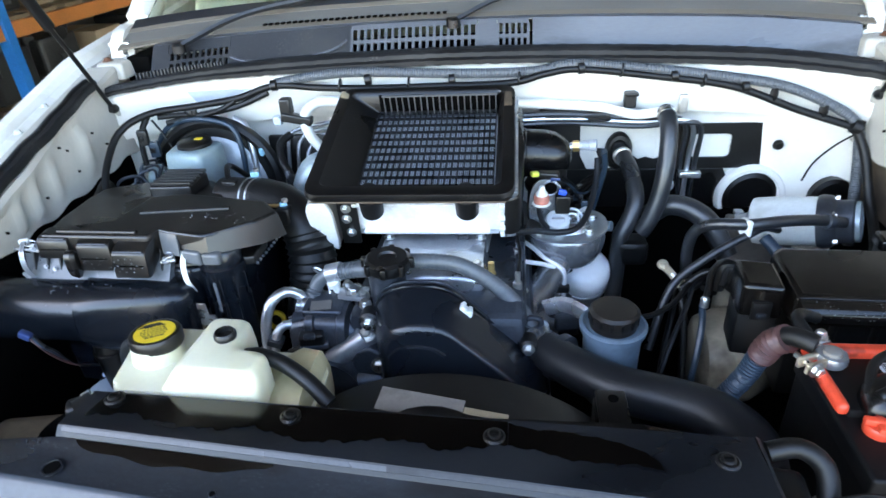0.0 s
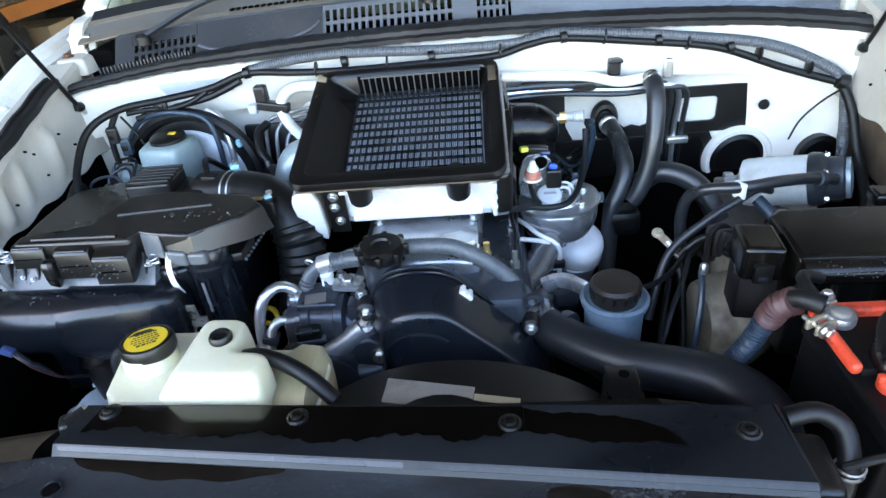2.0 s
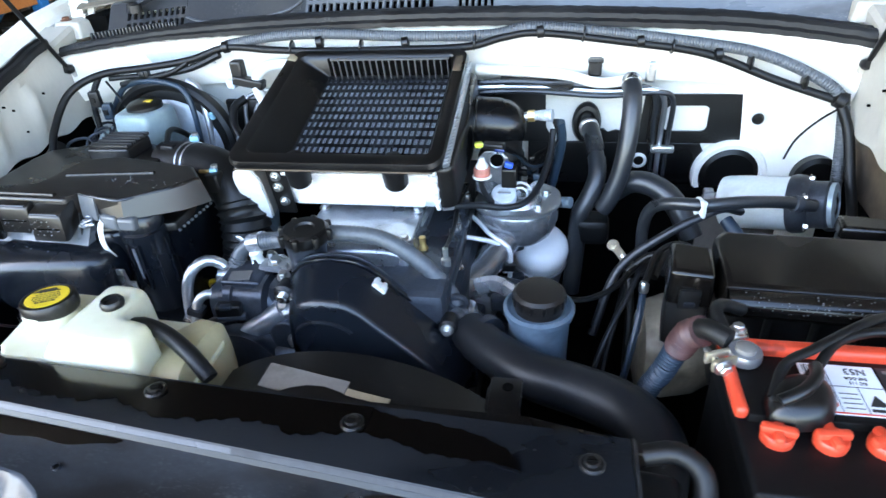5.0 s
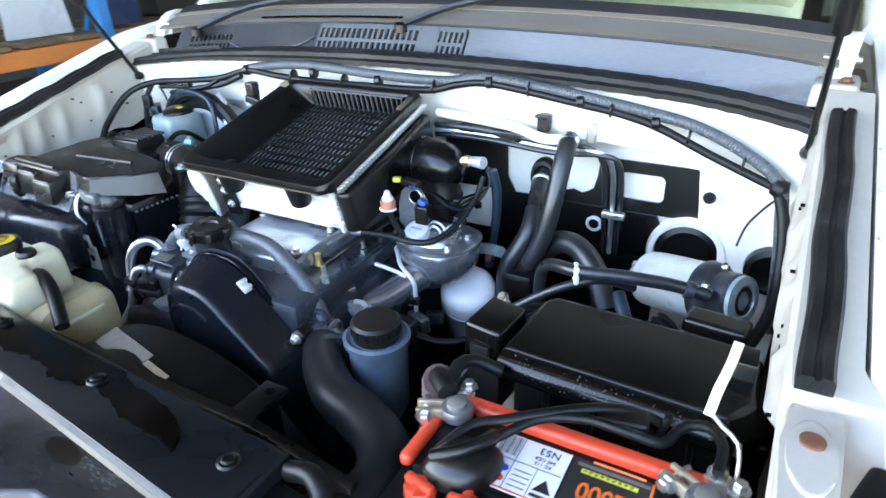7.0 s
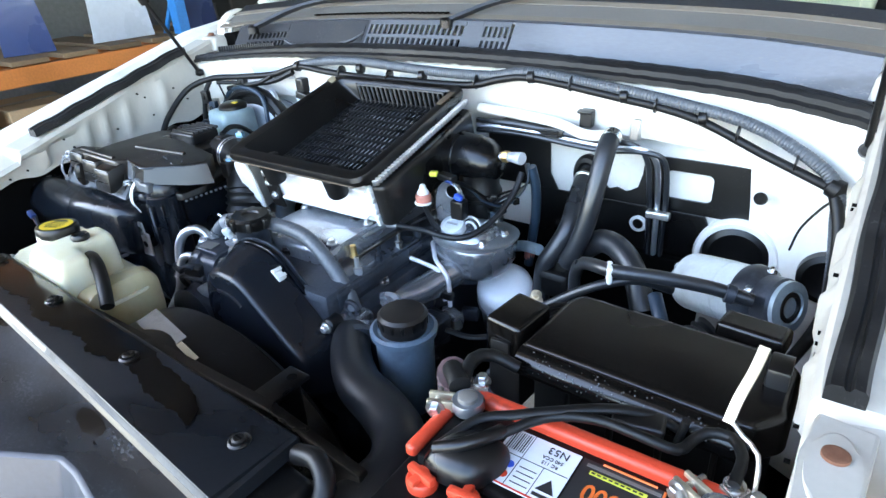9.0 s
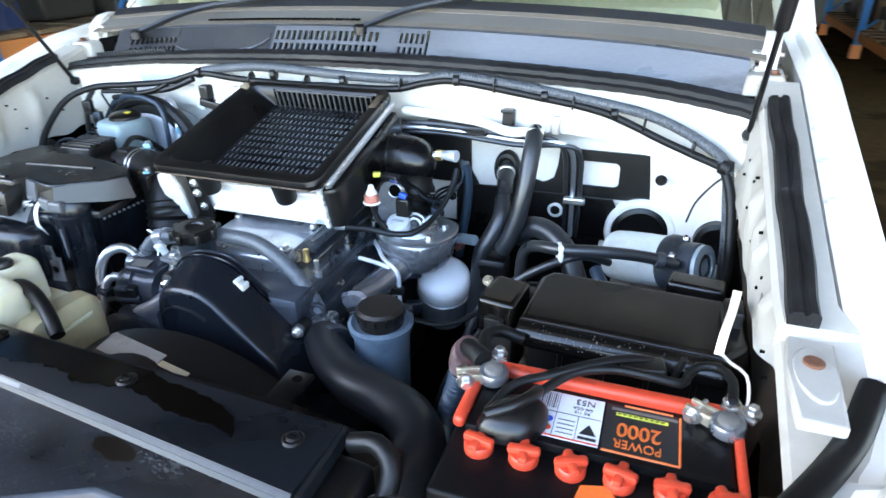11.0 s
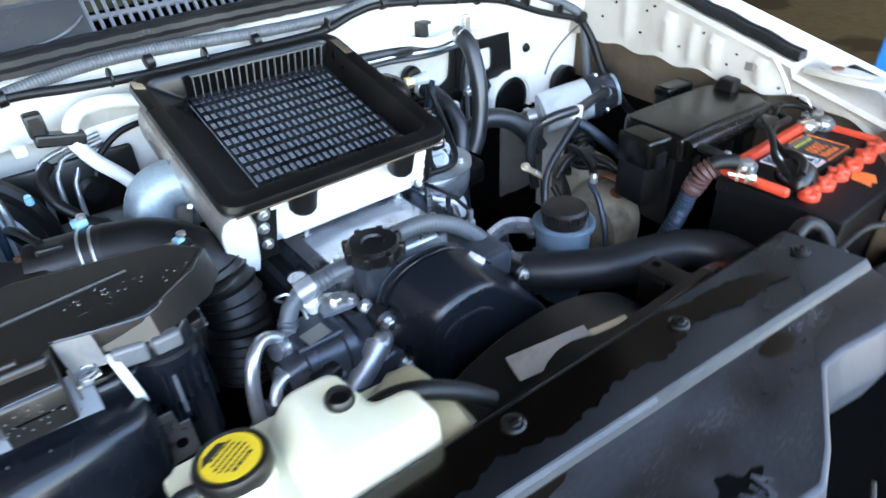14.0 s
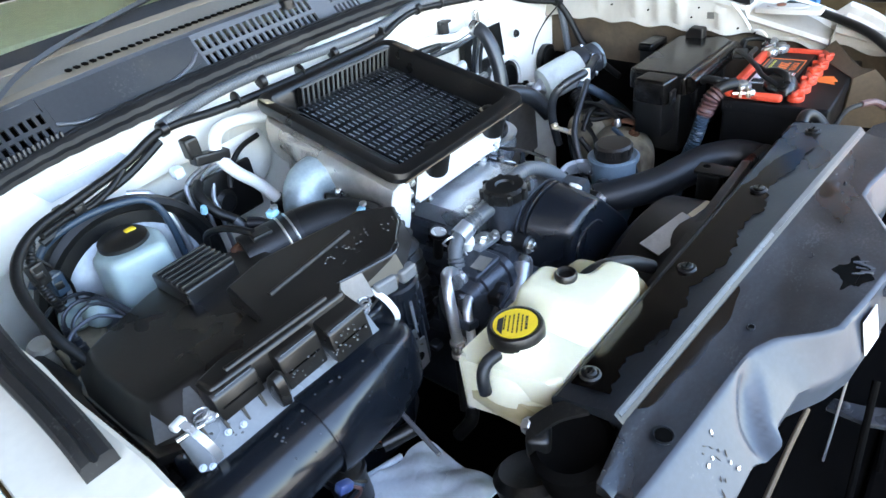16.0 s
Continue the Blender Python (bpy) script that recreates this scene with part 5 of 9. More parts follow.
# round tube that turns into a flat-fronted duct
part("intake_tube", moulded([(-0.748, 0.704, 1.114, 0.044, 0.044, 0), (-0.744, 0.704, 1.114, 0.0465, 0.0465, 0), (-0.70, 0.704, 1.114, 0.0465, 0.0465, 0), (-0.586, 0.704, 1.113, 0.0465, 0.0465, 0), (-0.5845, 0.704, 1.113, 0.0485, 0.0485, 0.05)], 40), DUCT, air, "blue-black round intake tube")
part("flat_duct", moulded([(-0.588, 0.706, 1.110, 0.046, 0.048, 0.1), (-0.5865, 0.706, 1.110, 0.0495, 0.0515, 0.15), (-0.575, 0.706, 1.109, 0.050, 0.052, 0.25), (-0.55, 0.708, 1.108, 0.047, 0.052, 0.55), (-0.50, 0.710, 1.107, 0.043, 0.052, 0.7),
                           (-0.455, 0.714, 1.107, 0.038, 0.050, 0.7), (-0.440, 0.716, 1.107, 0.035, 0.048, 0.65), (-0.432, 0.718, 1.107, 0.029, 0.043, 0.5), (-0.428, 0.720, 1.107, 0.018, 0.030, 0.4)], 40), DUCT, air, "blue-black flat-fronted duct")
part("tube_outlet", tube([(-0.575, 0.695, 1.08), (-0.575, 0.69, 1.04), (-0.57, 0.69, 0.95)], 0.022, n=16), BLACK, air)
part("outlet_collar", turned([(0.022, -0.006), (0.026, -0.004), (0.026, 0.004), (0.022, 0.006)], Matrix.Translation((-0.575, 0.692, 1.048)), 20), BLACK, air)
tab = part("mount_tab", plate([(-0.434, 1.058), (-0.404, 1.060), (-0.404, 1.104), (-0.414, 1.104), (-0.416, 1.124), (-0.432, 1.124)], 0, 0.003, 0.0006, Matrix.Translation((0, 0.708, 0)) @ FRONT), STEEL, air, "zinc plated mounting tab")
part("tab_hole", turned([(0.006, 0), (0.006, 0.001), (0, 0.001)], axis((-0.418, 0.7045, 1.082), (0, -1, 0)), 16), DARK, tab)


def wet_places(r_):
    for k in range(150):
        u = r_.random()
        if u < 0.3:
            x = r_.uniform(-0.585, -0.485)
            yield (x, 0.7105 if x < -0.535 else 0.7015, r_.uniform(1.178, 1.202))
        elif u < 0.55:
            yield (r_.uniform(-0.46, -0.335), r_.uniform(0.765, 0.80), 1.2238)
        elif u < 0.72:
            t_ = r_.uniform(0.1, 0.9)
            yield (r_.uniform(-0.68, -0.47), 0.738 - 0.0225 * t_, 1.1888 - 0.028 * t_)
        else:
            a = r_.uniform(0.5, 1.5)
            yield (r_.uniform(-0.63, -0.50), 0.704 - 0.0475 * math.cos(a), 1.113 + 0.0475 * math.sin(a))


drops_on("condensation", wet_places, air, 5)

# ---- intake hose from the air cleaner ----
hose = thing("intake_hose", "black corrugated rubber intake hose", "hose")
part("flow_meter", tube([(-0.47, 0.945, 1.180), (-0.392, 0.922, 1.186)], 0.036, n=20), BLACK, hose)
part("smooth_elbow", tube([(-0.395, 0.923, 1.186), (-0.352, 0.902, 1.184), (-0.318, 0.875, 1.168), (-0.302, 0.858, 1.140)], 0.036, n=20), RUBBER, hose)
part("corrugated_hose", tube([(-0.308, 0.866, 1.152), (-0.300, 0.852, 1.12), (-0.302, 0.84, 1.07), (-0.315, 0.83, 1.01)], 0.0375, n=20, ribs=0.0028, pitch=0.013), RUBBER, hose)
for k in range(2):
    part("clamp", turned([(0.0372, -0.0016), (0.0382, 0), (0.0372, 0.0016)], axis((-0.416 + 0.012 * k, 0.930 - 0.004 * k, 1.184), (1, -0.3, 0.1)), 24), STEEL, hose, "thin steel band")
for x, y, z, s_ in ((-0.412, 0.948, 1.222, 0.75), (-0.334, 0.858, 1.208, 0.6)):
    c = part("connector", nbox((x, y, z), (0.020 * s_, 0.018 * s_, 0.014 * s_), 0.003, Matrix.Rotation(0.4, 4, "Z")), BLUE, hose, "light blue plug")
    part("screw", turned([(0.005, 0), (0.005, 0.004), (0, 0.005)], Matrix.Translation((x + 0.004, y - 0.002, z + 0.006)), 10), STEEL, c)
part("meter_plug", nbox((-0.448, 0.930, 1.212), (0.028, 0.020, 0.014), 0.003, Matrix.Rotation(-0.2, 4, "Z")), BLACK, hose)
part("meter_bracket", nbox((-0.470, 0.955, 1.200), (0.030, 0.008, 0.012), 0.002, Matrix.Rotation(0.4, 4, "Z")), RUST, hose, "rusty bracket")
part("meter_lead", tube([(-0.455, 0.935, 1.22), (-0.47, 0.97, 1.225), (-0.48, 1.01, 1.21), (-0.47, 1.05, 1.17)], 0.005, n=8), RUBBER, hose)
part("sensor_lever", tube([(-0.335, 0.862, 1.204), (-0.352, 0.866, 1.202), (-0.365, 0.87, 1.200)], 0.003, n=8), BRASS, hose)
part("sensor_body", nbox((-0.332, 0.852, 1.192), (0.022, 0.022, 0.03), 0.004), BLACK, hose)


# ---- intercooler with its scoop frame ----
IC = Matrix.Translation((-0.137, 0.828, 1.240)) @ Matrix.Rotation(math.atan2(0.073, 0.285), 4, "X")
ICL = 0.294
ic = thing("intercooler", "aluminium top mounted intercooler under a black scoop frame with a grille", "intercooler")


def icp(name, bm, material, label="", parent=None):
    ob = part(name, bm, material, parent or ic, label)
    if parent is None:
        ob.matrix_basis = IC
    return ob


def scoop_frame():
    """A frame with a broad sloping left wall, steep right and front walls."""
    def loop(x0, x1, y0, y1, z, r):
        pts = []
        for cx, cy, a0 in ((x1 - r, y1 - r, 0), (x0 + r, y1 - r, 90), (x0 + r, y0 + r, 180), (x1 - r, y0 + r, 270)):
            for k in range(5):
                a = radians(a0 + 22.5 * k)
                pts.append((cx + r * math.cos(a), cy + r * math.sin(a), z))
        return pts
    rings = [loop(-0.150, 0.160, -0.006, ICL + 0.004, -0.014, 0.022), loop(-0.153, 0.163, -0.010, ICL + 0.006, -0.004, 0.024), loop(-0.151, 0.161, -0.008, ICL + 0.004, 0.003, 0.024),
             loop(-0.144, 0.154, 0.0, ICL - 0.002, 0.0045, 0.02), loop(-0.132, 0.143, 0.016, ICL - 0.010, 0.001, 0.014), loop(-0.128, 0.139, 0.021, ICL - 0.014, -0.006, 0.010),
             loop(-0.086, 0.132, 0.034, ICL - 0.018, -0.036, 0.006), loop(-0.086, 0.132, 0.034, ICL - 0.018, -0.040, 0.006)]
    return loft(rings, True, False)


fr = icp("scoop_frame", scoop_frame(), BLACK, "satin black scoop frame")
for x in (-0.055, 0.09):
    icp("frame_notch", turned([(0.010, -0.003), (0.012, 0.0), (0.010, 0.0015), (0, 0.0015)], Matrix.Translation((x, 0.016, -0.002)), 14), BLACK, "", fr)
icp("rear_wall", nbox((0.026, ICL - 0.0185, -0.020), (0.214, 0.003, 0.040)), DARK, "", fr)
for k in range(19):
    x = -0.072 + 0.2 * k / 18
    icp("rear_slat", nbox((x, ICL - 0.0228, -0.0185), (0.0017, 0.0045, 0.038), 0.0005), SLAT, "", fr)
icp("slat_rail", nbox((0.028, ICL - 0.0225, 0.0005), (0.206, 0.006, 0.0025), 0.0008), SLAT, "", fr)
icp("frame_patch", nbox((0.150, ICL - 0.045, 0.0045), (0.013, 0.045, 0.0012), 0.0005), BROWN, "worn brown patch", fr)
icp("frame_patch", nbox((-0.142, ICL - 0.020, 0.0040), (0.015, 0.020, 0.0012), 0.0005, Matrix.Rotation(0.3, 4, "Y")), TAN, "worn tan corner", fr)
# thin brown bead drawn as the highlight along the frame's front lip
icp("front_bead", tube([(-0.140, -0.0092, -0.010), (0.150, -0.0092, -0.010)], 0.0012, n=6), BROWN, "brown line painting the front lip's highlight", fr)
icp("yellow_button", turned([(0.008, 0), (0.008, 0.002), (0, 0.003)], Matrix.Translation((0.121, 0.045, -0.030)), 16), TAN, "", fr)
# protective grid over the fins
NX, NY = 22, 11
for k in range(NX + 1):
    x = -0.083 + 0.212 * k / NX
    icp("grid_bar", nbox((x, 0.155, -0.0345), (0.0022, 0.238, 0.0042)), GRID, "", fr)
for k in range(NY + 1):
    y = 0.038 + 0.234 * k / NY
    icp("grid_crossbar", nbox((0.023, y, -0.0340), (0.214, 0.0034, 0.0040)), GRID, "", fr)
core = icp("fin_core", nbox((0.022, 0.155, -0.0735), (0.232, 0.252, 0.066)), CORE, "aluminium cooling fins")
rnd = random.Random(3)
for k in range(11):
    y = 0.048 + 0.0215 * k
    icp("cooling_tube", nbox((0.022, y, -0.0400), (0.226, 0.004, 0.002), 0.0005), CORE, "", core)
fins = bmesh.new()
for k in range(10):
    y0 = 0.0525 + 0.0215 * k
    for j in range(74):
        box(fins, (-0.090 + 0.224 * j / 73, y0 + 0.0065, -0.0398), (0.0017, 0.0155, 0.0024))
tagged(icp("fin_folds", fins, CORE, "folded aluminium fins", core), kind="stuff")
icp("fin_gap", nbox((0.022, 0.155, -0.0402), (0.230, 0.250, 0.0006)), SCRAPDARK, "", core)
# front face of the core
icp("front_plate", nbox((0.024, 0.028, -0.066), (0.232, 0.006, 0.060), 0.003), ALU, "bright aluminium core side")
icp("front_lip", nbox((0.024, 0.022, -0.040), (0.225, 0.010, 0.006), 0.002), ALU)
icp("front_lip", nbox((0.024, 0.022, -0.094), (0.200, 0.012, 0.006), 0.002), ALU)
for x in (-0.052, 0.092):
    icp("rubber_buffer", turned([(0, -0.034), (0.0145, -0.034), (0.017, -0.030), (0.0185, 0.0), (0, 0.002)], Matrix.Translation((x, 0.006, -0.012)), 20), RUBBER, "black rubber buffer", fr)
br = icp("bracket", plate([(-0.115, -0.120), (-0.085, -0.120), (-0.080, -0.036), (-0.112, -0.034)], 0, 0.004, 0.001, Matrix.Translation((0, 0.023, 0)) @ FRONT), BLACK, "black bracket with bright bolts")
for x, z in ((-0.098, -0.045), (-0.100, -0.066), (-0.097, -0.094)):
    b = bmesh.new()
    bolt(b, (x, 0.0185, z), (0, -1, 0), 0.0055, 0.006)
    icp("bolt", b, STEEL, "", br)
for x in (-0.128, 0.143):
    crimp = bmesh.new()
    for k in range(7):
        box(crimp, (x, 0.024, -0.036 - 0.011 * k), (0.0065 + 0.002 * (k % 2), 0.008, 0.0095), 0.0015, Matrix.Rotation(0.2 * (k % 3 - 1), 4, "Y"))
    icp("crimped_edge", crimp, ALU, "crimped bright edge")
# left tank of cast aluminium, right tank of black plastic
prof = soft_outline([(-0.116, -0.020), (-0.150, -0.020), (-0.157, -0.040), (-0.154, -0.070), (-0.140, -0.098), (-0.124, -0.114), (-0.116, -0.116)], 1)
lt = loft([[(x + d * 0.6, y, z * (1 - d * 4)) for x, z in prof] for y, d in ((0.004, 0.004), (0.007, 0.0), (0.10, 0.0), (0.20, -0.002), (0.262, 0.0), (0.276, 0.012))])
ltank = icp("left_tank", lt, PALECAST, "cast aluminium end tank")
icp("tank_end", plate(prof, 0, 0.003, 0.001, Matrix.Translation((0, 0.0035, 0)) @ FRONT), ALU, "bright half-moon tank end", ltank)
for y in (0.045, 0.100, 0.160, 0.225):
    icp("tank_rib", nbox((-0.1465, y, -0.062), (0.010, 0.006, 0.070), 0.002), PALECAST, "", ltank)
for y in (0.03, 0.13, 0.24):
    icp("tank_bolt", bolt(bmesh.new(), (-0.145, y, -0.030), (-1, 0, 0), 0.005, 0.006), STEEL, "", ltank)
rt = bmesh.new()
prism(rt, [(0.143, 0.024), (0.170, 0.028), (0.178, 0.15), (0.175, 0.285), (0.143, 0.285)], -0.105, -0.030, 0.010, None, 3)
icp("right_tank", rt, BLACK, "black plastic end tank")
seam = bmesh.new()
for k in range(34):
    y = 0.024 + 0.0079 * k
    box(seam, (0.1625, y, -0.0205), (0.0105, 0.0034, 0.0105), 0.0014, Matrix.Rotation(0.62, 4, "Z"))
sweep(seam, [(0.1625, 0.020, -0.0205), (0.1625, 0.15, -0.0205), (0.1625, 0.288, -0.0205)], 0.0034, n=8)
tagged(icp("crimped_seam", seam, PIPE, "twisted crimped steel seam"), kind="stuff")
icp("seam_backing", nbox((0.160, 0.152, -0.0235), (0.005, 0.256, 0.008)), BLACK)

# left outlet elbow and right outlet dome
part("left_elbow", tube([(-0.262, 0.985, 1.200), (-0.290, 0.995, 1.212), (-0.322, 0.996, 1.202), (-0.338, 0.982, 1.155), (-0.325, 0.945, 1.09), (-0.312, 0.905, 1.04), (-0.30, 0.88, 0.97)], 0.031, n=20), BLUEPIPE, ic, "cast aluminium elbow pipe")
fl = bmesh.new()
prism(fl, [(-0.04, -0.022), (-0.02, -0.036), (0.02, -0.036), (0.04, -0.022), (0.04, 0.022), (0.02, 0.036), (-0.02, 0.036), (-0.04, 0.022)], 0, 0.008, 0.002)
f_ob = part("elbow_flange", fl, CAST, ic)
f_ob.matrix_basis = axis((-0.268, 0.988, 1.186), (-0.9, 0.35, 0.25))
for x in (-0.032, 0.032):
    part("flange_bolt", bolt(bmesh.new(), (x, 0, 0.008), (0, 0, 1), 0.006, 0.006), STEEL, ic).matrix_basis = axis((-0.268, 0.988, 1.186), (-0.9, 0.35, 0.25))
part("right_dome", moulded([(-0.02, 1.070, 1.206, 0.040, 0.040, 0), (0.03, 1.070, 1.206, 0.041, 0.041, 0), (0.045, 1.070, 1.206, 0.0425, 0.0425, 0), (0.075, 1.069, 1.205, 0.0425, 0.042, 0), (0.095, 1.068, 1.204, 0.040, 0.0395, 0), (0.110, 1.067, 1.203, 0.034, 0.033, 0), (0.119, 1.066, 1.202, 0.024, 0.023, 0), (0.1235, 1.066, 1.202, 0.010, 0.010, 0)], 36), GLOSS, ic, "glossy black domed outlet")
part("dome_ridge", moulded([(0.037, 1.070, 1.206, 0.0425, 0.0425, 0), (0.039, 1.070, 1.206, 0.0445, 0.0445, 0), (0.043, 1.070, 1.206, 0.0445, 0.0445, 0), (0.045, 1.070, 1.206, 0.0425, 0.0425, 0)], 36), GLOSS, ic)
part("dome_skirt", turned([(0.034, -0.115), (0.034, -0.060), (0.0375, -0.056), (0.0375, -0.040), (0.035, -0.036), (0.036, -0.010)], Matrix.Translation((0.082, 1.060, 1.198)), 28), BLACK, ic)
part("dome_collar", turned([(0.0375, -0.005), (0.0395, -0.003), (0.0395, 0.003), (0.0375, 0.005)], Matrix.Translation((0.082, 1.060, 1.150)), 28), RUBBER, ic)
part("temperature_sensor", tube([(0.119, 1.067, 1.217), (0.127, 1.068, 1.218)], 0.007, n=12), PIPE, ic)
part("sensor_hexagon", tube([(0.126, 1.068, 1.218), (0.137, 1.067, 1.219)], 0.0098, n=6), BRASS, ic, "brass sensor")
part("sensor_plug", tube([(0.137, 1.067, 1.219), (0.142, 1.066, 1.220), (0.166, 1.060, 1.222)], (0.0075, 0.0105), n=14, ribs=0.0005, pitch=0.004), STICKER, ic, "grey ribbed plug")

# ---- engine ----
eng = thing("engine", "oily diesel engine with cast aluminium and iron parts", "engine")
part("block", nbox((-0.085, 0.95, 0.90), (0.28, 0.46, 0.34), 0.02), DULL, eng)
part("cylinder_head", nbox((-0.085, 0.93, 1.075), (0.25, 0.44, 0.06), 0.012), DULL, eng)
part("valve_cover", moulded([(-0.190, 0.92, 1.100, 0.13, 0.020, 0.7), (-0.184, 0.92, 1.104, 0.142, 0.028, 0.8), (-0.150, 0.92, 1.106, 0.145, 0.031, 0.85), (-0.050, 0.92, 1.106, 0.145, 0.031, 0.85), (-0.022, 0.92, 1.104, 0.142, 0.028, 0.8), (-0.016, 0.92, 1.100, 0.13, 0.020, 0.7)], 40), CAST, eng, "grey oily valve cover")
for k in range(4):
    for s_ in (-1, 1):
        part("cover_bolt", bolt(bmesh.new(), (-0.103 + s_ * 0.074, 0.80 + 0.085 * k, 1.1345), (0, 0, 1), 0.006, 0.007), STEEL, eng)
part("head_edge", nbox((0.028, 0.90, 1.085), (0.03, 0.34, 0.03), 0.008), DULL, eng)
for k in range(5):
    part("glow_plug", turned([(0.007, 0), (0.007, 0.012), (0.004, 0.014), (0.004, 0.03), (0, 0.031)], Matrix.Translation((0.030, 0.79 + 0.05 * k, 1.10)), 8), (STEEL, DULL)[k % 2], eng)
part("plug_lead", tube([(0.030, 0.79, 1.128), (0.034, 0.84, 1.132), (0.030, 0.90, 1.130), (0.035, 0.99, 1.128)], 0.003, n=6), BLACK, eng)
part("fuel_rail", tube([(-0.03, 0.785, 1.118), (-0.022, 0.86, 1.122), (-0.015, 0.95, 1.122)], 0.005, n=8), PIPE, eng)
# timing cover: a flange and a deep front
TC = [(-0.176, 0.93), (-0.176, 1.095), (-0.168, 1.128), (-0.148, 1.148), (-0.118, 1.157), (-0.075, 1.156), (-0.050, 1.142), (-0.030, 1.122), (0.0, 1.094), (0.040, 1.056), (0.075, 1.015), (0.080, 0.93)]
tcov = part("timing_cover", placed(mound(TC, [(0, 0.004), (0.006, 0.006), (0.052, 0.021), (0.059, 0.0235), (0.0635, 0.0275), (0.0660, 0.033), (0.0665, 0.037)], 1), Matrix.Translation((0, 0.708, 0)) @ FRONT), DUCT, eng, "satin black timing belt cover")
part("cover_flange", plate(soft_outline(TC, 1), 0, 0.006, 0.002, Matrix.Translation((0, 0.717, 0)) @ FRONT), DUCT, tcov)
part("flange_seam", plate(soft_outline([(x * 1.01 + 0.0006, z + 0.001) for x, z in TC], 1), 0, 0.003, 0.001, Matrix.Translation((0, 0.7245, 0)) @ FRONT), DULL, tcov)
part("cover_groove", tube([(-0.140, 0.6420, 1.070), (-0.137, 0.6415, 1.090), (-0.125, 0.6415, 1.103), (-0.105, 0.6415, 1.108), (-0.080, 0.6415, 1.105), (-0.064, 0.6415, 1.094)], 0.0028, n=8), DUCT, tcov)
part("cover_bead", tube([(-0.168, 0.7155, 1.120), (-0.150, 0.7155, 1.143), (-0.118, 0.7155, 1.1535), (-0.078, 0.7155, 1.152), (-0.052, 0.7155, 1.137), (-0.020, 0.7155, 1.108)], 0.0022, n=8), GLOSS, tcov)
clipm = Matrix.Translation((-0.039, 0.698, 1.127)) @ Matrix.Rotation(radians(42), 4, "Y")
clip = part("white_clip", nbox((0, 0, 0), (0.021, 0.014, 0.005), 0.0015), CLIPW, tcov, "bright white hose clip")
clip.matrix_basis = clipm
for d in (-0.008, 0.006):
    part("clip_band", nbox((d * 0.8, 0, 0.003), (0.006, 0.016, 0.005), 0.0015), CLIPW, clip)
for x, y, z, r in ((-0.176, 0.700, 1.102, 0.0075), (-0.180, 0.708, 1.04, 0.006), (0.045, 0.702, 1.062, 0.006)):
    part("cover_lug", turned([(r * 2.0, -0.020), (r * 2.0, 0), (r * 1.6, 0.003), (0, 0.003)], axis((x, y, z), (0, -1, 0)), 18), AIRBOX, tcov)
    part("cover_bolt", bolt(bmesh.new(), (x, y - 0.003, z), (0, -1, 0), r, 0.008), STEEL, tcov)
# oil filler
part("filler_tower", turned([(0.030, -0.10), (0.026, -0.03), (0.028, -0.006), (0.030, 0.0)], Matrix.Translation((-0.155, 0.752, 1.160)), 20), DULL, eng)
capm = Matrix.Translation((-0.152, 0.750, 1.160))
oc = part("oil_cap", turned([(0.030, 0.0), (0.033, 0.004), (0.033, 0.016), (0.028, 0.020), (0.014, 0.020), (0.012, 0.017), (0, 0.017)], capm, 28), BLACK, eng, "black ribbed oil filler cap")
for k in range(8):
    a = 2 * math.pi * k / 8
    part("grip", nbox((0, 0, 0), (0.010, 0.008, 0.016), 0.002), BLACK, oc).matrix_basis = capm @ Matrix.Rotation(a, 4, "Z") @ Matrix.Translation((0.033, 0, 0.010))
# breather hoses each side of the filler
part("breather_hose", tube([(-0.128, 0.770, 1.160), (-0.071, 0.772, 1.157), (-0.039, 0.770, 1.147), (-0.008, 0.766, 1.128), (0.019, 0.762, 1.104), (0.041, 0.757, 1.075), (0.058, 0.750, 1.040)], 0.0115, n=14, step=0.004, ribs=0.0004, pitch=0.006), GREYHOSE, eng, "long grey breather hose")
part("left_hose", tube([(-0.178, 0.760, 1.152), (-0.205, 0.763, 1.149)], 0.0120, n=16), GREYHOSE, eng, "dusty ribbed breather hose")
part("hose_joint", tube([(-0.203, 0.763, 1.149), (-0.240, 0.768, 1.141)], 0.0118, n=16, ribs=0.0009, pitch=0.0055, step=0.002), GREYHOSE, eng)
part("joint_sleeve", tube([(-0.226, 0.766, 1.1445), (-0.247, 0.768, 1.138)], 0.0142, n=16), PIPEGREY, eng, "pale plastic joint sleeve")
part("lower_left_hose", tube([(-0.244, 0.768, 1.140), (-0.262, 0.764, 1.128), (-0.272, 0.757, 1.110)], 0.0105, n=16), GREYHOSE, eng)
part("ribbed_bend", tube([(-0.268, 0.760, 1.118), (-0.278, 0.752, 1.095), (-0.288, 0.748, 1.070)], 0.0115, n=16, ribs=0.0012, pitch=0.006, step=0.002), GREYHOSE, eng)
part("taped_end", tube([(-0.287, 0.749, 1.074), (-0.296, 0.745, 1.045), (-0.305, 0.742, 1.01)], 0.0130, n=14), PIPEGREY, eng, "hose end wrapped in grey tape")
part("hook_wire", tube([(-0.262, 0.780, 1.128), (-0.272, 0.776, 1.140), (-0.266, 0.768, 1.148), (-0.256, 0.768, 1.142), (-0.248, 0.762, 1.12), (-0.246, 0.755, 1.105)], 0.0016, n=6), PIPE, eng)
neck_m = Matrix.Translation((-0.220, 0.832, 1.112)) @ Matrix.Rotation(radians(12), 4, "X")
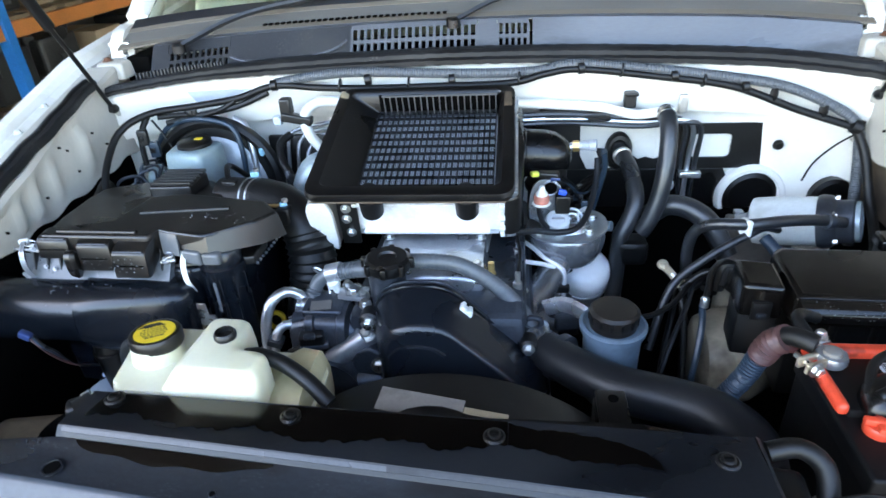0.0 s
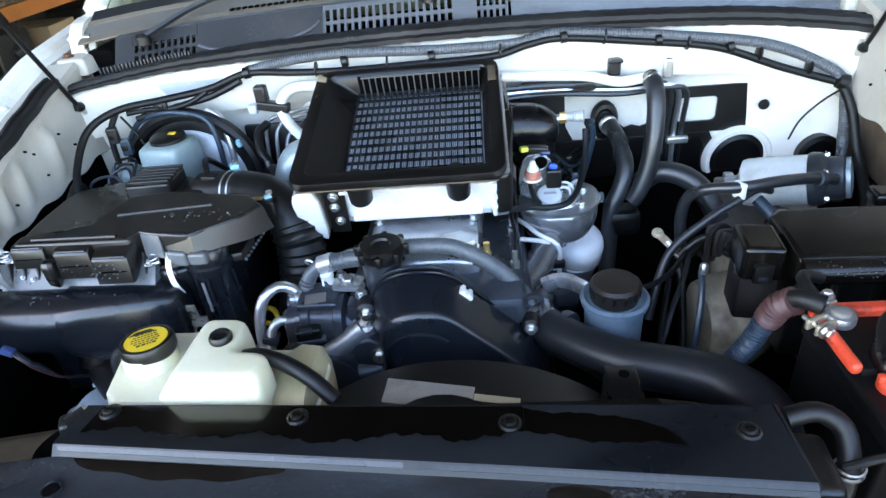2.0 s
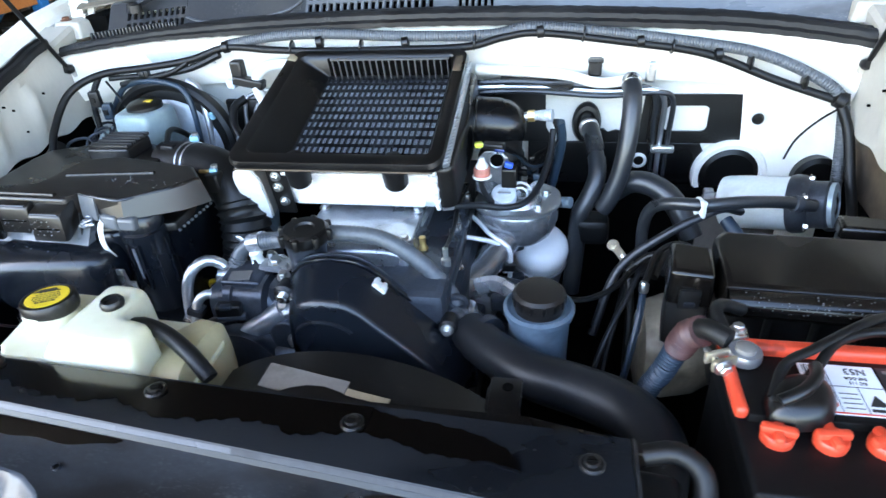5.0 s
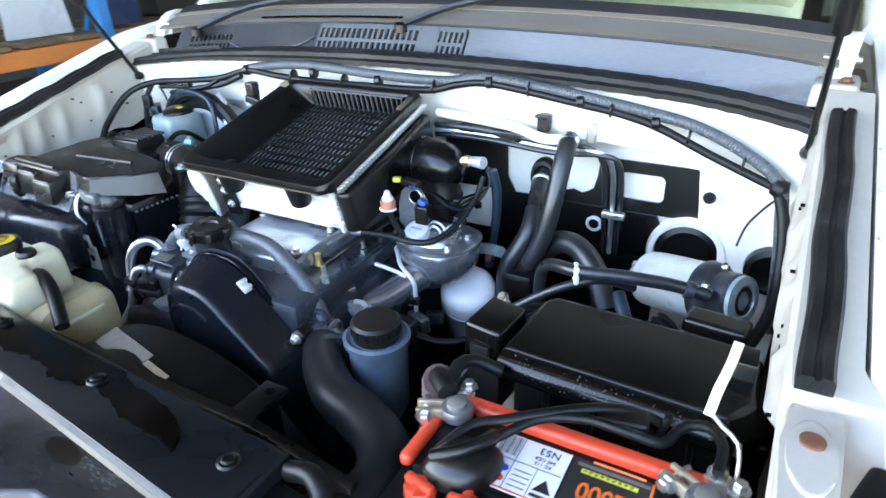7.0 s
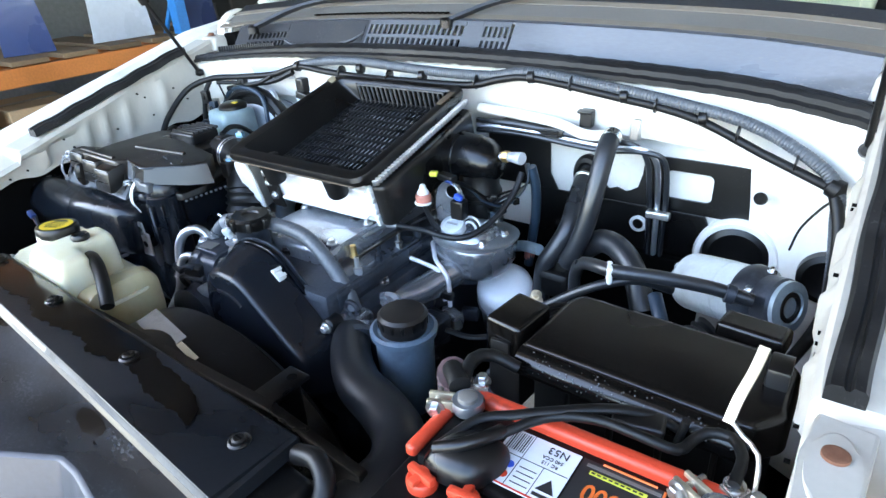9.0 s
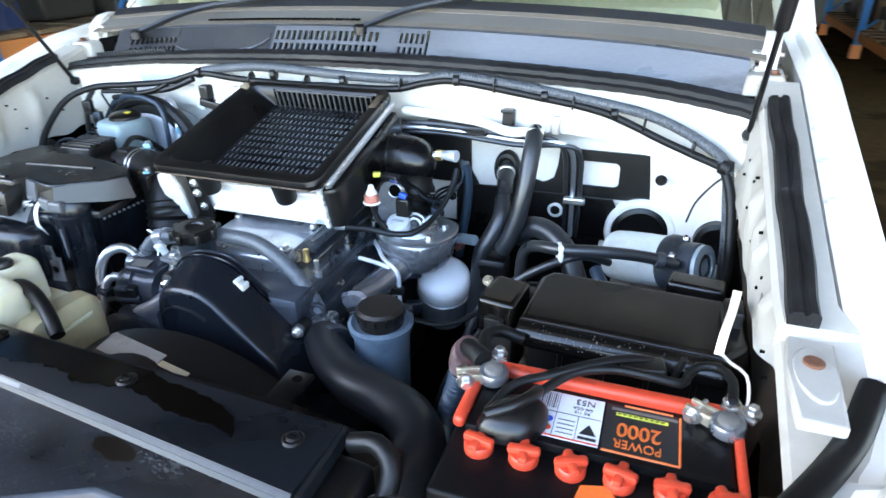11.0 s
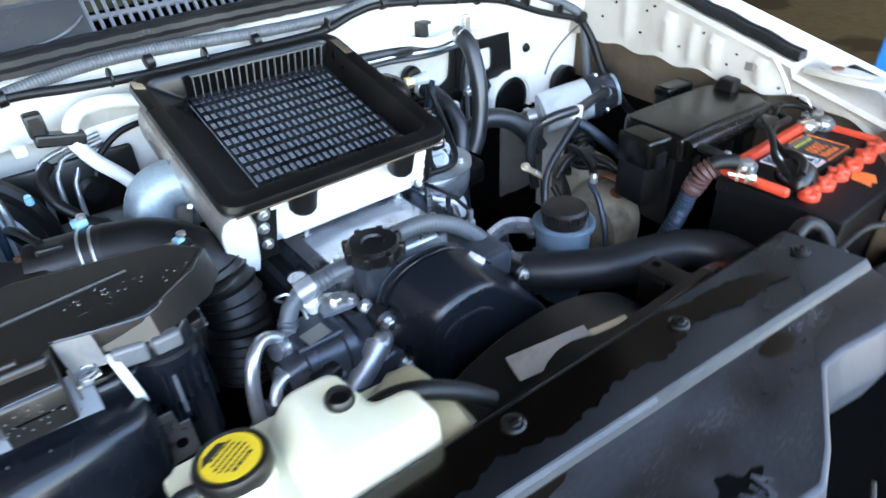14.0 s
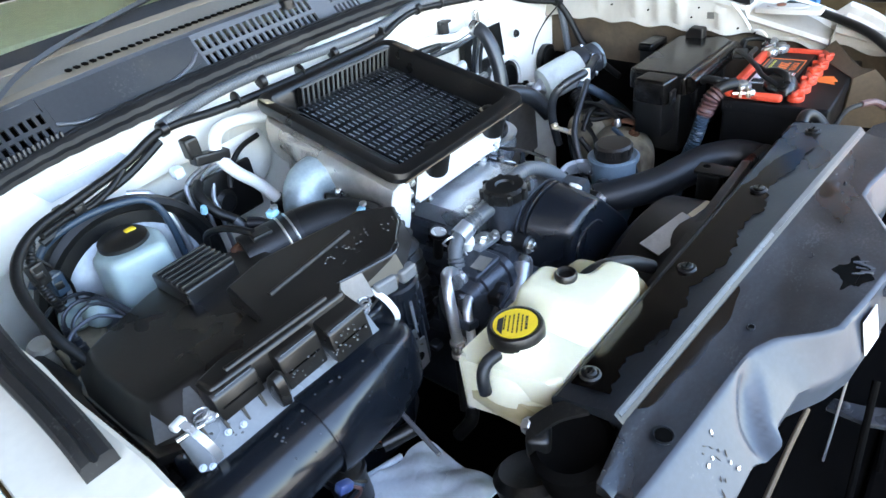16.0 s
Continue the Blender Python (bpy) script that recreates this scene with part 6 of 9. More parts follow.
neck = part("water_neck", turned([(0.008, -0.05), (0.008, -0.010), (0.0125, -0.006), (0.0145, -0.002), (0.0145, 0.002), (0.0130, 0.003), (0.0120, 0.001)], neck_m, 24), RUBBER, eng, "dark rimmed disc on a stem")
part("neck_disc", turned([(0.0122, 0.0), (0.0120, 0.0012), (0, 0.0014)], neck_m, 24), PIPEGREY, neck, "grey metal disc")
# compressor, bracket and pipes left of the timing cover
part("compressor", moulded([(-0.302, 0.742, 1.050, 0.028, 0.030, 0.3), (-0.298, 0.742, 1.052, 0.036, 0.040, 0.4), (-0.275, 0.742, 1.054, 0.040, 0.046, 0.5), (-0.273, 0.742, 1.054, 0.043, 0.050, 0.5), (-0.262, 0.742, 1.054, 0.043, 0.050, 0.5), (-0.260, 0.742, 1.054, 0.040, 0.046, 0.5),
                            (-0.228, 0.740, 1.054, 0.040, 0.046, 0.5), (-0.226, 0.740, 1.054, 0.044, 0.051, 0.45), (-0.214, 0.740, 1.054, 0.044, 0.051, 0.45), (-0.210, 0.740, 1.052, 0.036, 0.042, 0.3), (-0.198, 0.740, 1.050, 0.034, 0.038, 0.2)], 36), DULL, eng, "blue-grey oily compressor body")
part("compressor_saddle", nbox((-0.250, 0.742, 1.102), (0.060, 0.052, 0.014), 0.005, Matrix.Rotation(0.08, 4, "X"), 3), DULL, eng)
part("compressor_label", nbox((-0.252, 0.728, 1.1095), (0.030, 0.020, 0.0012), 0, Matrix.Rotation(0.08, 4, "X") @ Matrix.Rotation(0.15, 4, "Z")), LABELG, eng, "small grey label plate")
part("line_fitting", turned([(0.0135, -0.004), (0.0155, 0.0), (0.0155, 0.014), (0.0135, 0.017), (0.0115, 0.017), (0.0115, 0.024), (0, 0.024)], axis((-0.276, 0.750, 1.092), (-0.85, -0.35, 0.35)), 24), CAST, eng, "bright round line fitting")
part("fitting_block", nbox((-0.290, 0.728, 1.072), (0.030, 0.024, 0.030), 0.005, Matrix.Rotation(0.3, 4, "Z"), 3), CAST, eng)
plug = part("wiring_plug", nbox((-0.262, 0.697, 1.074), (0.036, 0.018, 0.018), 0.003, Matrix.Rotation(0.2, 4, "Z"), 3), BLACK, eng)
part("plug_latch", nbox((-0.262, 0.6885, 1.083), (0.016, 0.010, 0.006), 0.0015, Matrix.Rotation(0.2, 4, "Z")), DULL, plug)
part("plug_collar", tube([(-0.278, 0.690, 1.062), (-0.240, 0.699, 1.062)], 0.0065, n=12), DULL, plug)
part("plug_lead", tube([(-0.278, 0.690, 1.062), (-0.295, 0.688, 1.055), (-0.305, 0.70, 1.03), (-0.30, 0.72, 1.0)], 0.004, n=8), RUBBER, plug)
part("bracket_arm", tube([(-0.246, 0.688, 1.036), (-0.215, 0.696, 1.052), (-0.186, 0.706, 1.070)], (0.014, 0.0165), n=16), CAST, eng, "bright cast bracket arm")
part("arm_boss", turned([(0.017, -0.020), (0.018, -0.002), (0.0155, 0.002), (0.0135, 0.001), (0.0125, -0.003), (0, -0.003)], axis((-0.184, 0.706, 1.078), (0.05, -0.55, 0.83)), 24), CAST, eng)
part("arm_bolt", bolt(bmesh.new(), (-0.184, 0.7075, 1.0755), (0.05, -0.55, 0.83), 0.0085, 0.009), STEEL, eng)
part("bracket_foot", plate([(-0.205, 1.012), (-0.150, 1.008), (-0.152, 1.050), (-0.176, 1.066), (-0.205, 1.058)], 0, 0.026, 0.005, Matrix.Translation((0, 0.712, 0)) @ FRONT, 3), DULL, eng)
part("foot_bolt", bolt(bmesh.new(), (-0.165, 0.684, 1.038), (0, -1, 0.2), 0.008, 0.009), STEEL, eng)
part("bracket_plate", plate([(-0.232, 0.745), (-0.190, 0.740), (-0.186, 0.768), (-0.210, 0.782), (-0.232, 0.775)], 1.108, 1.1145, 0.002), CAST, eng, "bright bracket plate")
part("plate_web", nbox((-0.222, 0.760, 1.090), (0.006, 0.030, 0.040), 0.002), DULL, eng)
for p, r in (((-0.209, 0.757, 1.1145), 0.0078), ((-0.192, 0.748, 1.112), 0.0058), ((-0.222, 0.772, 1.1145), 0.0055), ((-0.186, 0.728, 1.112), 0.0062)):
    part("bracket_bolt", bolt(bmesh.new(), p, (0.05, -0.3, 0.95), r, 0.009), STEEL, eng)
part("idler_tube", tube([(-0.236, 0.775, 1.098), (-0.205, 0.790, 1.088), (-0.172, 0.80, 1.080)], 0.009, n=12), PIPE, eng)
part("idler_post", turned([(0.010, -0.05), (0.010, 0.0), (0.013, 0.002), (0.013, 0.010), (0.006, 0.014), (0, 0.014)], Matrix.Translation((-0.190, 0.765, 1.100)), 16), DULL, eng)
part("sensor_stub", turned([(0.006, -0.02), (0.006, 0.006), (0.009, 0.008), (0.009, 0.016), (0, 0.017)], axis((-0.236, 0.762, 1.116), (-0.2, -0.3, 1)), 12), CLIPW, eng)
part("pump_pulley", turned([(0.05, -0.02), (0.055, -0.018), (0.05, -0.01), (0.05, 0.0), (0.055, 0.008), (0.04, 0.012), (0, 0.010)], axis((-0.245, 0.672, 1.00), (0, -1, 0)), 28), DULL, eng)
part("lower_casting", tube([(-0.27, 0.70, 0.99), (-0.21, 0.69, 1.00), (-0.17, 0.70, 1.00)], 0.022, n=14), DULL, eng)
rnd = random.Random(11)
for k in range(26):
    c = (rnd.uniform(-0.30, -0.17), rnd.uniform(0.74, 0.86), rnd.uniform(0.95, 1.03))
    part("casting", nbox(c, (rnd.uniform(0.012, 0.045), rnd.uniform(0.012, 0.04), rnd.uniform(0.012, 0.04)), 0.004, Matrix.Rotation(rnd.uniform(-0.6, 0.6), 4, "Z")), DULL, eng)
for k in range(30):
    c = (rnd.uniform(-0.01, 0.12), rnd.uniform(0.80, 0.98), rnd.uniform(0.93, 1.03))
    part("casting", nbox(c, (rnd.uniform(0.012, 0.05), rnd.uniform(0.012, 0.04), rnd.uniform(0.012, 0.04)), 0.004, Matrix.Rotation(rnd.uniform(-0.6, 0.6), 4, "Z")), (DULL, CAST)[k % 4 == 0], eng)
part("refrigerant_pipe", tube([(-0.279, 0.749, 1.096), (-0.292, 0.750, 1.113), (-0.309, 0.744, 1.121), (-0.325, 0.730, 1.114), (-0.335, 0.720, 1.090), (-0.339, 0.716, 1.06), (-0.340, 0.713, 1.035)], 0.0080, n=14), PIPE, eng, "bare aluminium refrigerant pipe")
part("pipe_collar", turned([(0.008, -0.018), (0.0115, -0.016), (0.0115, -0.010), (0.0098, -0.008), (0.0098, 0.002), (0.0115, 0.004), (0.0115, 0.010), (0.008, 0.012)], Matrix.Translation((-0.3405, 0.713, 1.030)), 18), PALECAST, eng, "brownish pipe collar")
part("pipe_tail", tube([(-0.3405, 0.713, 1.018), (-0.345, 0.71, 0.98), (-0.36, 0.70, 0.93)], 0.009, n=12), RUBBER, eng)
part("refrigerant_pipe", tube([(-0.290, 0.722, 1.078), (-0.306, 0.716, 1.082), (-0.318, 0.708, 1.072), (-0.324, 0.702, 1.045), (-0.332, 0.698, 1.015), (-0.350, 0.69, 0.985), (-0.362, 0.685, 0.965), (-0.364, 0.683, 0.94)], 0.0068, n=14), PIPE, eng, "bare aluminium refrigerant pipe")
part("pipe_clamp", nbox((-0.321, 0.706, 1.060), (0.022, 0.020, 0.012), 0.002, Matrix.Rotation(0.3, 4, "Y")), DULL, eng)
part("drain_pipe", tube([(-0.364, 0.683, 0.95), (-0.372, 0.682, 0.93), (-0.385, 0.70, 0.90)], 0.010, n=12), RUBBER, eng)
part("dipstick_ring", tube([(-0.379 + 0.014 * math.cos(a), 0.838 + 0.004 * math.sin(a), 0.998 + 0.013 * math.sin(a)) for a in [2 * math.pi * k / 12 for k in range(13)]], 0.0045, n=8), YELLOW, eng, "yellow dipstick handle")

# ---- injection pump side ----
part("intake_neck", tube([(0.018, 0.800, 1.028), (0.040, 0.838, 1.030), (0.070, 0.890, 1.032), (0.098, 0.950, 1.050)], (0.020, 0.026), n=18), CAST, eng, "grey cast intake pipe")
part("surge_tank", mound([(0.048, 1.010), (0.050, 0.955), (0.086, 0.928), (0.150, 0.930), (0.184, 0.975), (0.178, 1.034), (0.12, 1.056)], [(1.034, 0.034), (1.037, 0.022), (1.046, 0.011), (1.060, 0.004), (1.074, 0.0), (1.092, 0.0), (1.098, 0.003), (1.100, 0.010)]), CAST, eng, "cast aluminium surge tank")
part("tank_flange", mound([(0.045, 1.010), (0.047, 0.953), (0.085, 0.925), (0.151, 0.927), (0.188, 0.974), (0.181, 1.037), (0.12, 1.060)], [(1.099, 0.002), (1.101, 0.0), (1.105, 0.0), (1.1065, 0.003)]), PIPE, eng, "bright oval flange")
part("throttle_body", mound([(0.066, 1.000), (0.070, 0.962), (0.094, 0.942), (0.138, 0.946), (0.158, 0.978), (0.152, 1.022), (0.11, 1.03)], [(1.105, 0.0), (1.114, 0.004), (1.120, 0.009), (1.123, 0.018)]), CAST, eng, "cast throttle body")
disc = part("actuator_disc", turned([(0.020, -0.014), (0.0205, 0.004), (0.019, 0.0075), (0.012, 0.0085), (0.011, 0.007), (0.005, 0.007), (0, 0.0075)], axis((0.096, 0.953, 1.128), (0.05, -0.42, 0.9)), 28), STICKER, eng, "pale blue-grey round actuator")
part("disc_bar", nbox((0.097, 0.949, 1.1365), (0.020, 0.003, 0.002), 0.0006, Matrix.Rotation(0.44, 4, "X")), PIPEGREY, disc)
for k in range(2):
    r = 0.011 + 0.006 * k
    part("return_spring", tube([(0.121 + r * math.cos(a), 0.966 + 0.006 * k, 1.126 + r * math.sin(a)) for a in [-0.9 + 0.2 * n_ for n_ in range(20)]], 0.0022, n=6), STICKER, eng)
back = part("backing_bracket", plate(soft_outline([(0.050, 1.115), (0.048, 1.160), (0.058, 1.192), (0.086, 1.198), (0.104, 1.180), (0.108, 1.140), (0.130, 1.115)], 1), 0, 0.005, 0.001, Matrix.Translation((0, 0.978, 0)) @ FRONT), CAST, eng, "grey rounded bracket plate")
part("bracket_hole", turned([(0.011, 0), (0.011, 0.0008), (0, 0.0008)], axis((0.084, 0.9728, 1.181), (0, -1, 0)), 18), DARK, back)
part("bracket_rim", tube([(0.084 + 0.0125 * math.cos(a), 0.972, 1.181 + 0.0125 * math.sin(a)) for a in [2 * math.pi * k / 18 for k in range(19)]], 0.002, n=6), CAST, back)
for x, y, z in ((0.066, 0.950, 1.106), (0.150, 0.958, 1.106), (0.160, 1.010, 1.106)):
    part("flange_bolt", bolt(bmesh.new(), (x, y, z), (0, 0, 1), 0.006, 0.006), STEEL, eng)
for x, y, z in ((0.036, 0.836, 1.075), (0.022, 0.925, 1.062)):
    part("pipe_boss", turned([(0.012, -0.04), (0.0105, -0.006), (0.008, -0.004), (0.008, 0.002), (0.005, 0.004), (0, 0.004)], Matrix.Translation((x, y, z)), 14), STEEL, eng)
part("vacuum_hose", tube([(0.020, 0.893, 1.140), (0.032, 0.900, 1.137), (0.062, 0.920, 1.128), (0.099, 0.928, 1.121), (0.130, 0.945, 1.122), (0.152, 0.985, 1.138), (0.165, 1.030, 1.170), (0.168, 1.055, 1.200)], 0.0052, n=10), HOSE, eng, "thin grey-black vacuum hose")
part("hose_stub", tube([(0.010, 0.888, 1.142), (0.024, 0.896, 1.139)], 0.0068, n=10), PIPEGREY, eng)
for way in (((-0.012, 0.985, 1.045), (-0.002, 0.990, 1.064), (0.010, 0.990, 1.081), (0.022, 0.985, 1.085), (0.055, 0.950, 1.080), (0.075, 0.928, 1.072), (0.100, 0.916, 1.062), (0.109, 0.914, 1.048), (0.109, 0.914, 1.000)),
            ((-0.010, 0.864, 1.052), (0.0, 0.872, 1.072), (0.012, 0.888, 1.086), (0.028, 0.896, 1.085), (0.060, 0.908, 1.074), (0.086, 0.914, 1.064), (0.097, 0.913, 1.050), (0.101, 0.912, 1.010))):
    line_ = part("injector_pipe", tube(way, 0.0038, n=10), ALU, eng, "bright thin steel injector pipe")
    part("pipe_nut", turned([(0.0075, -0.012), (0.0075, 0.004), (0.0055, 0.006)], axis(way[1], Vector(way[1]) - Vector(way[0])), 6), FUEL, line_)
part("pipe_holder", nbox((0.105, 0.911, 1.022), (0.026, 0.012, 0.014), 0.003), BLACK, eng)
part("outlet_pipe", tube([(0.140, 1.085, 1.045), (0.170, 1.070, 1.058), (0.203, 1.054, 1.066)], 0.0095, n=14, ribs=0.0006, pitch=0.006), BLUEPIPE, eng, "pale blue-grey outlet pipe")
sens = part("vacuum_sensor", turned([(0.008, -0.010), (0.0120, -0.008), (0.0128, 0.002), (0.0112, 0.0055), (0.0, 0.006)], Matrix.Translation((0.067, 0.917, 1.189)), 24), SALMON, eng, "salmon pink vacuum valve with a white top")
part("sensor_cap", turned([(0.0095, 0), (0.0095, 0.003), (0.0065, 0.007), (0.0040, 0.015), (0, 0.016)], Matrix.Translation((0.067, 0.917, 1.1945)), 18), CLIPW, sens)
part("sensor_clip", tube([(0.067 + 0.0128 * math.cos(a), 0.917 + 0.0128 * math.sin(a), 1.180) for a in [2.6 + 0.3 * k for k in range(14)]], 0.0020, n=6), CLIPW, sens, "off-white clip")
part("green_plug", nbox((0.057, 0.962, 1.211), (0.013, 0.011, 0.008), 0.002, Matrix.Rotation(0.3, 4, "Z")), LIME, eng, "yellow-green wiring plug")
part("black_plug", nbox((0.080, 0.966, 1.207), (0.034, 0.016, 0.012), 0.003, Matrix.Rotation(-0.2, 4, "Z")), BLACK, eng)
part("purple_band", nbox((0.090, 0.956, 1.204), (0.016, 0.003, 0.005), 0.001, Matrix.Rotation(-0.2, 4, "Z")), NAVY, eng)
part("blue_plug", nbox((0.103, 0.962, 1.178), (0.014, 0.010, 0.009), 0.002, Matrix.Rotation(0.3, 4, "Y")), DEEPBLUE, eng)
part("black_plug", nbox((0.104, 0.962, 1.158), (0.024, 0.020, 0.032), 0.003), BLACK, eng)
part("valve_hose", tube([(0.066, 0.921, 1.182), (0.064, 0.926, 1.165), (0.070, 0.932, 1.140), (0.080, 0.938, 1.124)], 0.0045, n=10), HOSE, eng)
part("link_rod", tube([(0.128, 0.985, 1.122), (0.142, 0.992, 1.132), (0.150, 1.002, 1.130)], 0.0035, n=8), ALU, eng, "bright bent link rod")
for k in range(10):
    d = 0.005 * (k % 4)
    part("wire", tube([(0.088 + d, 0.97, 1.202), (0.112 + d, 0.985 + d, 1.185 - d), (0.132, 1.000 + d, 1.160 - d), (0.155 - d, 1.030, 1.150 + d), (0.176, 1.055, 1.18), (0.174 - d * 0.5, 1.066, 1.214)], 0.0024, n=6), (BLACK, BLACK, RUBBER, BLUEHOSE, BLACK)[k % 5], eng)
rw_ = random.Random(21)
for k in range(9):
    x, y, z = rw_.uniform(0.112, 0.165), rw_.uniform(1.0, 1.045), rw_.uniform(1.125, 1.165)
    part("wiring_clip", nbox((x, y, z), (rw_.uniform(0.006, 0.018), rw_.uniform(0.006, 0.014), rw_.uniform(0.006, 0.014)), 0.002, Matrix.Rotation(rw_.uniform(-0.8, 0.8), 4, "Z")), (BLACK, BLACK, GLOSS, BLUEHOSE)[k % 4], eng)
part("blue_tube", tube([(0.178, 1.068, 1.208), (0.182, 1.078, 1.17), (0.174, 1.095, 1.11), (0.160, 1.105, 1.04), (0.154, 1.108, 1.0)], 0.0085, n=12), BLUEHOSE, eng, "blue-black corrugated tube")
part("tube_end", tube([(0.160, 1.105, 1.045), (0.155, 1.108, 1.015)], 0.0095, n=12), SALMON, eng, "faded pink tube end")
part("spark_stub", turned([(0.006, 0), (0.0075, 0.012), (0.005, 0.016), (0.005, 0.03), (0, 0.032)], Matrix.Translation((-0.010, 0.825, 1.095)), 10), BRASS, eng)
part("bracket_web", plate([(0.0, 0.72), (0.04, 0.735), (0.05, 0.78), (0.02, 0.79)], 1.035, 1.06, 0.004), CAST, eng)
part("thermostat_housing", turned([(0.040, -0.03), (0.036, 0.0), (0.033, 0.012), (0.030, 0.03)], axis((0.055, 0.742, 1.030), (0.7, -0.5, 0.1)), 20), CAST, eng, "grey thermostat housing")
part("lifting_eye", tube([(0.052 + 0.012 * math.cos(a), 0.745, 1.072 + 0.010 * math.sin(a)) for a in [2 * math.pi * k / 10 for k in range(11)]], 0.004, n=8), DULL, eng)
part("housing_top", nbox((0.052, 0.742, 1.050), (0.05, 0.05, 0.03), 0.008), CAST, eng)
# oil filter
fil = axis((0.151, 1.028, 0.978), (0.13, -0.38, 0.92))
oilf = part("oil_filter", turned([(0.047, -0.012), (0.0505, -0.006), (0.0505, 0.016), (0.048, 0.026), (0.041, 0.034), (0.028, 0.039), (0.012, 0.041), (0, 0.041)], fil, 36), FILTERW, eng, "white spin-on oil filter")
part("filter_can", turned([(0.040, -0.095), (0.049, -0.085), (0.0495, -0.016), (0.0530, -0.013), (0.0530, -0.008), (0.0505, -0.006)], fil, 36), PIPEGREY, oilf, "dull grey lower shell")

# ---- power steering reservoir ----
ps = thing("power_steering_reservoir", "grey-blue power steering reservoir with a black cap", "fluid reservoir")
pm = Matrix.Translation((0.162, 0.732, 1.080))
part("tank", turned([(0.030, -0.13), (0.038, -0.11), (0.040, -0.02), (0.041, 0.0)], pm, 32), PSTANK, ps)
part("rim", turned([(0.041, -0.006), (0.0455, -0.004), (0.0465, 0.004), (0.042, 0.007), (0.036, 0.002), (0.030, 0.002)], pm, 36), PSTANK, ps)
pc = part("cap", turned([(0.031, 0.0), (0.0325, 0.004), (0.0325, 0.010), (0.034, 0.012), (0.034, 0.026), (0.030, 0.030), (0.0, 0.031)], pm, 32), PSCAP, ps, "black ribbed cap, dusty brown on top")
for k in range(14):
    part("grip", nbox((0.0335, 0, 0.019), (0.003, 0.005, 0.012), 0.001), BLACK, pc).matrix_basis = pm @ Matrix.Rotation(2 * math.pi * k / 14, 4, "Z")
part("clamp_bracket", tube([(0.072, 0.795, 1.063), (0.10, 0.790, 1.074), (0.128, 0.772, 1.070), (0.14, 0.765, 1.055)], 0.008, n=8, squash=1.8), CAST, ps, "grey steel bracket arm")
part("return_hose", tube([(0.175, 0.74, 0.965), (0.19, 0.75, 0.92), (0.22, 0.78, 0.88)], 0.012, n=12), RUBBER, ps)

# ---- large radiator hose ----
rh = thing("radiator_hose", "thick dusty black radiator hose", "hose")
part("hose", tube([(0.070, 0.722, 1.042), (0.105, 0.682, 1.046), (0.158, 0.640, 1.050), (0.215, 0.618, 1.052), (0.262, 0.592, 1.055), (0.290, 0.550, 1.056), (0.285, 0.500, 1.048), (0.262, 0.45, 1.02)], (0.028, 0.033), n=22), HOSE, rh)
part("hose_clamp", turned([(0.032, -0.007), (0.0345, -0.006), (0.0345, 0.006), (0.032, 0.007)], axis((0.090, 0.713, 1.037), (0.7, -0.6, -0.02)), 24), DULL, rh)
part("small_hose", tube([(0.262, 0.458, 1.143), (0.288, 0.458, 1.150), (0.308, 0.446, 1.140), (0.308, 0.425, 1.115), (0.295, 0.405, 1.085)], 0.0098, n=12), RUBBER, rh, "short black bypass hose")
part("wire_clamp", tube([(0.306 + 0.0115 * math.cos(a), 0.421 + 0.0115 * math.sin(a), 1.108 + 0.0011 * a) for a in [k * 0.6 for k in range(24)]], 0.0016, n=6), STEEL, rh)


# ---- battery ----
bat = thing("battery", "black car battery with red trim, red vent caps and a label", "battery")
part("case", plate([(0.348, 0.437), (0.604, 0.437), (0.604, 0.606), (0.348, 0.606)], 0.93, 1.120, 0.006, None, 3, -0.01), CASE, bat)
part("lid", plate([(0.345, 0.434), (0.607, 0.434), (0.607, 0.609), (0.345, 0.609)], 1.117, 1.138, 0.004, None, 3), CASE, bat)
part("raised_deck", plate([(0.356, 0.512), (0.598, 0.512), (0.598, 0.600), (0.356, 0.600)], 1.136, 1.147, 0.003, None, 2), CASE, bat)
part("red_rail", nbox((0.476, 0.600, 1.150), (0.262, 0.016, 0.016), 0.005, None, 3), RED, bat, "red rear trim")
part("red_rail", nbox((0.350, 0.552, 1.148), (0.012, 0.085, 0.014), 0.005, None, 3), RED, bat, "red end trim")
part("red_rail", nbox((0.603, 0.545, 1.148), (0.008, 0.095, 0.012), 0.003, None, 3), RED, bat, "red end trim")
for k in range(6):
    x = 0.376 + 0.0425 * k
    m = Matrix.Translation((x, 0.494, 1.137)) @ Matrix.Rotation(0.3 * (k % 3) - 0.2, 4, "Z")
    vc = part("vent_cap", turned([(0.0135, 0), (0.014, 0.004), (0.014, 0.009), (0.0125, 0.011), (0, 0.011)], m, 20), RED, bat, "red screw vent cap")
    part("grip_bar", nbox((0, 0, 0.013), (0.030, 0.009, 0.009), 0.003), RED, vc).matrix_basis = m
    part("grip_bar", nbox((0, 0, 0.012), (0.009, 0.028, 0.008), 0.003), RED, vc).matrix_basis = m
part("red_warning_label", plate([(0.466, 0.452), (0.480, 0.456), (0.484, 0.451), (0.506, 0.462), (0.503, 0.476), (0.493, 0.487), (0.472, 0.481)], 1.138, 1.1388), ORANGE, bat, "torn orange warning sticker")
wl = part("white_label", nbox((0.448, 0.553, 1.1475), (0.066, 0.064, 0.0008)), LABELW, bat, "white safety label")
pr = bmesh.new()
for x in (0.4375, 0.459):
    box(pr, (x, 0.539, 1.1481), (0.0006, 0.034, 0.0004))
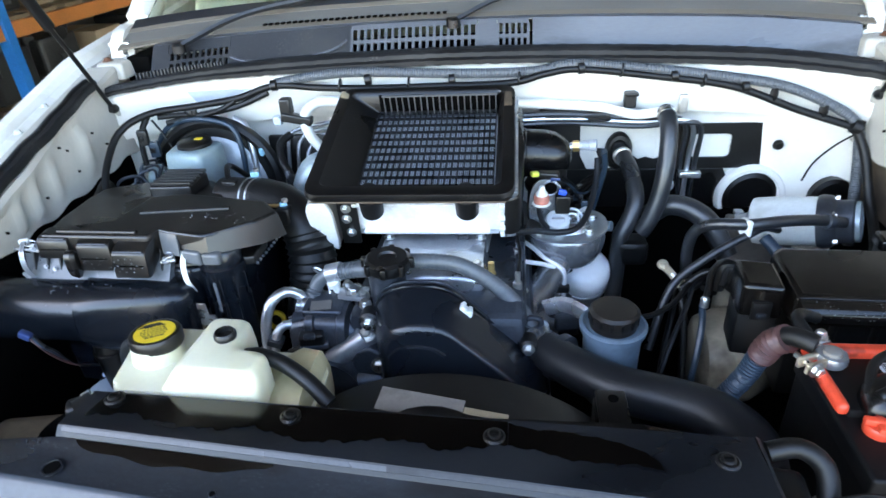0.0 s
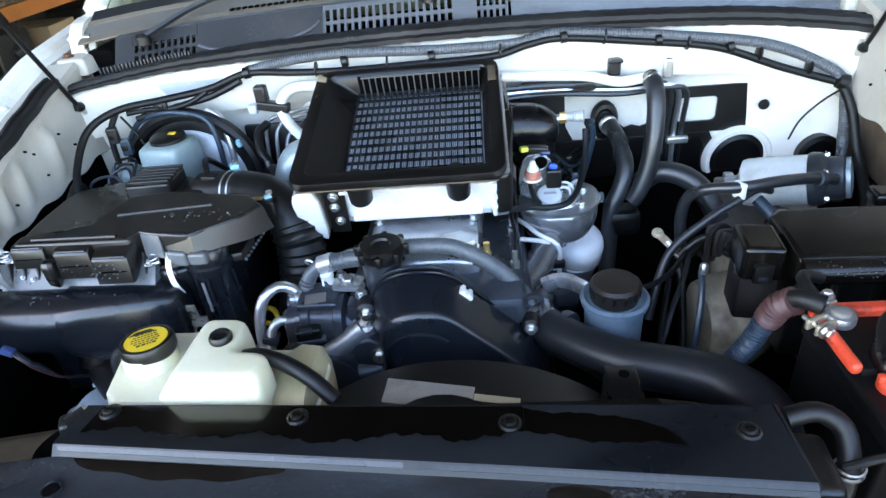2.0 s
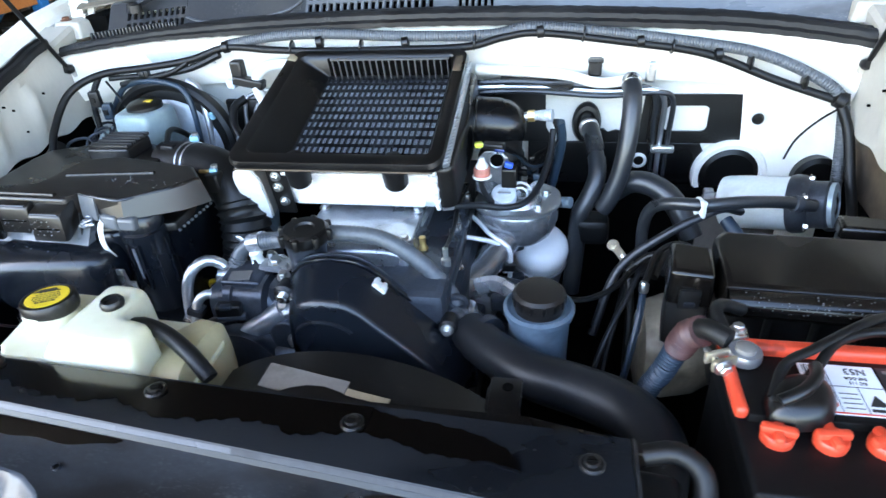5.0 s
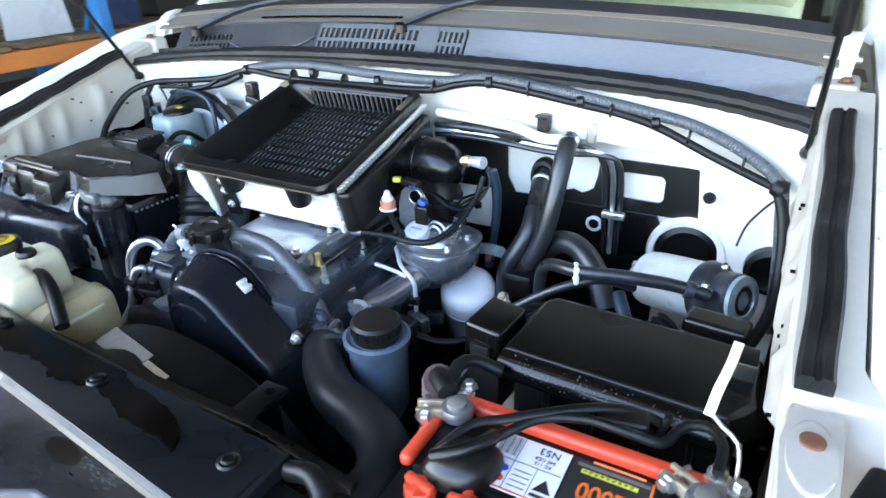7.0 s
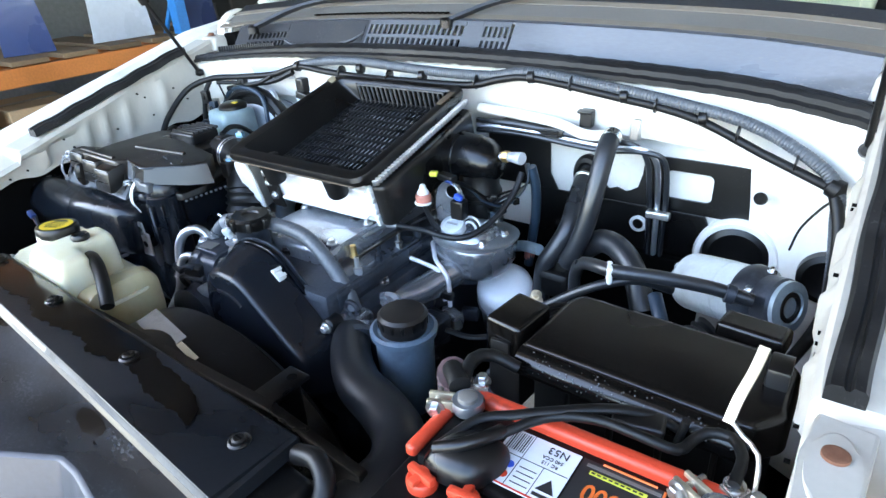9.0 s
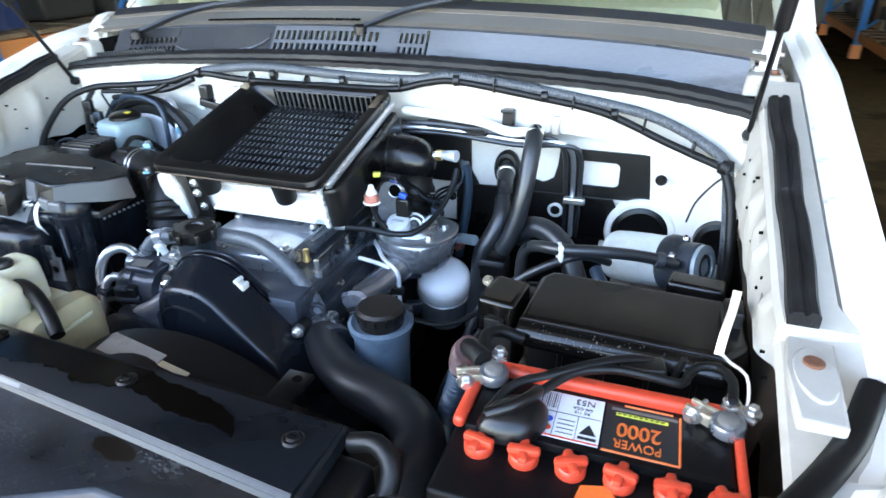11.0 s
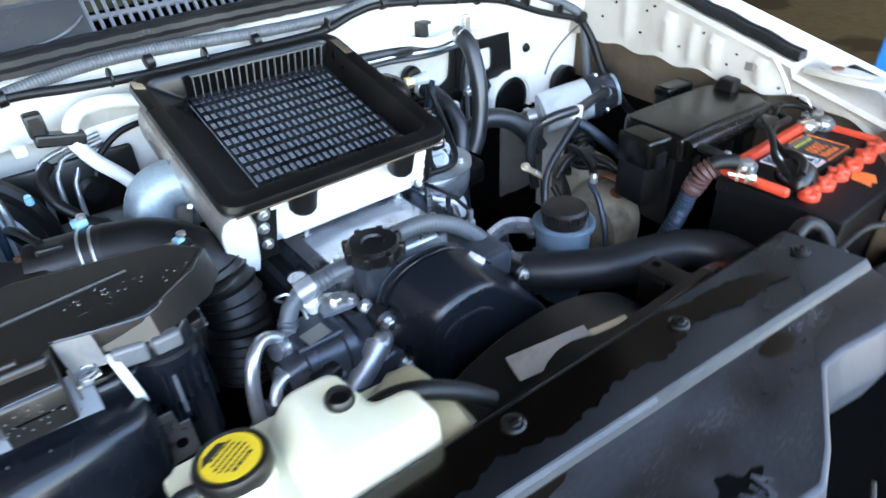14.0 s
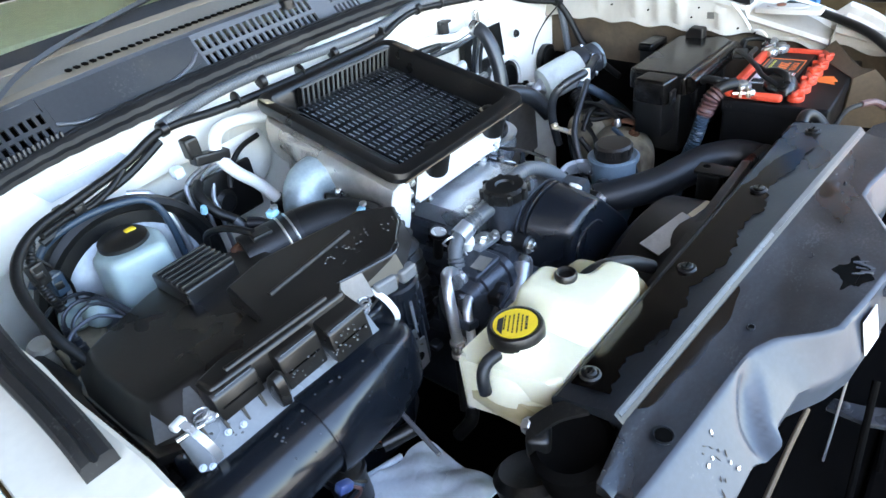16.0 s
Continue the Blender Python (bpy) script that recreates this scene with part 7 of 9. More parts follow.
box(pr, (0.448, 0.556, 1.1481), (0.064, 0.0006, 0.0004))
box(pr, (0.4375, 0.571, 1.1481), (0.0006, 0.028, 0.0004))
for k in range(9):
    box(pr, (0.4185 + 0.0021 * k, 0.572, 1.1481), (0.0006 + 0.0006 * (k % 3 == 1), 0.022, 0.0004))
for k in range(4):
    box(pr, (0.4485, 0.529 + 0.006 * k, 1.1481), (0.016, 0.0009, 0.0004))
part("label_print", pr, INK, wl)
part("warning_mark", plate([(0.462, 0.533), (0.478, 0.533), (0.470, 0.547)], 1.1479, 1.1484), INK, wl)
part("mark_base", nbox((0.470, 0.528, 1.1481), (0.017, 0.0035, 0.0004)), INK, wl)
part("label_edge", nbox((0.448, 0.5225, 1.1481), (0.066, 0.0016, 0.0005)), RED, wl, "thin red edge")
for k, mt in enumerate((DEEPBLUE, RED, LIME, DEEPBLUE)):
    part("round_mark", turned([(0.0040, 0), (0.0040, 0.0004), (0, 0.0004)], Matrix.Translation((0.4225 + 0.0095 * (k % 2), 0.533 + 0.012 * (k // 2), 1.1479)), 16), mt, wl)


def words(text, size, at, material, parent, turn=180.0, stretch=1.0):
    cu = bpy.data.curves.new("words", "FONT")
    cu.body, cu.size, cu.extrude, cu.align_x, cu.align_y = text, size, 0.0003, "CENTER", "CENTER"
    tmp = bpy.data.objects.new("words", cu)
    scene.collection.objects.link(tmp)
    bpy.context.view_layer.update()
    me = bpy.data.meshes.new_from_object(tmp.evaluated_get(bpy.context.evaluated_depsgraph_get()))
    bpy.data.objects.remove(tmp)
    me.materials.append(material)
    ob = new("lettering", me)
    ob.parent = parent
    ob.matrix_basis = Matrix.Translation(at) @ Matrix.Rotation(radians(turn), 4, "Z") @ Matrix.Diagonal((stretch, 1, 1, 1))
    return ob


words("N53", 0.011, (0.463, 0.577, 1.1482), INK, wl)
words("540 CCA", 0.005, (0.4615, 0.5675, 1.1482), INK, wl)
words("RC 115", 0.005, (0.4615, 0.5615, 1.1482), INK, wl)
bl = part("black_label", nbox((0.518, 0.552, 1.1475), (0.070, 0.066, 0.0008)), INK, bat, "black label with orange print")
for x0, y0, x1, y1 in ((0.484, 0.520, 0.552, 0.520), (0.552, 0.520, 0.552, 0.584), (0.500, 0.5855, 0.545, 0.5855)):
    part("label_border", tube([(x0, y0, 1.148), (x1, y1, 1.148)], 0.0011, n=6, step=0.05), ORANGE, bl)
words("POWER", 0.0155, (0.515, 0.5325, 1.1482), ORANGE, bl, stretch=0.80)
words("2000", 0.0260, (0.515, 0.5515, 1.1482), ORANGE, bl, stretch=0.78)
words("2000", 0.0260, (0.5157, 0.5521, 1.1480), ORANGE, bl, stretch=0.78)
part("yellow_strip", nbox((0.517, 0.5720, 1.1481), (0.048, 0.0042, 0.0005)), LIME, bl, "yellow strip with unreadable print")
ink_bars = bmesh.new()
for k in range(9):
    box(ink_bars, (0.496 + 0.005 * k, 0.5720, 1.1485), (0.0032, 0.0016, 0.0003))
part("strip_print", ink_bars, INK, bl)
part("grey_strip", nbox((0.519, 0.579, 1.1481), (0.062, 0.0035, 0.0004)), LABELG, bl)
for x, y, a in ((0.366, 0.582, 0.4), (0.592, 0.578, -0.5)):
    m = Matrix.Translation((x, y, 1.146)) @ Matrix.Rotation(a, 4, "Z")
    t = part("terminal", turned([(0.011, 0), (0.0095, 0.020), (0.008, 0.021), (0, 0.021)], m, 18), LABELG, bat, "grey lead post")
    part("clamp_ring", turned([(0.0112, 0.004), (0.0150, 0.004), (0.0162, 0.007), (0.0162, 0.013), (0.0150, 0.016), (0.0115, 0.016)], m, 22), CAST, t)
    for dy in (-0.006, 0.006):
        part("clamp_jaw", nbox((-0.026, dy, 0.010), (0.026, 0.005, 0.013), 0.0015), OLDZINC, t).matrix_basis = m
    part("clamp_bolt", tube([(-0.030, -0.016, 0.010), (-0.030, 0.018, 0.010)], 0.0032, n=8), STEEL, t).matrix_basis = m
    part("clamp_nut", bolt(bmesh.new(), (-0.030, -0.0095, 0.010), (0, -1, 0), 0.0062, 0.007), STEEL, t).matrix_basis = m
    part("cable_bar", nbox((0.0, 0.026, 0.012), (0.034, 0.018, 0.006), 0.002), PALECAST, t).matrix_basis = m
    for dx in (-0.010, 0.010):
        part("bar_bolt", bolt(bmesh.new(), (dx, 0.027, 0.015), (0, 0, 1), 0.0058, 0.008), STEEL, t).matrix_basis = m

cab = thing("battery_cables", "black battery cables with a red sleeve", "cable")
part("earth_cable", tube([(0.376, 0.522, 1.160), (0.393, 0.556, 1.170), (0.420, 0.574, 1.174), (0.440, 0.588, 1.176), (0.475, 0.613, 1.177), (0.503, 0.632, 1.174), (0.525, 0.645, 1.166), (0.545, 0.650, 1.155)], 0.0050, n=12, squash=0.75), RUBBER, cab)
part("second_cable", tube([(0.396, 0.528, 1.160), (0.421, 0.558, 1.168), (0.448, 0.590, 1.173), (0.484, 0.606, 1.174), (0.518, 0.609, 1.172), (0.549, 0.615, 1.166), (0.556, 0.632, 1.164), (0.565, 0.645, 1.168), (0.584, 0.648, 1.170), (0.596, 0.628, 1.172), (0.596, 0.600, 1.168)], 0.0048, n=12), RUBBER, cab)
part("cable_lug", nbox((0.512, 0.632, 1.166), (0.045, 0.026, 0.010), 0.004, Matrix.Rotation(0.2, 4, "Z"), 3), LID, cab, "flat brown-black cable lug")
part("cable_clip", tube([(0.544, 0.640, 1.15), (0.548, 0.636, 1.172), (0.550, 0.634, 1.183)], 0.0036, n=10), RUBBER, cab)
boot = mound([(0.366, 0.502), (0.392, 0.496), (0.420, 0.502), (0.434, 0.530), (0.430, 0.556), (0.400, 0.558), (0.372, 0.540)], [(1.146, 0.0), (1.156, 0.001), (1.164, 0.006), (1.169, 0.013), (1.171, 0.022)], 2)
part("terminal_boot", boot, GLOSS, cab, "glossy soft black terminal cover")
part("boot_fold", tube([(0.378, 0.512, 1.166), (0.398, 0.520, 1.173), (0.414, 0.540, 1.174), (0.418, 0.556, 1.170)], 0.006, n=10), GLOSS, cab)
part("positive_cable", tube([(0.352, 0.590, 1.166), (0.335, 0.605, 1.166), (0.322, 0.620, 1.150), (0.315, 0.628, 1.125)], 0.011, n=12), RUBBER, cab)
part("red_sleeve", tube([(0.331, 0.609, 1.160), (0.322, 0.620, 1.145), (0.315, 0.629, 1.115)], 0.0145, n=14, ribs=0.0022, pitch=0.007), REDWIRE, cab, "faded red sleeve")
part("corrugated_tube", tube([(0.315, 0.629, 1.118), (0.306, 0.634, 1.08), (0.292, 0.645, 1.03), (0.285, 0.66, 0.95)], 0.0125, n=14, ribs=0.0012, pitch=0.005), BLUEHOSE, cab, "blue-black corrugated tube")
part("loop_cable", tube([(0.350, 0.600, 1.166), (0.345, 0.625, 1.172), (0.355, 0.645, 1.168), (0.38, 0.655, 1.155)], 0.007, n=10), RUBBER, cab)
rod = thing("battery_clamp_rod", "bare steel battery hold-down rod with a flattened top", "clamp rod")
part("rod", tube([(0.608, 0.604, 1.13), (0.610, 0.608, 1.165), (0.606, 0.622, 1.185), (0.592, 0.634, 1.188), (0.581, 0.638, 1.196)], 0.0020, n=8), PALECAST, rod)
part("blade", strap([(0.580, 0.637, 1.193), (0.583, 0.650, 1.211), (0.588, 0.667, 1.228), (0.591, 0.682, 1.243)], 0.0085, 0.0020, (0.9, -0.3, 0.1)), OLDZINC, rod, "flattened pale end")

# ---- fuse box ----
fuse = thing("fuse_box", "large black plastic fuse box with a wet lid", "fuse box")
part("lid", plate([(0.366, 0.682), (0.598, 0.672), (0.622, 0.70), (0.622, 0.775), (0.606, 0.798), (0.385, 0.808), (0.372, 0.79)], 1.128, 1.166, 0.008, None, 3, 0.01), FUSELID, fuse)
part("lid_front", tube([(0.370, 0.680, 1.147), (0.598, 0.669, 1.147)], 0.0165, n=20), FUSELID, fuse, "wet glossy rounded lid edge")
part("base", plate([(0.376, 0.695), (0.605, 0.682), (0.612, 0.785), (0.385, 0.80)], 1.00, 1.13, 0.006), BLACK, fuse)
for k in range(4):
    part("base_rib", nbox((0.42 + 0.05 * k, 0.684, 1.095), (0.006, 0.012, 0.07), 0.002), BLACK, fuse)
rel = thing("relay_box", "small black relay box beside the fuse box", "relay box")
part("lid", plate([(0.310, 0.702), (0.360, 0.694), (0.368, 0.760), (0.318, 0.770)], 1.125, 1.170, 0.006, None, 3, 0.03), FUSELID, rel)
part("body", plate([(0.312, 0.706), (0.358, 0.698), (0.364, 0.756), (0.320, 0.764)], 1.06, 1.126, 0.004), BLACK, rel)
part("catch", nbox((0.335, 0.696, 1.135), (0.024, 0.006, 0.026), 0.002), BLACK, rel)
part("catch_slot", nbox((0.335, 0.692, 1.130), (0.012, 0.003, 0.006), 0.001), DULL, rel)
rel2 = thing("relay_box", "flat black relay cover behind the fuse box", "relay box")
part("lid", plate([(0.530, 0.822), (0.600, 0.815), (0.604, 0.850), (0.535, 0.858)], 1.150, 1.166, 0.005, None, 3, 0.02), FUSELID, rel2)
part("body", plate([(0.534, 0.826), (0.598, 0.819), (0.600, 0.846), (0.538, 0.854)], 1.03, 1.151, 0.003), BLACK, rel2)
drops = bmesh.new()
rnd = random.Random(8)
for k in range(90):
    x = rnd.uniform(0.38, 0.59)
    a = rnd.uniform(0.1, 1.5)
    y0 = 0.679 - (x - 0.37) * 0.048
    r = rnd.uniform(0.0004, 0.0011)
    bmesh.ops.create_icosphere(drops, subdivisions=1, radius=r, matrix=Matrix.Translation((x, y0 - 0.0166 * math.cos(a), 1.147 + 0.0166 * math.sin(a))))
tagged(part("condensation", drops, DROP, fuse), kind="stuff")

# ---- fuel filter ----
ff = thing("fuel_filter", "grey painted fuel filter canister lying on its side", "fuel filter")
fm = axis((0.452, 1.057, 1.076), (0.82, -0.45, 0.22))
part("canister", turned([(0.030, -0.004), (0.040, 0.0), (0.042, 0.008), (0.042, 0.098), (0.040, 0.104)], fm, 32), CANISTER, ff)
part("canister_label", turned([(0.0424, 0.02), (0.0426, 0.021), (0.0426, 0.07), (0.0424, 0.071)], fm, 32), CANISTER, ff)
part("head", turned([(0.044, 0.100), (0.046, 0.106), (0.044, 0.120), (0.036, 0.128), (0.036, 0.150), (0.030, 0.156)], fm, 28), DULL, ff, "cast filter head")
part("head_ring", turned([(0.030, 0.152), (0.034, 0.154), (0.034, 0.160), (0.022, 0.162), (0.020, 0.158)], fm, 28), BLUEPIPE, ff, "pale blue-grey end ring")
part("head_bore", turned([(0.018, 0.154), (0.020, 0.160), (0.014, 0.161), (0.013, 0.150), (0, 0.150)], fm, 20), BLACK, ff)
part("drain", turned([(0.012, -0.030), (0.014, -0.012), (0.020, -0.006), (0.022, 0.0)], fm, 16), PIPEGREY, ff)
part("drain_tap", nbox((0.430, 1.076, 1.083), (0.016, 0.014, 0.010), 0.003), PIPEGREY, ff)
for k in range(5):
    b = bmesh.new()
    a = k * 1.25
    bolt(b, (0.039 * math.cos(a), 0.039 * math.sin(a), 0.124), (0, 0, 1), 0.005, 0.006)
    part("head_bolt", b, STEEL, ff).matrix_basis = fm
fh = thing("fuel_hoses", "pair of black fuel hoses held by a white clip", "hose")
part("hose", tube([(0.548, 0.955, 1.125), (0.500, 0.945, 1.135), (0.440, 0.920, 1.146), (0.385, 0.905, 1.148), (0.340, 0.925, 1.138), (0.318, 0.945, 1.115), (0.312, 0.95, 1.07), (0.318, 0.94, 1.0)], 0.0092, n=14), HEATER, fh)
part("hose", tube([(0.45, 0.955, 1.112), (0.415, 0.925, 1.132), (0.380, 0.900, 1.130), (0.335, 0.890, 1.105), (0.285, 0.880, 1.065), (0.262, 0.862, 1.03), (0.24, 0.83, 0.96)], 0.0065, n=12), HEATER, fh)
part("clip", nbox((0.380, 0.905, 1.143), (0.008, 0.022, 0.028), 0.003, Matrix.Rotation(0.4, 4, "Z")), CLIPW, fh, "off-white hose clip")
part("hose_clamp", turned([(0.0108, -0.006), (0.0125, -0.005), (0.0125, 0.005), (0.0108, 0.006)], axis((0.522, 0.950, 1.130), (0.9, 0.2, -0.2)), 14), DULL, fh)
part("lower_hose", tube([(0.43, 0.95, 1.10), (0.45, 0.92, 1.08), (0.48, 0.88, 1.04), (0.50, 0.85, 1.0)], 0.010, n=10), BLUEHOSE, fh)
part("bellows", tube([(0.50, 0.99, 1.04), (0.47, 0.95, 1.02), (0.45, 0.91, 0.99)], 0.022, n=14, ribs=0.003, pitch=0.012), RUBBER, fh, "short corrugated bellows")

for k in range(6):
    d = 0.012 * k
    part("lead", tube([(0.30 + d, 0.79 + d, 1.09), (0.32 + d, 0.84 + d * 0.5, 1.105 - d * 0.4), (0.36 + d * 0.8, 0.90, 1.085 - d), (0.40 + d, 0.94, 1.04), (0.42 + d, 0.96, 0.97)], 0.0045 + 0.001 * (k % 3), n=8), (RUBBER, BLACK, HOSE)[k % 3], fh)
tb = thing("pipe_bracket", "tan dusty bracket below the fuel filter", "bracket")
part("plate", plate([(0.36, 0.86), (0.44, 0.85), (0.47, 0.92), (0.40, 0.96)], 1.00, 1.008, 0.002), BROWN, tb)
part("foot", nbox((0.41, 0.93, 0.96), (0.03, 0.04, 0.09), 0.006), BROWN, tb)
part("valve", turned([(0.018, 0), (0.022, 0.01), (0.022, 0.03), (0.012, 0.04), (0, 0.042)], Matrix.Translation((0.40, 0.89, 1.008)), 18), DULL, tb)
sb = thing("steering_gear", "grimy cream casting below the relay box", "steering gear")
part("housing", moulded([(0.300, 0.800, 0.965, 0.05, 0.05, 0.2), (0.306, 0.800, 0.97, 0.062, 0.062, 0.25), (0.335, 0.800, 0.975, 0.070, 0.068, 0.3), (0.375, 0.810, 0.975, 0.070, 0.066, 0.3), (0.41, 0.82, 0.97, 0.055, 0.05, 0.2)], 30), GRIMECREAM, sb)
part("shoulder", moulded([(0.36, 0.90, 0.99, 0.03, 0.04, 0.2), (0.375, 0.90, 1.0, 0.05, 0.055, 0.3), (0.43, 0.90, 1.0, 0.055, 0.055, 0.3), (0.47, 0.90, 0.99, 0.04, 0.04, 0.2)], 26), GRIMECREAM, sb)
part("cover_bolt", bolt(bmesh.new(), (0.345, 0.775, 1.042), (0, -0.3, 1), 0.008, 0.010), RUST, sb)
part("rusty_bracket", tube([(0.37, 0.83, 1.045), (0.36, 0.80, 1.06), (0.37, 0.77, 1.05)], 0.010, n=10, squash=0.5), RUST, sb)
for k in range(3):
    d = 0.016 * k
    part("hose_loop", tube([(0.285 + d, 0.86, 1.06), (0.32 + d, 0.86 + d, 1.09 - d), (0.36, 0.84 + d, 1.085 - d), (0.385, 0.80 + d * 0.5, 1.06), (0.375, 0.77, 1.03)], 0.0055, n=10), RUBBER, sb)

# brass fitting with its wire
bf = thing("cable_fitting", "pale zinc cable fitting with a bare lug", "fitting")
part("plate", strap([(0.262, 0.922, 1.069), (0.276, 0.910, 1.060), (0.292, 0.888, 1.046)], 0.013, 0.003, (0.6, 0.6, 0.3)), OLDZINC, bf)
for p in ((0.267, 0.917, 1.067), (0.290, 0.890, 1.049)):
    part("screw", bolt(bmesh.new(), p, (-0.1, -0.5, 0.85), 0.0062, 0.008), OLDZINC, bf)
part("lug", tube([(0.280, 0.905, 1.058), (0.288, 0.897, 1.050), (0.296, 0.890, 1.036)], 0.0050, n=10), STEEL, bf)
part("wire", tube([(0.29, 0.896, 1.05), (0.285, 0.885, 1.00), (0.27, 0.85, 0.94), (0.255, 0.80, 0.90)], 0.005, n=8), RUBBER, bf)
part("second_wire", tube([(0.29, 0.87, 1.04), (0.292, 0.84, 1.0), (0.29, 0.80, 0.92)], 0.006, n=10), RUBBER, bf)

# ---- firewall fittings on the right ----
ins = thing("firewall_insulation", "black insulation sheet on the firewall with cut-out windows", "insulation")
Y = 1.199


def sheet(name, outline, material, y=Y, t=0.004, parent=ins, label="", bevel=0.001):
    return part(name, plate(outline, 0, t, bevel, Matrix.Translation((0, y, 0)) @ FRONT), material, parent, label)


def rounded(x0, x1, z0, z1, r, n=6):
    pts = []
    for cx, cz, a0 in ((x1 - r, z1 - r, 0), (x0 + r, z1 - r, 90), (x0 + r, z0 + r, 180), (x1 - r, z0 + r, 270)):
        for k in range(n):
            a = radians(a0 + 90 * k / (n - 1))
            pts.append((cx + r * math.cos(a), cz + r * math.sin(a)))
    return pts


# the right part has a rounded window
o, w = rounded(0.338, 0.497, 1.1205, 1.2115, 0.006), rounded(0.363, 0.437, 1.143, 1.191, 0.010)
part("windowed_sheet", loft([[(x, Y, z) for x, z in o], [(x, Y - 0.004, z) for x, z in o], [(x, Y - 0.004, z) for x, z in w], [(x, Y, z) for x, z in w]], True, False), BLACK, ins)
ragged = [(0.1845, 1.1205), (0.3375, 1.1205), (0.3375, 1.2115), (0.326, 1.2115), (0.323, 1.176), (0.318, 1.152), (0.306, 1.144), (0.296, 1.140), (0.280, 1.145), (0.266, 1.140), (0.258, 1.147), (0.248, 1.1465), (0.242, 1.132), (0.236, 1.1215)]
sheet("ragged_sheet", ragged, BLACK)
sheet("sheet_lower", [(0.12, 0.85), (0.12, 1.12), (0.43, 1.12), (0.44, 1.10), (0.44, 0.85)], BLACK)
sheet("sheet_left", [(0.02, 1.1205), (0.02, 1.236), (0.150, 1.236), (0.152, 1.150), (0.168, 1.1205)], BLACK)
# round openings with pale rims
for x, z, r in ((0.487, 1.062, 0.052), (0.617, 1.080, 0.040)):
    o = thing("firewall_opening", "round blanked opening in the firewall" if r > 0.05 else "round black grommet in the firewall", "grommet")
    yy = 1.190 if r > 0.05 else 1.144
    if r > 0.05:
        part("rim", turned([(r, -0.02), (r + 0.002, 0.010), (r + 0.010, 0.012), (r + 0.014, 0.006), (r + 0.014, -0.02)], axis((x, yy, z), (0, -1, 0)), 40), PAINT, o, "white raised rim")
    part("blank", turned([(r, -0.01), (r - 0.001, 0.004), (r - 0.010, 0.007), (r - 0.016, 0.003), (0, 0.003)], axis((x, yy, z), (0, -1, 0)), 36), BLACK, o)
gr = thing("firewall_plug", "small grey rubber plug in the firewall", "grommet")
part("plug", turned([(0.0095, -0.003), (0.010, 0.003), (0.006, 0.004), (0.005, 0.002), (0, 0.002)], axis((0.515, 1.200, 1.166), (0, -1, 0)), 18), FOAM, gr)
gr = thing("pipe_grommet", "white oval grommet with a black plug", "grommet")
part("rim", turned([(0.013, -0.002), (0.015, 0.005), (0.010, 0.007), (0.009, 0.003)], axis((0.325, 1.192, 1.088), (0, -1, 0)), 20), CLIPW, gr)
part("plug", turned([(0.009, 0.0), (0.009, 0.005), (0, 0.006)], axis((0.325, 1.192, 1.088), (0, -1, 0)), 16), BLACK, gr)
fc = thing("wiring_clip", "black plastic wiring clip on the firewall", "clip")
part("clip", nbox((0.233, 1.160, 1.272), (0.022, 0.016, 0.030), 0.003), BLACK, fc)
part("clip_lip", nbox((0.233, 1.152, 1.284), (0.026, 0.014, 0.006), 0.002), BLACK, fc)

lc = thing("sensor_leads", "thin black leads hanging between reservoir and relay box", "cable")
part("lead", tube([(0.190, 0.790, 1.055), (0.225, 0.800, 1.048), (0.262, 0.820, 1.055), (0.290, 0.850, 1.068), (0.306, 0.872, 1.070)], 0.0042, n=8), RUBBER, lc)
part("lead", tube([(0.306, 0.872, 1.070), (0.290, 0.835, 1.045), (0.262, 0.790, 1.010), (0.245, 0.762, 0.975), (0.235, 0.75, 0.93)], 0.0040, n=8), HOSE, lc)
part("lead", tube([(0.300, 0.800, 1.07), (0.296, 0.775, 1.05), (0.285, 0.745, 1.00), (0.275, 0.73, 0.94)], 0.0050, n=8), BLUEHOSE, lc)
part("lead_tip", turned([(0.0065, 0), (0.0065, 0.012), (0.004, 0.016), (0, 0.017)], Matrix.Translation((0.299, 0.790, 1.075)), 10), STEEL, lc, "bright crimped end")
fg = thing("firewall_plug", "small grey rubber plug in the firewall", "grommet")
part("plug", turned([(0.0, 0.006), (0.006, 0.006), (0.0085, 0.003), (0.010, -0.002)], axis((0.510, 1.164, 1.178), (0, -1, 0)), 18), RUBBER, fg)

# heater hoses
hh = thing("heater_hoses", "pair of thick black heater hoses on the firewall", "hose")
part("hose_a", tube([(0.228, 1.196, 1.160), (0.232, 1.160, 1.160), (0.240, 1.115, 1.145), (0.245, 1.075, 1.110), (0.232, 1.055, 1.075), (0.218, 1.045, 1.045), (0.215, 1.035, 0.98), (0.21, 1.02, 0.90)], 0.0155, n=16), HEATER, hh)
part("grommet_a", turned([(0.030, -0.004), (0.031, 0.006), (0.027, 0.012), (0.021, 0.013), (0.016, 0.008)], axis((0.226, 1.196, 1.160), (0, -1, 0)) @ Matrix.Diagonal((0.85, 1.25, 1, 1)), 28), BLACK, hh)
part("clamp_a", turned([(0.016, -0.005), (0.0178, -0.004), (0.0178, 0.004), (0.016, 0.005)], axis((0.230, 1.165, 1.160), (0.1, -1, -0.1)), 18), STEEL, hh)
part("hose_b", tube([(0.290, 1.128, 1.258), (0.292, 1.105, 1.250), (0.292, 1.082, 1.22), (0.288, 1.064, 1.17), (0.280, 1.054, 1.12), (0.266, 1.048, 1.078), (0.255, 1.048, 1.058)], 0.0155, n=16), HEATER, hh)
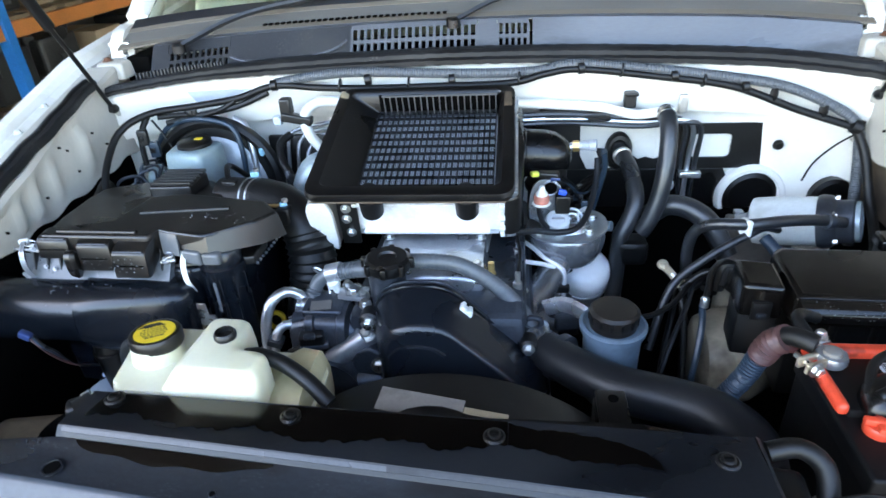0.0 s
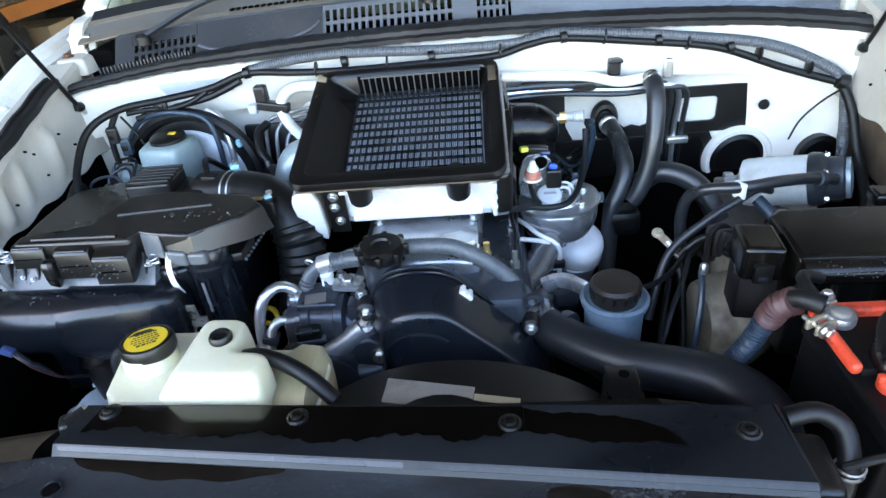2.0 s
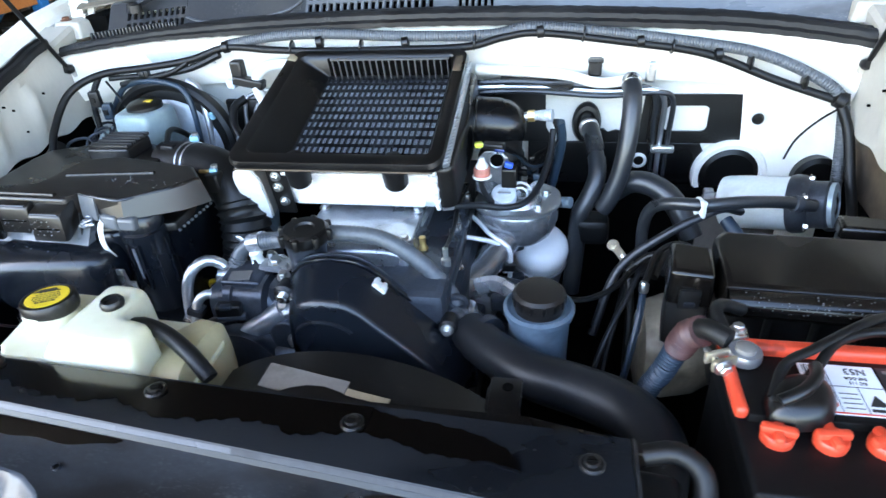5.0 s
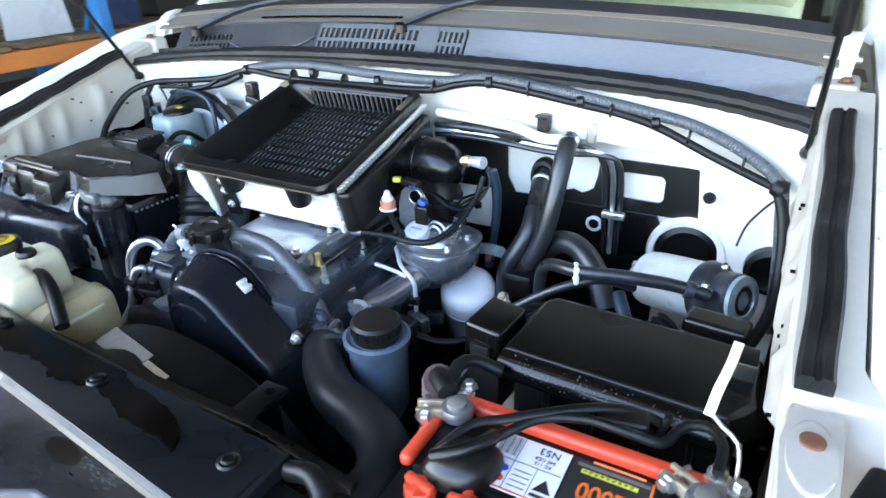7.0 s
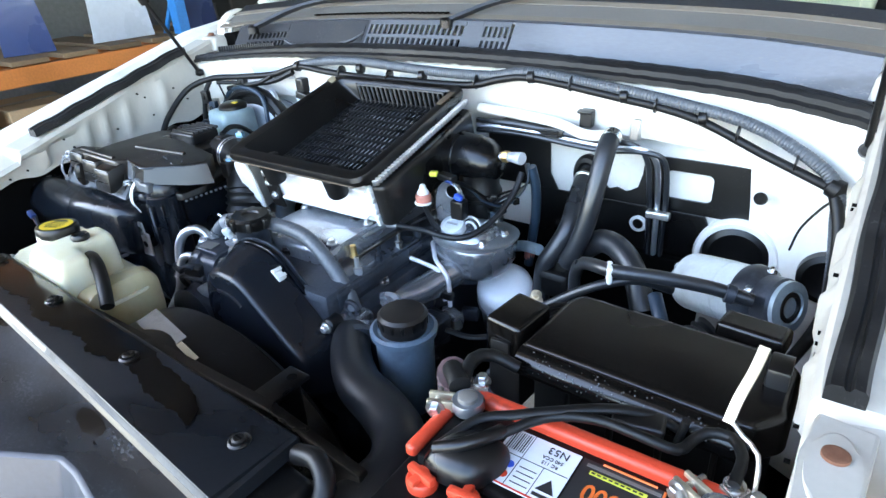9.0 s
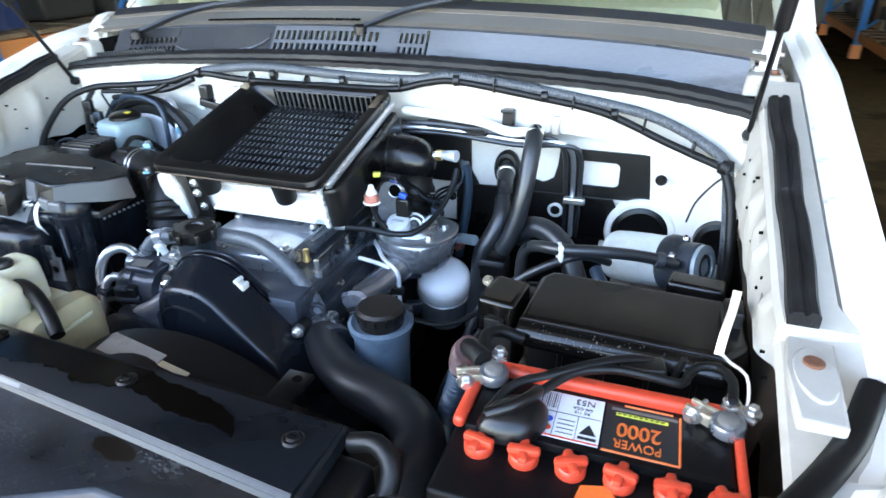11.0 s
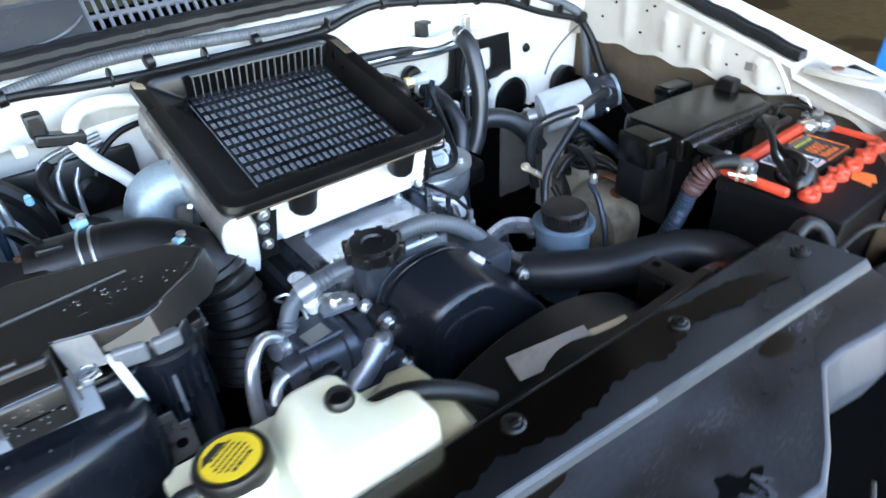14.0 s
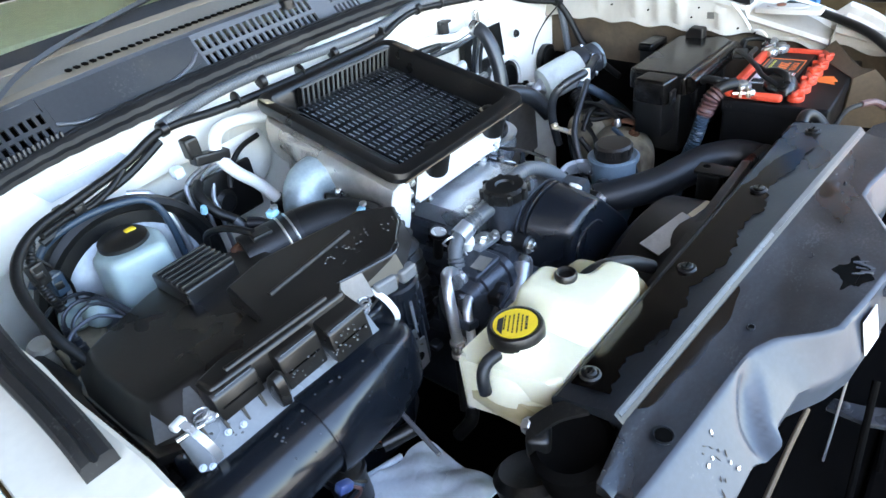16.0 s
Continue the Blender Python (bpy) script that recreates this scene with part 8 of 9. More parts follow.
part("heater_pipe", tube([(0.270, 1.085, 1.07), (0.300, 1.078, 1.096), (0.330, 1.066, 1.100), (0.358, 1.048, 1.090), (0.380, 1.030, 1.068), (0.40, 1.01, 1.03)], 0.0190, n=20), HEATER, hh, "large dusty heater pipe bend")
part("heater_valve", nbox((0.24, 1.05, 1.02), (0.06, 0.05, 0.05), 0.012), BLACK, hh)

# refrigerant and brake pipes along the firewall
rp = thing("firewall_pipes", "bundle of thin metal pipes clipped along the firewall", "pipe")
part("white_pipe", tube([(0.03, 1.150, 1.272), (0.10, 1.150, 1.268), (0.18, 1.148, 1.262), (0.24, 1.140, 1.250), (0.288, 1.130, 1.258)], 0.009, n=12), PAINT, rp, "white pipe")
for k in range(3):
    part("thin_pipe", tube([(0.03, 1.140, 1.252 - 0.009 * k), (0.12, 1.142, 1.252 - 0.008 * k), (0.25, 1.150, 1.240 - 0.008 * k), (0.315 + 0.010 * k, 1.150, 1.240 - 0.005 * k), (0.338 + 0.014 * k, 1.160, 1.215), (0.342 + 0.014 * k, 1.178, 1.15), (0.345 + 0.012 * k, 1.182, 1.08), (0.35 + 0.01 * k, 1.18, 0.98)], 0.0048, n=8), (HEATER, PIPE, HEATER)[k], rp)
part("pipe_bracket", nbox((0.322, 1.140, 1.268), (0.016, 0.012, 0.034), 0.003), STEEL, rp, "bright pipe bracket")
part("pipe_clamp", nbox((0.362, 1.172, 1.118), (0.040, 0.014, 0.013), 0.003), STEEL, rp, "bright pipe clamp")
part("hose_joint", turned([(0.014, -0.008), (0.0165, -0.006), (0.0165, 0.006), (0.014, 0.008)], axis((0.291, 1.120, 1.256), (0, -1, -0.4)), 16), STEEL, rp)
sl = thing("cowl_drain", "black slotted plastic drain behind the dome", "drain")
part("body", nbox((0.135, 1.165, 1.245), (0.13, 0.05, 0.018), 0.005), BLACK, sl)
part("slot", nbox((0.135, 1.139, 1.248), (0.11, 0.004, 0.004), 0.001), FOAM, sl)
part("slot", nbox((0.135, 1.139, 1.240), (0.11, 0.004, 0.004), 0.001), FOAM, sl)

# ---- wiring harness along the firewall ----
wh = thing("wiring_harness", "black taped wiring harness along the firewall", "harness")
part("main_loom", tube([(-0.690, 0.94, 1.185), (-0.700, 0.975, 1.222), (-0.692, 1.03, 1.270), (-0.650, 1.072, 1.291), (-0.577, 1.105, 1.294), (-0.50, 1.130, 1.300), (-0.427, 1.140, 1.319), (-0.34, 1.138, 1.314), (-0.25, 1.136, 1.311), (-0.12, 1.134, 1.312), (0.015, 1.136, 1.314), (0.08, 1.140, 1.328), (0.14, 1.140, 1.334), (0.27, 1.140, 1.318), (0.40, 1.136, 1.298), (0.51, 1.126, 1.258), (0.600, 1.100, 1.232)], 0.0064, n=10), RUBBER, wh)
part("second_loom", tube([(-0.64, 1.105, 1.262), (-0.56, 1.118, 1.276), (-0.50, 1.128, 1.286), (-0.44, 1.134, 1.308)], 0.006, n=8), RUBBER, wh)
part("grey_conduit", tube([(-0.427, 1.146, 1.322), (-0.34, 1.150, 1.334), (-0.246, 1.148, 1.338), (-0.09, 1.148, 1.331), (0.05, 1.150, 1.330), (0.13, 1.146, 1.342), (0.26, 1.146, 1.330), (0.40, 1.140, 1.312), (0.48, 1.132, 1.298), (0.55, 1.118, 1.272), (0.60, 1.100, 1.240), (0.612, 1.09, 1.19), (0.622, 1.085, 1.12), (0.63, 1.07, 1.02)], 0.0088, n=12, ribs=0.0006, pitch=0.0045), GREYHOSE, wh, "grey corrugated conduit")
part("down_loom", tube([(0.600, 1.098, 1.234), (0.616, 1.075, 1.19), (0.624, 1.045, 1.13), (0.622, 1.00, 1.09), (0.60, 0.93, 1.06)], 0.008, n=10), RUBBER, wh)
part("thin_wire", tube([(0.606, 1.10, 1.222), (0.588, 1.125, 1.19), (0.570, 1.145, 1.15), (0.562, 1.155, 1.11)], 0.0018, n=6), RUBBER, wh)
part("knot", turned([(0.0, -0.014), (0.013, -0.008), (0.014, 0.006), (0.0, 0.014)], axis((0.602, 1.098, 1.234), (1, -0.3, -0.4)), 12), RUBBER, wh)
for x, y, z in ((-0.60, 1.12, 1.281), (-0.427, 1.14, 1.32), (-0.246, 1.142, 1.326), (-0.09, 1.141, 1.322), (0.14, 1.14, 1.336), (0.30, 1.14, 1.318), (0.42, 1.134, 1.298)):
    part("tape_wrap", turned([(0.0090, -0.006), (0.0105, -0.005), (0.0105, 0.005), (0.0090, 0.006)], axis((x, y, z), (1, 0.1, 0.1)), 12), BLACK, wh)


part("branch_loom", tube([(-0.505, 1.126, 1.296), (-0.535, 1.118, 1.282), (-0.570, 1.108, 1.276), (-0.600, 1.100, 1.280), (-0.640, 1.078, 1.282)], 0.0048, n=10), RUBBER, wh)
part("branch_loom", tube([(-0.655, 1.070, 1.286), (-0.668, 1.062, 1.262), (-0.672, 1.055, 1.235), (-0.668, 1.045, 1.200)], 0.0055, n=10, ribs=0.0006, pitch=0.004), RUBBER, wh)
for x, y, z in ((-0.668, 1.060, 1.250), (-0.655, 1.066, 1.225), (-0.585, 1.106, 1.283)):
    pl = part("loom_plug", nbox((x, y, z), (0.018, 0.016, 0.030 if z < 1.26 else 0.014), 0.003, Matrix.Rotation(0.3, 4, "Z"), 2), BLUEHOSE if z < 1.23 else BLACK, wh)
    part("plug_rib", nbox((x, y - 0.0085, z), (0.010, 0.003, 0.010), 0.001), BLACK, pl)
for x, y, z in ((-0.30, 1.142, 1.316), (-0.17, 1.140, 1.3165), (0.03, 1.142, 1.320), (0.21, 1.144, 1.330), (0.35, 1.140, 1.310), (0.47, 1.132, 1.284), (0.55, 1.116, 1.258)):
    part("cable_tie", turned([(0.0120, -0.0018), (0.0130, -0.0012), (0.0130, 0.0012), (0.0120, 0.0018)], axis((x, y, z), (1, 0.05, -0.1)), 14), BLACK, wh)

# ---- left rear: brake booster, reservoir and pipes ----
bb = thing("brake_booster", "round grey brake booster with a black rim on the firewall", "brake booster")
part("drum", turned([(0.05, 0.035), (0.095, 0.03), (0.112, 0.018), (0.118, 0.0), (0.114, -0.02), (0.10, -0.06)], axis((-0.56, 1.125, 1.130), (0, -1, 0.08)), 44), BOOST, bb)
part("drum_rim", turned([(0.112, 0.012), (0.116, 0.022), (0.124, 0.025), (0.132, 0.020), (0.135, 0.008), (0.130, -0.004), (0.118, -0.006)], axis((-0.56, 1.112, 1.138), (0, -1, 0.08)), 44), RUBBER, bb, "thick black rim")
part("master_cylinder", tube([(-0.575, 1.075, 1.15), (-0.565, 0.985, 1.140)], 0.022, n=16), CAST, bb, "cast master cylinder")
br_ = thing("brake_fluid_reservoir", "pale blue brake fluid tank with a black cap", "fluid reservoir")
part("tank", plate([(-0.612, 1.010), (-0.535, 0.998), (-0.518, 1.045), (-0.522, 1.085), (-0.588, 1.092), (-0.617, 1.06)], 1.168, 1.236, 0.010, None, 4, 0.08), BRAKETANK, br_)
bm_ = Matrix.Translation((-0.567, 1.055, 1.234)) @ Matrix.Rotation(radians(4), 4, "X")
bc = part("cap", turned([(0.030, -0.004), (0.032, 0.003), (0.031, 0.009), (0.025, 0.013), (0.012, 0.0155), (0, 0.0155)], bm_, 28), LID, br_, "dusty black screw cap")
part("cap_mark", nbox((0.012, -0.002, 0.0155), (0.014, 0.010, 0.002), 0.0008), YELLOW, bc, "yellow mark").matrix_basis = bm_
bp = thing("brake_pipes", "bundle of curved black and steel brake pipes", "pipe")
for k in range(3):
    d = 0.019 * k
    part("pipe", tube([(-0.335, 1.168, 1.238 - 0.011 * k), (-0.385, 1.166, 1.230 - 0.011 * k), (-0.414 + d, 1.162, 1.222 - 0.011 * k), (-0.424 + d, 1.156, 1.208 - 0.012 * k), (-0.428 + d, 1.146, 1.160), (-0.432 + d, 1.135, 1.08)], 0.0038, n=10), PIPEGREY, bp, "dull grey brake line")
part("ribbed_boot", turned([(0.030, -0.02), (0.032, 0.0), (0.026, 0.006), (0.028, 0.012), (0.020, 0.018), (0.021, 0.024), (0.014, 0.030)], axis((-0.372, 1.178, 1.165), (0.1, -1, 0)), 24), RUBBER, bp, "black rubber pipe boot")
part("round_cover", turned([(0.058, -0.004), (0.060, 0.002), (0.054, 0.008), (0.03, 0.012), (0, 0.012)], axis((-0.300, 1.190, 1.205), (0, -1, 0)), 36), PAINT, bp, "pale round pressed cover")
part("booster_valve", turned([(0.022, 0), (0.022, 0.006), (0.016, 0.008), (0.016, 0.020), (0.019, 0.022), (0.019, 0.030), (0.010, 0.034), (0, 0.034)], axis((-0.655, 1.075, 1.160), (-0.1, -0.7, 0.7)), 20), BRAKETANK, bp, "pale stacked booster valve")
part("silver_pipe", tube([(-0.515, 1.128, 1.262), (-0.492, 1.118, 1.252), (-0.482, 1.108, 1.225), (-0.478, 1.10, 1.18), (-0.478, 1.095, 1.12)], 0.0062, n=12), PIPE, bp, "bare steel pipe")
part("backing_plate", nbox((-0.385, 1.165, 1.170), (0.17, 0.012, 0.09), 0.006), BLACK, bp, "black backing plate")
part("sensor_ring", turned([(0.016, 0), (0.018, 0.01), (0.014, 0.02), (0.010, 0.024), (0, 0.026)], axis((-0.640, 1.030, 1.175), (0, -0.6, 1)), 18), BRAKETANK, bp)
part("vacuum_hose", tube([(-0.675, 1.105, 1.215), (-0.640, 1.108, 1.255), (-0.585, 1.102, 1.270), (-0.530, 1.096, 1.266), (-0.502, 1.090, 1.252), (-0.492, 1.085, 1.21), (-0.494, 1.08, 1.12)], 0.0052, n=10), BLUEHOSE, bp, "black vacuum hose over the booster")
part("thick_hose", tube([(-0.41, 1.135, 1.225), (-0.425, 1.115, 1.215), (-0.42, 1.09, 1.19), (-0.40, 1.07, 1.165), (-0.392, 1.05, 1.12)], 0.008, n=12), RUBBER, bp, "black hose with a rusty end")
part("rusty_end", tube([(-0.405, 1.075, 1.172), (-0.396, 1.062, 1.150), (-0.394, 1.055, 1.128)], 0.0088, n=12), GREYHOSE, bp)
part("pipe_nut", turned([(0.005, 0), (0.005, 0.008), (0.004, 0.012)], axis((-0.447, 1.070, 1.210), (0, -0.4, 1)), 10), BLUE, bp)
ap = thing("refrigerant_pipes", "bare aluminium refrigerant pipes with a black bracket", "pipe")
part("pipe", tube([(-0.255, 1.15, 1.270), (-0.31, 1.145, 1.285), (-0.352, 1.135, 1.285), (-0.372, 1.120, 1.262), (-0.360, 1.110, 1.228), (-0.330, 1.105, 1.190), (-0.308, 1.10, 1.150)], 0.010, n=14), CLIPW, ap)
part("pipe_end", tube([(-0.312, 1.10, 1.155), (-0.300, 1.095, 1.13)], 0.013, n=12), BLACK, ap)
part("bracket", nbox((-0.385, 1.118, 1.262), (0.058, 0.022, 0.016), 0.003, Matrix.Rotation(0.2, 4, "Y")), BLACK, ap)
part("bracket_clip", nbox((-0.405, 1.125, 1.284), (0.022, 0.022, 0.032), 0.004), BLACK, ap)
part("mount_pad", nbox((-0.432, 1.14, 1.253), (0.018, 0.02, 0.018), 0.005), FUEL, ap)
part("copper_hose", tube([(-0.395, 1.06, 1.165), (-0.375, 1.04, 1.155), (-0.368, 1.02, 1.12), (-0.37, 1.0, 1.06)], 0.010, n=12), HOSE, ap)
part("rear_hose", tube([(-0.27, 1.165, 1.24), (-0.31, 1.16, 1.235), (-0.345, 1.15, 1.215), (-0.36, 1.14, 1.19)], 0.0045, n=10), RUBBER, ap)
part("loose_wire", tube([(-0.667, 1.10, 1.271), (-0.650, 1.098, 1.242), (-0.637, 1.096, 1.207), (-0.641, 1.092, 1.175)], 0.0022, n=6), RUBBER, ap)
ab = thing("abs_unit", "pale cream brake valve block with curved black pipes", "valve block")
part("block", plate([(-0.700, 0.972), (-0.668, 0.985), (-0.640, 1.028), (-0.634, 1.074), (-0.655, 1.080), (-0.680, 1.062), (-0.700, 1.045)], 1.118, 1.160, 0.005, None, 3), GRIMECREAM, ab)
part("block_ear", turned([(0.016, -0.03), (0.017, 0.0), (0.013, 0.004), (0.006, 0.003), (0, 0.003)], Matrix.Translation((-0.704, 1.076, 1.156)) @ Matrix.Diagonal((1, 1.5, 1, 1)), 18), DUSTY, ab)
for (x, y), way in zip(((-0.692, 1.044), (-0.678, 1.036), (-0.678, 1.005), (-0.693, 0.985)), (
        ((-0.690, 1.058, 1.190), (-0.680, 1.062, 1.199), (-0.662, 1.062, 1.204), (-0.638, 1.051, 1.203), (-0.624, 1.010, 1.196), (-0.612, 0.975, 1.180)),
        ((-0.676, 1.038, 1.190), (-0.666, 1.041, 1.199), (-0.650, 1.042, 1.202), (-0.632, 1.026, 1.200), (-0.620, 0.990, 1.190), (-0.612, 0.965, 1.172)),
        ((-0.676, 1.012, 1.186), (-0.666, 1.020, 1.196), (-0.645, 1.024, 1.200), (-0.630, 1.008, 1.196), (-0.622, 0.985, 1.180)),
        ((-0.694, 0.982, 1.188), (-0.684, 0.988, 1.197), (-0.668, 0.993, 1.200), (-0.648, 0.990, 1.200), (-0.630, 0.980, 1.188)))):
    part("pipe_nut", turned([(0.0065, -0.015), (0.0065, 0.006), (0.0045, 0.008), (0.0045, 0.016)], Matrix.Translation((x, y, 1.164)), 10), DULL, ab)
    part("brake_pipe", tube([(x, y, 1.168), *way], 0.0026, n=8), DULL, ab, "dull steel brake pipe")
part("purple_plug", nbox((-0.668, 1.062, 1.166), (0.018, 0.014, 0.012), 0.003), NAVY, ab)
hl = thing("wing_harness", "black loom lying along the inner wing", "harness")
part("loom", tube([(-0.728, 1.00, 1.180), (-0.718, 0.95, 1.165), (-0.710, 0.89, 1.150), (-0.705, 0.82, 1.13), (-0.70, 0.75, 1.08)], 0.014, n=12), BLACK, hl)
part("ribbed_sleeve", tube([(-0.712, 0.82, 1.14), (-0.706, 0.78, 1.125), (-0.70, 0.74, 1.10)], 0.011, n=12, ribs=0.002, pitch=0.008), BLACK, hl)
# pieces low at the front left
lw = thing("headlamp_harness", "wires and plugs low beside the air cleaner", "harness")
for k in range(7):
    d = 0.0028 * k
    part("wire", tube([(-0.600, 0.735 + d, 1.005), (-0.570, 0.722 + d * 0.7, 1.024 + 0.002 * (k % 3)), (-0.540, 0.700 + d * 0.6, 1.034 + 0.003 * (k % 2)), (-0.515, 0.683 + d * 0.4, 1.032)], 0.0019, n=6), (RUBBER, RUBBER, TAN, RUBBER, BLUEHOSE, ORANGE, RUBBER)[k], lw)
part("plug", tube([(-0.518, 0.690, 1.030), (-0.498, 0.680, 1.032), (-0.482, 0.672, 1.034)], 0.010, n=14), BLACK, lw)
part("blue_plug", nbox((-0.620, 0.612, 1.136), (0.016, 0.010, 0.010), 0.002, Matrix.Rotation(0.5, 4, "Y")), NAVY, lw)
for k in range(3):
    part("red_wire", tube([(-0.616, 0.611 + 0.003 * k, 1.132), (-0.606 + 0.004 * k, 0.611, 1.118), (-0.606, 0.622 + 0.004 * k, 1.095), (-0.615, 0.66, 1.045), (-0.60, 0.70, 1.01)], 0.002, n=6), (REDWIRE, BLUEHOSE, RUBBER)[k], lw)
cr = thing("crumpled_liner", "crumpled pale liner sheet under the intake tube", "liner")
rr = random.Random(4)
for_rows = []
for j in range(25):
    row = []
    for k in range(31):
        u, v = k / 30, j / 24
        x, y = -0.610 + 0.150 * u, 0.575 + 0.125 * v - 0.02 * u
        z = 0.992 + 0.004 * math.sin(9 * u + 4 * v) + 0.003 * math.sin(7 * v - 5 * u) * math.sin(11 * u) + 0.004 * abs(math.sin(8 * u + 10 * v)) - 0.014 * max(0.0, u - 0.8) * 5
        row.append((x + 0.004 * math.sin(9 * v), y + 0.004 * math.sin(8 * u), z + rr.uniform(-0.0004, 0.0004)))
    for_rows.append(row + [(x, y, z - 0.003) for x, y, z in reversed(row)])
part("sheet", loft(for_rows), FUEL, cr)
part("sheet_fold", tube([(-0.606, 0.690, 0.998), (-0.56, 0.697, 0.999), (-0.50, 0.685, 0.992)], 0.004, n=8), FUEL, cr)
tb = thing("support_rod", "thin grey support rod beside the air cleaner", "rod")
part("rod", tube([(-0.479, 0.695, 1.05), (-0.502, 0.612, 1.05)], 0.0032, n=8), LEDGE, tb)
hd = thing("headlamp", "grimy brown-grey back of a headlamp housing", "headlamp")
part("housing", plate([(-0.70, 0.45), (-0.53, 0.46), (-0.50, 0.56), (-0.56, 0.60), (-0.68, 0.58)], 0.92, 1.03, 0.02, None, 3, 0.1), BROWN, hd)
part("rear_cover", turned([(0.040, 0), (0.042, 0.012), (0.034, 0.02), (0, 0.022)], axis((-0.46, 0.52, 1.02), (0.2, 0.3, 1)), 28), BLACK, hd)
hd2 = thing("headlamp", "dark back of a headlamp housing", "headlamp")
part("housing", plate([(0.42, 0.30), (0.58, 0.30), (0.60, 0.42), (0.40, 0.42)], 0.92, 1.05, 0.02, None, 3, 0.1), DARK, hd2)
sl2 = thing("slam_panel_strut", "grey steel bracket and thin rods below the cover's front", "bracket")
part("bar", nbox((CX, 0.22, 0.90), (1.2, 0.04, 0.04), 0.006), DARK, sl2)
part("side_bracket", plate([(-0.158, 0.300), (-0.138, 0.296), (-0.136, 0.262), (-0.112, 0.214), (-0.102, 0.184), (-0.122, 0.176), (-0.146, 0.215), (-0.160, 0.255)], 0.974, 0.980, 0.002), DULL, sl2, "grey steel bracket")
part("bracket_bolt", bolt(bmesh.new(), (-0.149, 0.283, 0.980), (0, 0, 1), 0.006, 0.005), DULL, sl2)
part("brace", tube([(-0.172, 0.288, 1.045), (-0.174, 0.287, 0.98), (-0.178, 0.286, 0.90)], 0.0016, n=6), PIPEGREY, sl2, "thin pale rod")
part("tan_strip", tube([(-0.182, 0.316, 0.99), (-0.24, 0.319, 0.985), (-0.33, 0.322, 0.975)], 0.0032, n=8), BROWN, sl2, "brown edge strip")
part("grille_bar", tube([(-0.13, 0.262, 1.02), (-0.25, 0.250, 0.90), (-0.35, 0.245, 0.80)], 0.004, n=8), DARK, sl2)
part("grille_bar", tube([(-0.10, 0.242, 1.00), (-0.20, 0.228, 0.88), (-0.28, 0.222, 0.80)], 0.004, n=8), DARK, sl2)
part("horn_wire", tube([(0.06, 0.262, 1.06), (0.02, 0.235, 1.02), (-0.02, 0.218, 0.99), (-0.07, 0.215, 0.975), (-0.12, 0.228, 0.982), (-0.132, 0.239, 0.984)], 0.003, n=8), RUBBER, sl2)
rw = thing("bonnet_cable", "cable with a red orange end crossing the front", "cable")
part("cable", tube([(0.30, 0.42, 1.12), (0.335, 0.41, 1.145), (0.37, 0.395, 1.145)], 0.004, n=8), RUBBER, rw)
part("red_end", tube([(0.37, 0.395, 1.145), (0.395, 0.380, 1.142), (0.405, 0.365, 1.132)], 0.006, n=8), REDWIRE, rw)
part("cable_end", tube([(0.405, 0.365, 1.132), (0.41, 0.34, 1.11), (0.40, 0.31, 1.06), (0.36, 0.28, 1.0)], 0.0035, n=8), RUBBER, rw)

# ---- racks with parts along the shed ----
def rack(x, posts, shelves):
    r = thing("storage_rack", "steel pallet rack with blue posts and orange beams", "rack", "storage racks")
    for y in posts:
        for dx in (-0.45, 0.45):
            part("post", nbox((x + dx, y, 1.7), (0.09, 0.08, 3.35), 0.006), RACKBLUE, r, "blue post")
            part("foot", nbox((x + dx, y, 0.11), (0.12, 0.11, 0.18), 0.006), RACKORANGE, r)
        part("brace", tube([(x - 0.42, y, 0.4), (x + 0.42, y, 1.3), (x - 0.42, y, 2.2)], 0.02, n=6, step=0.5), RACKBLUE, r)
    for a, b in zip(posts, posts[1:]):
        for z in shelves:
            for dx in (-0.45, 0.45):
                part("beam", nbox((x + dx, (a + b) / 2, z), (0.05, b - a - 0.085, 0.11), 0.006), RACKORANGE, r, "orange beam")
            n = int((b - a) / 0.3)
            for j in range(n):
                part("deck_board", nbox((x, a + (j + 0.5) * (b - a) / n, z + 0.075), (0.94, 0.22, 0.03), 0.004), WOOD, r)
    return r


rack(-4.05, (-0.4, 2.92, 4.22, 6.8, 9.4), (0.30, 0.95, 2.1))
rack(3.1, (-1.4, 1.1), (0.30, 1.3, 2.3))
rack(3.3, (7.7, 10.0, 12.3), (0.30, 1.3, 2.3))
rnd = random.Random(21)


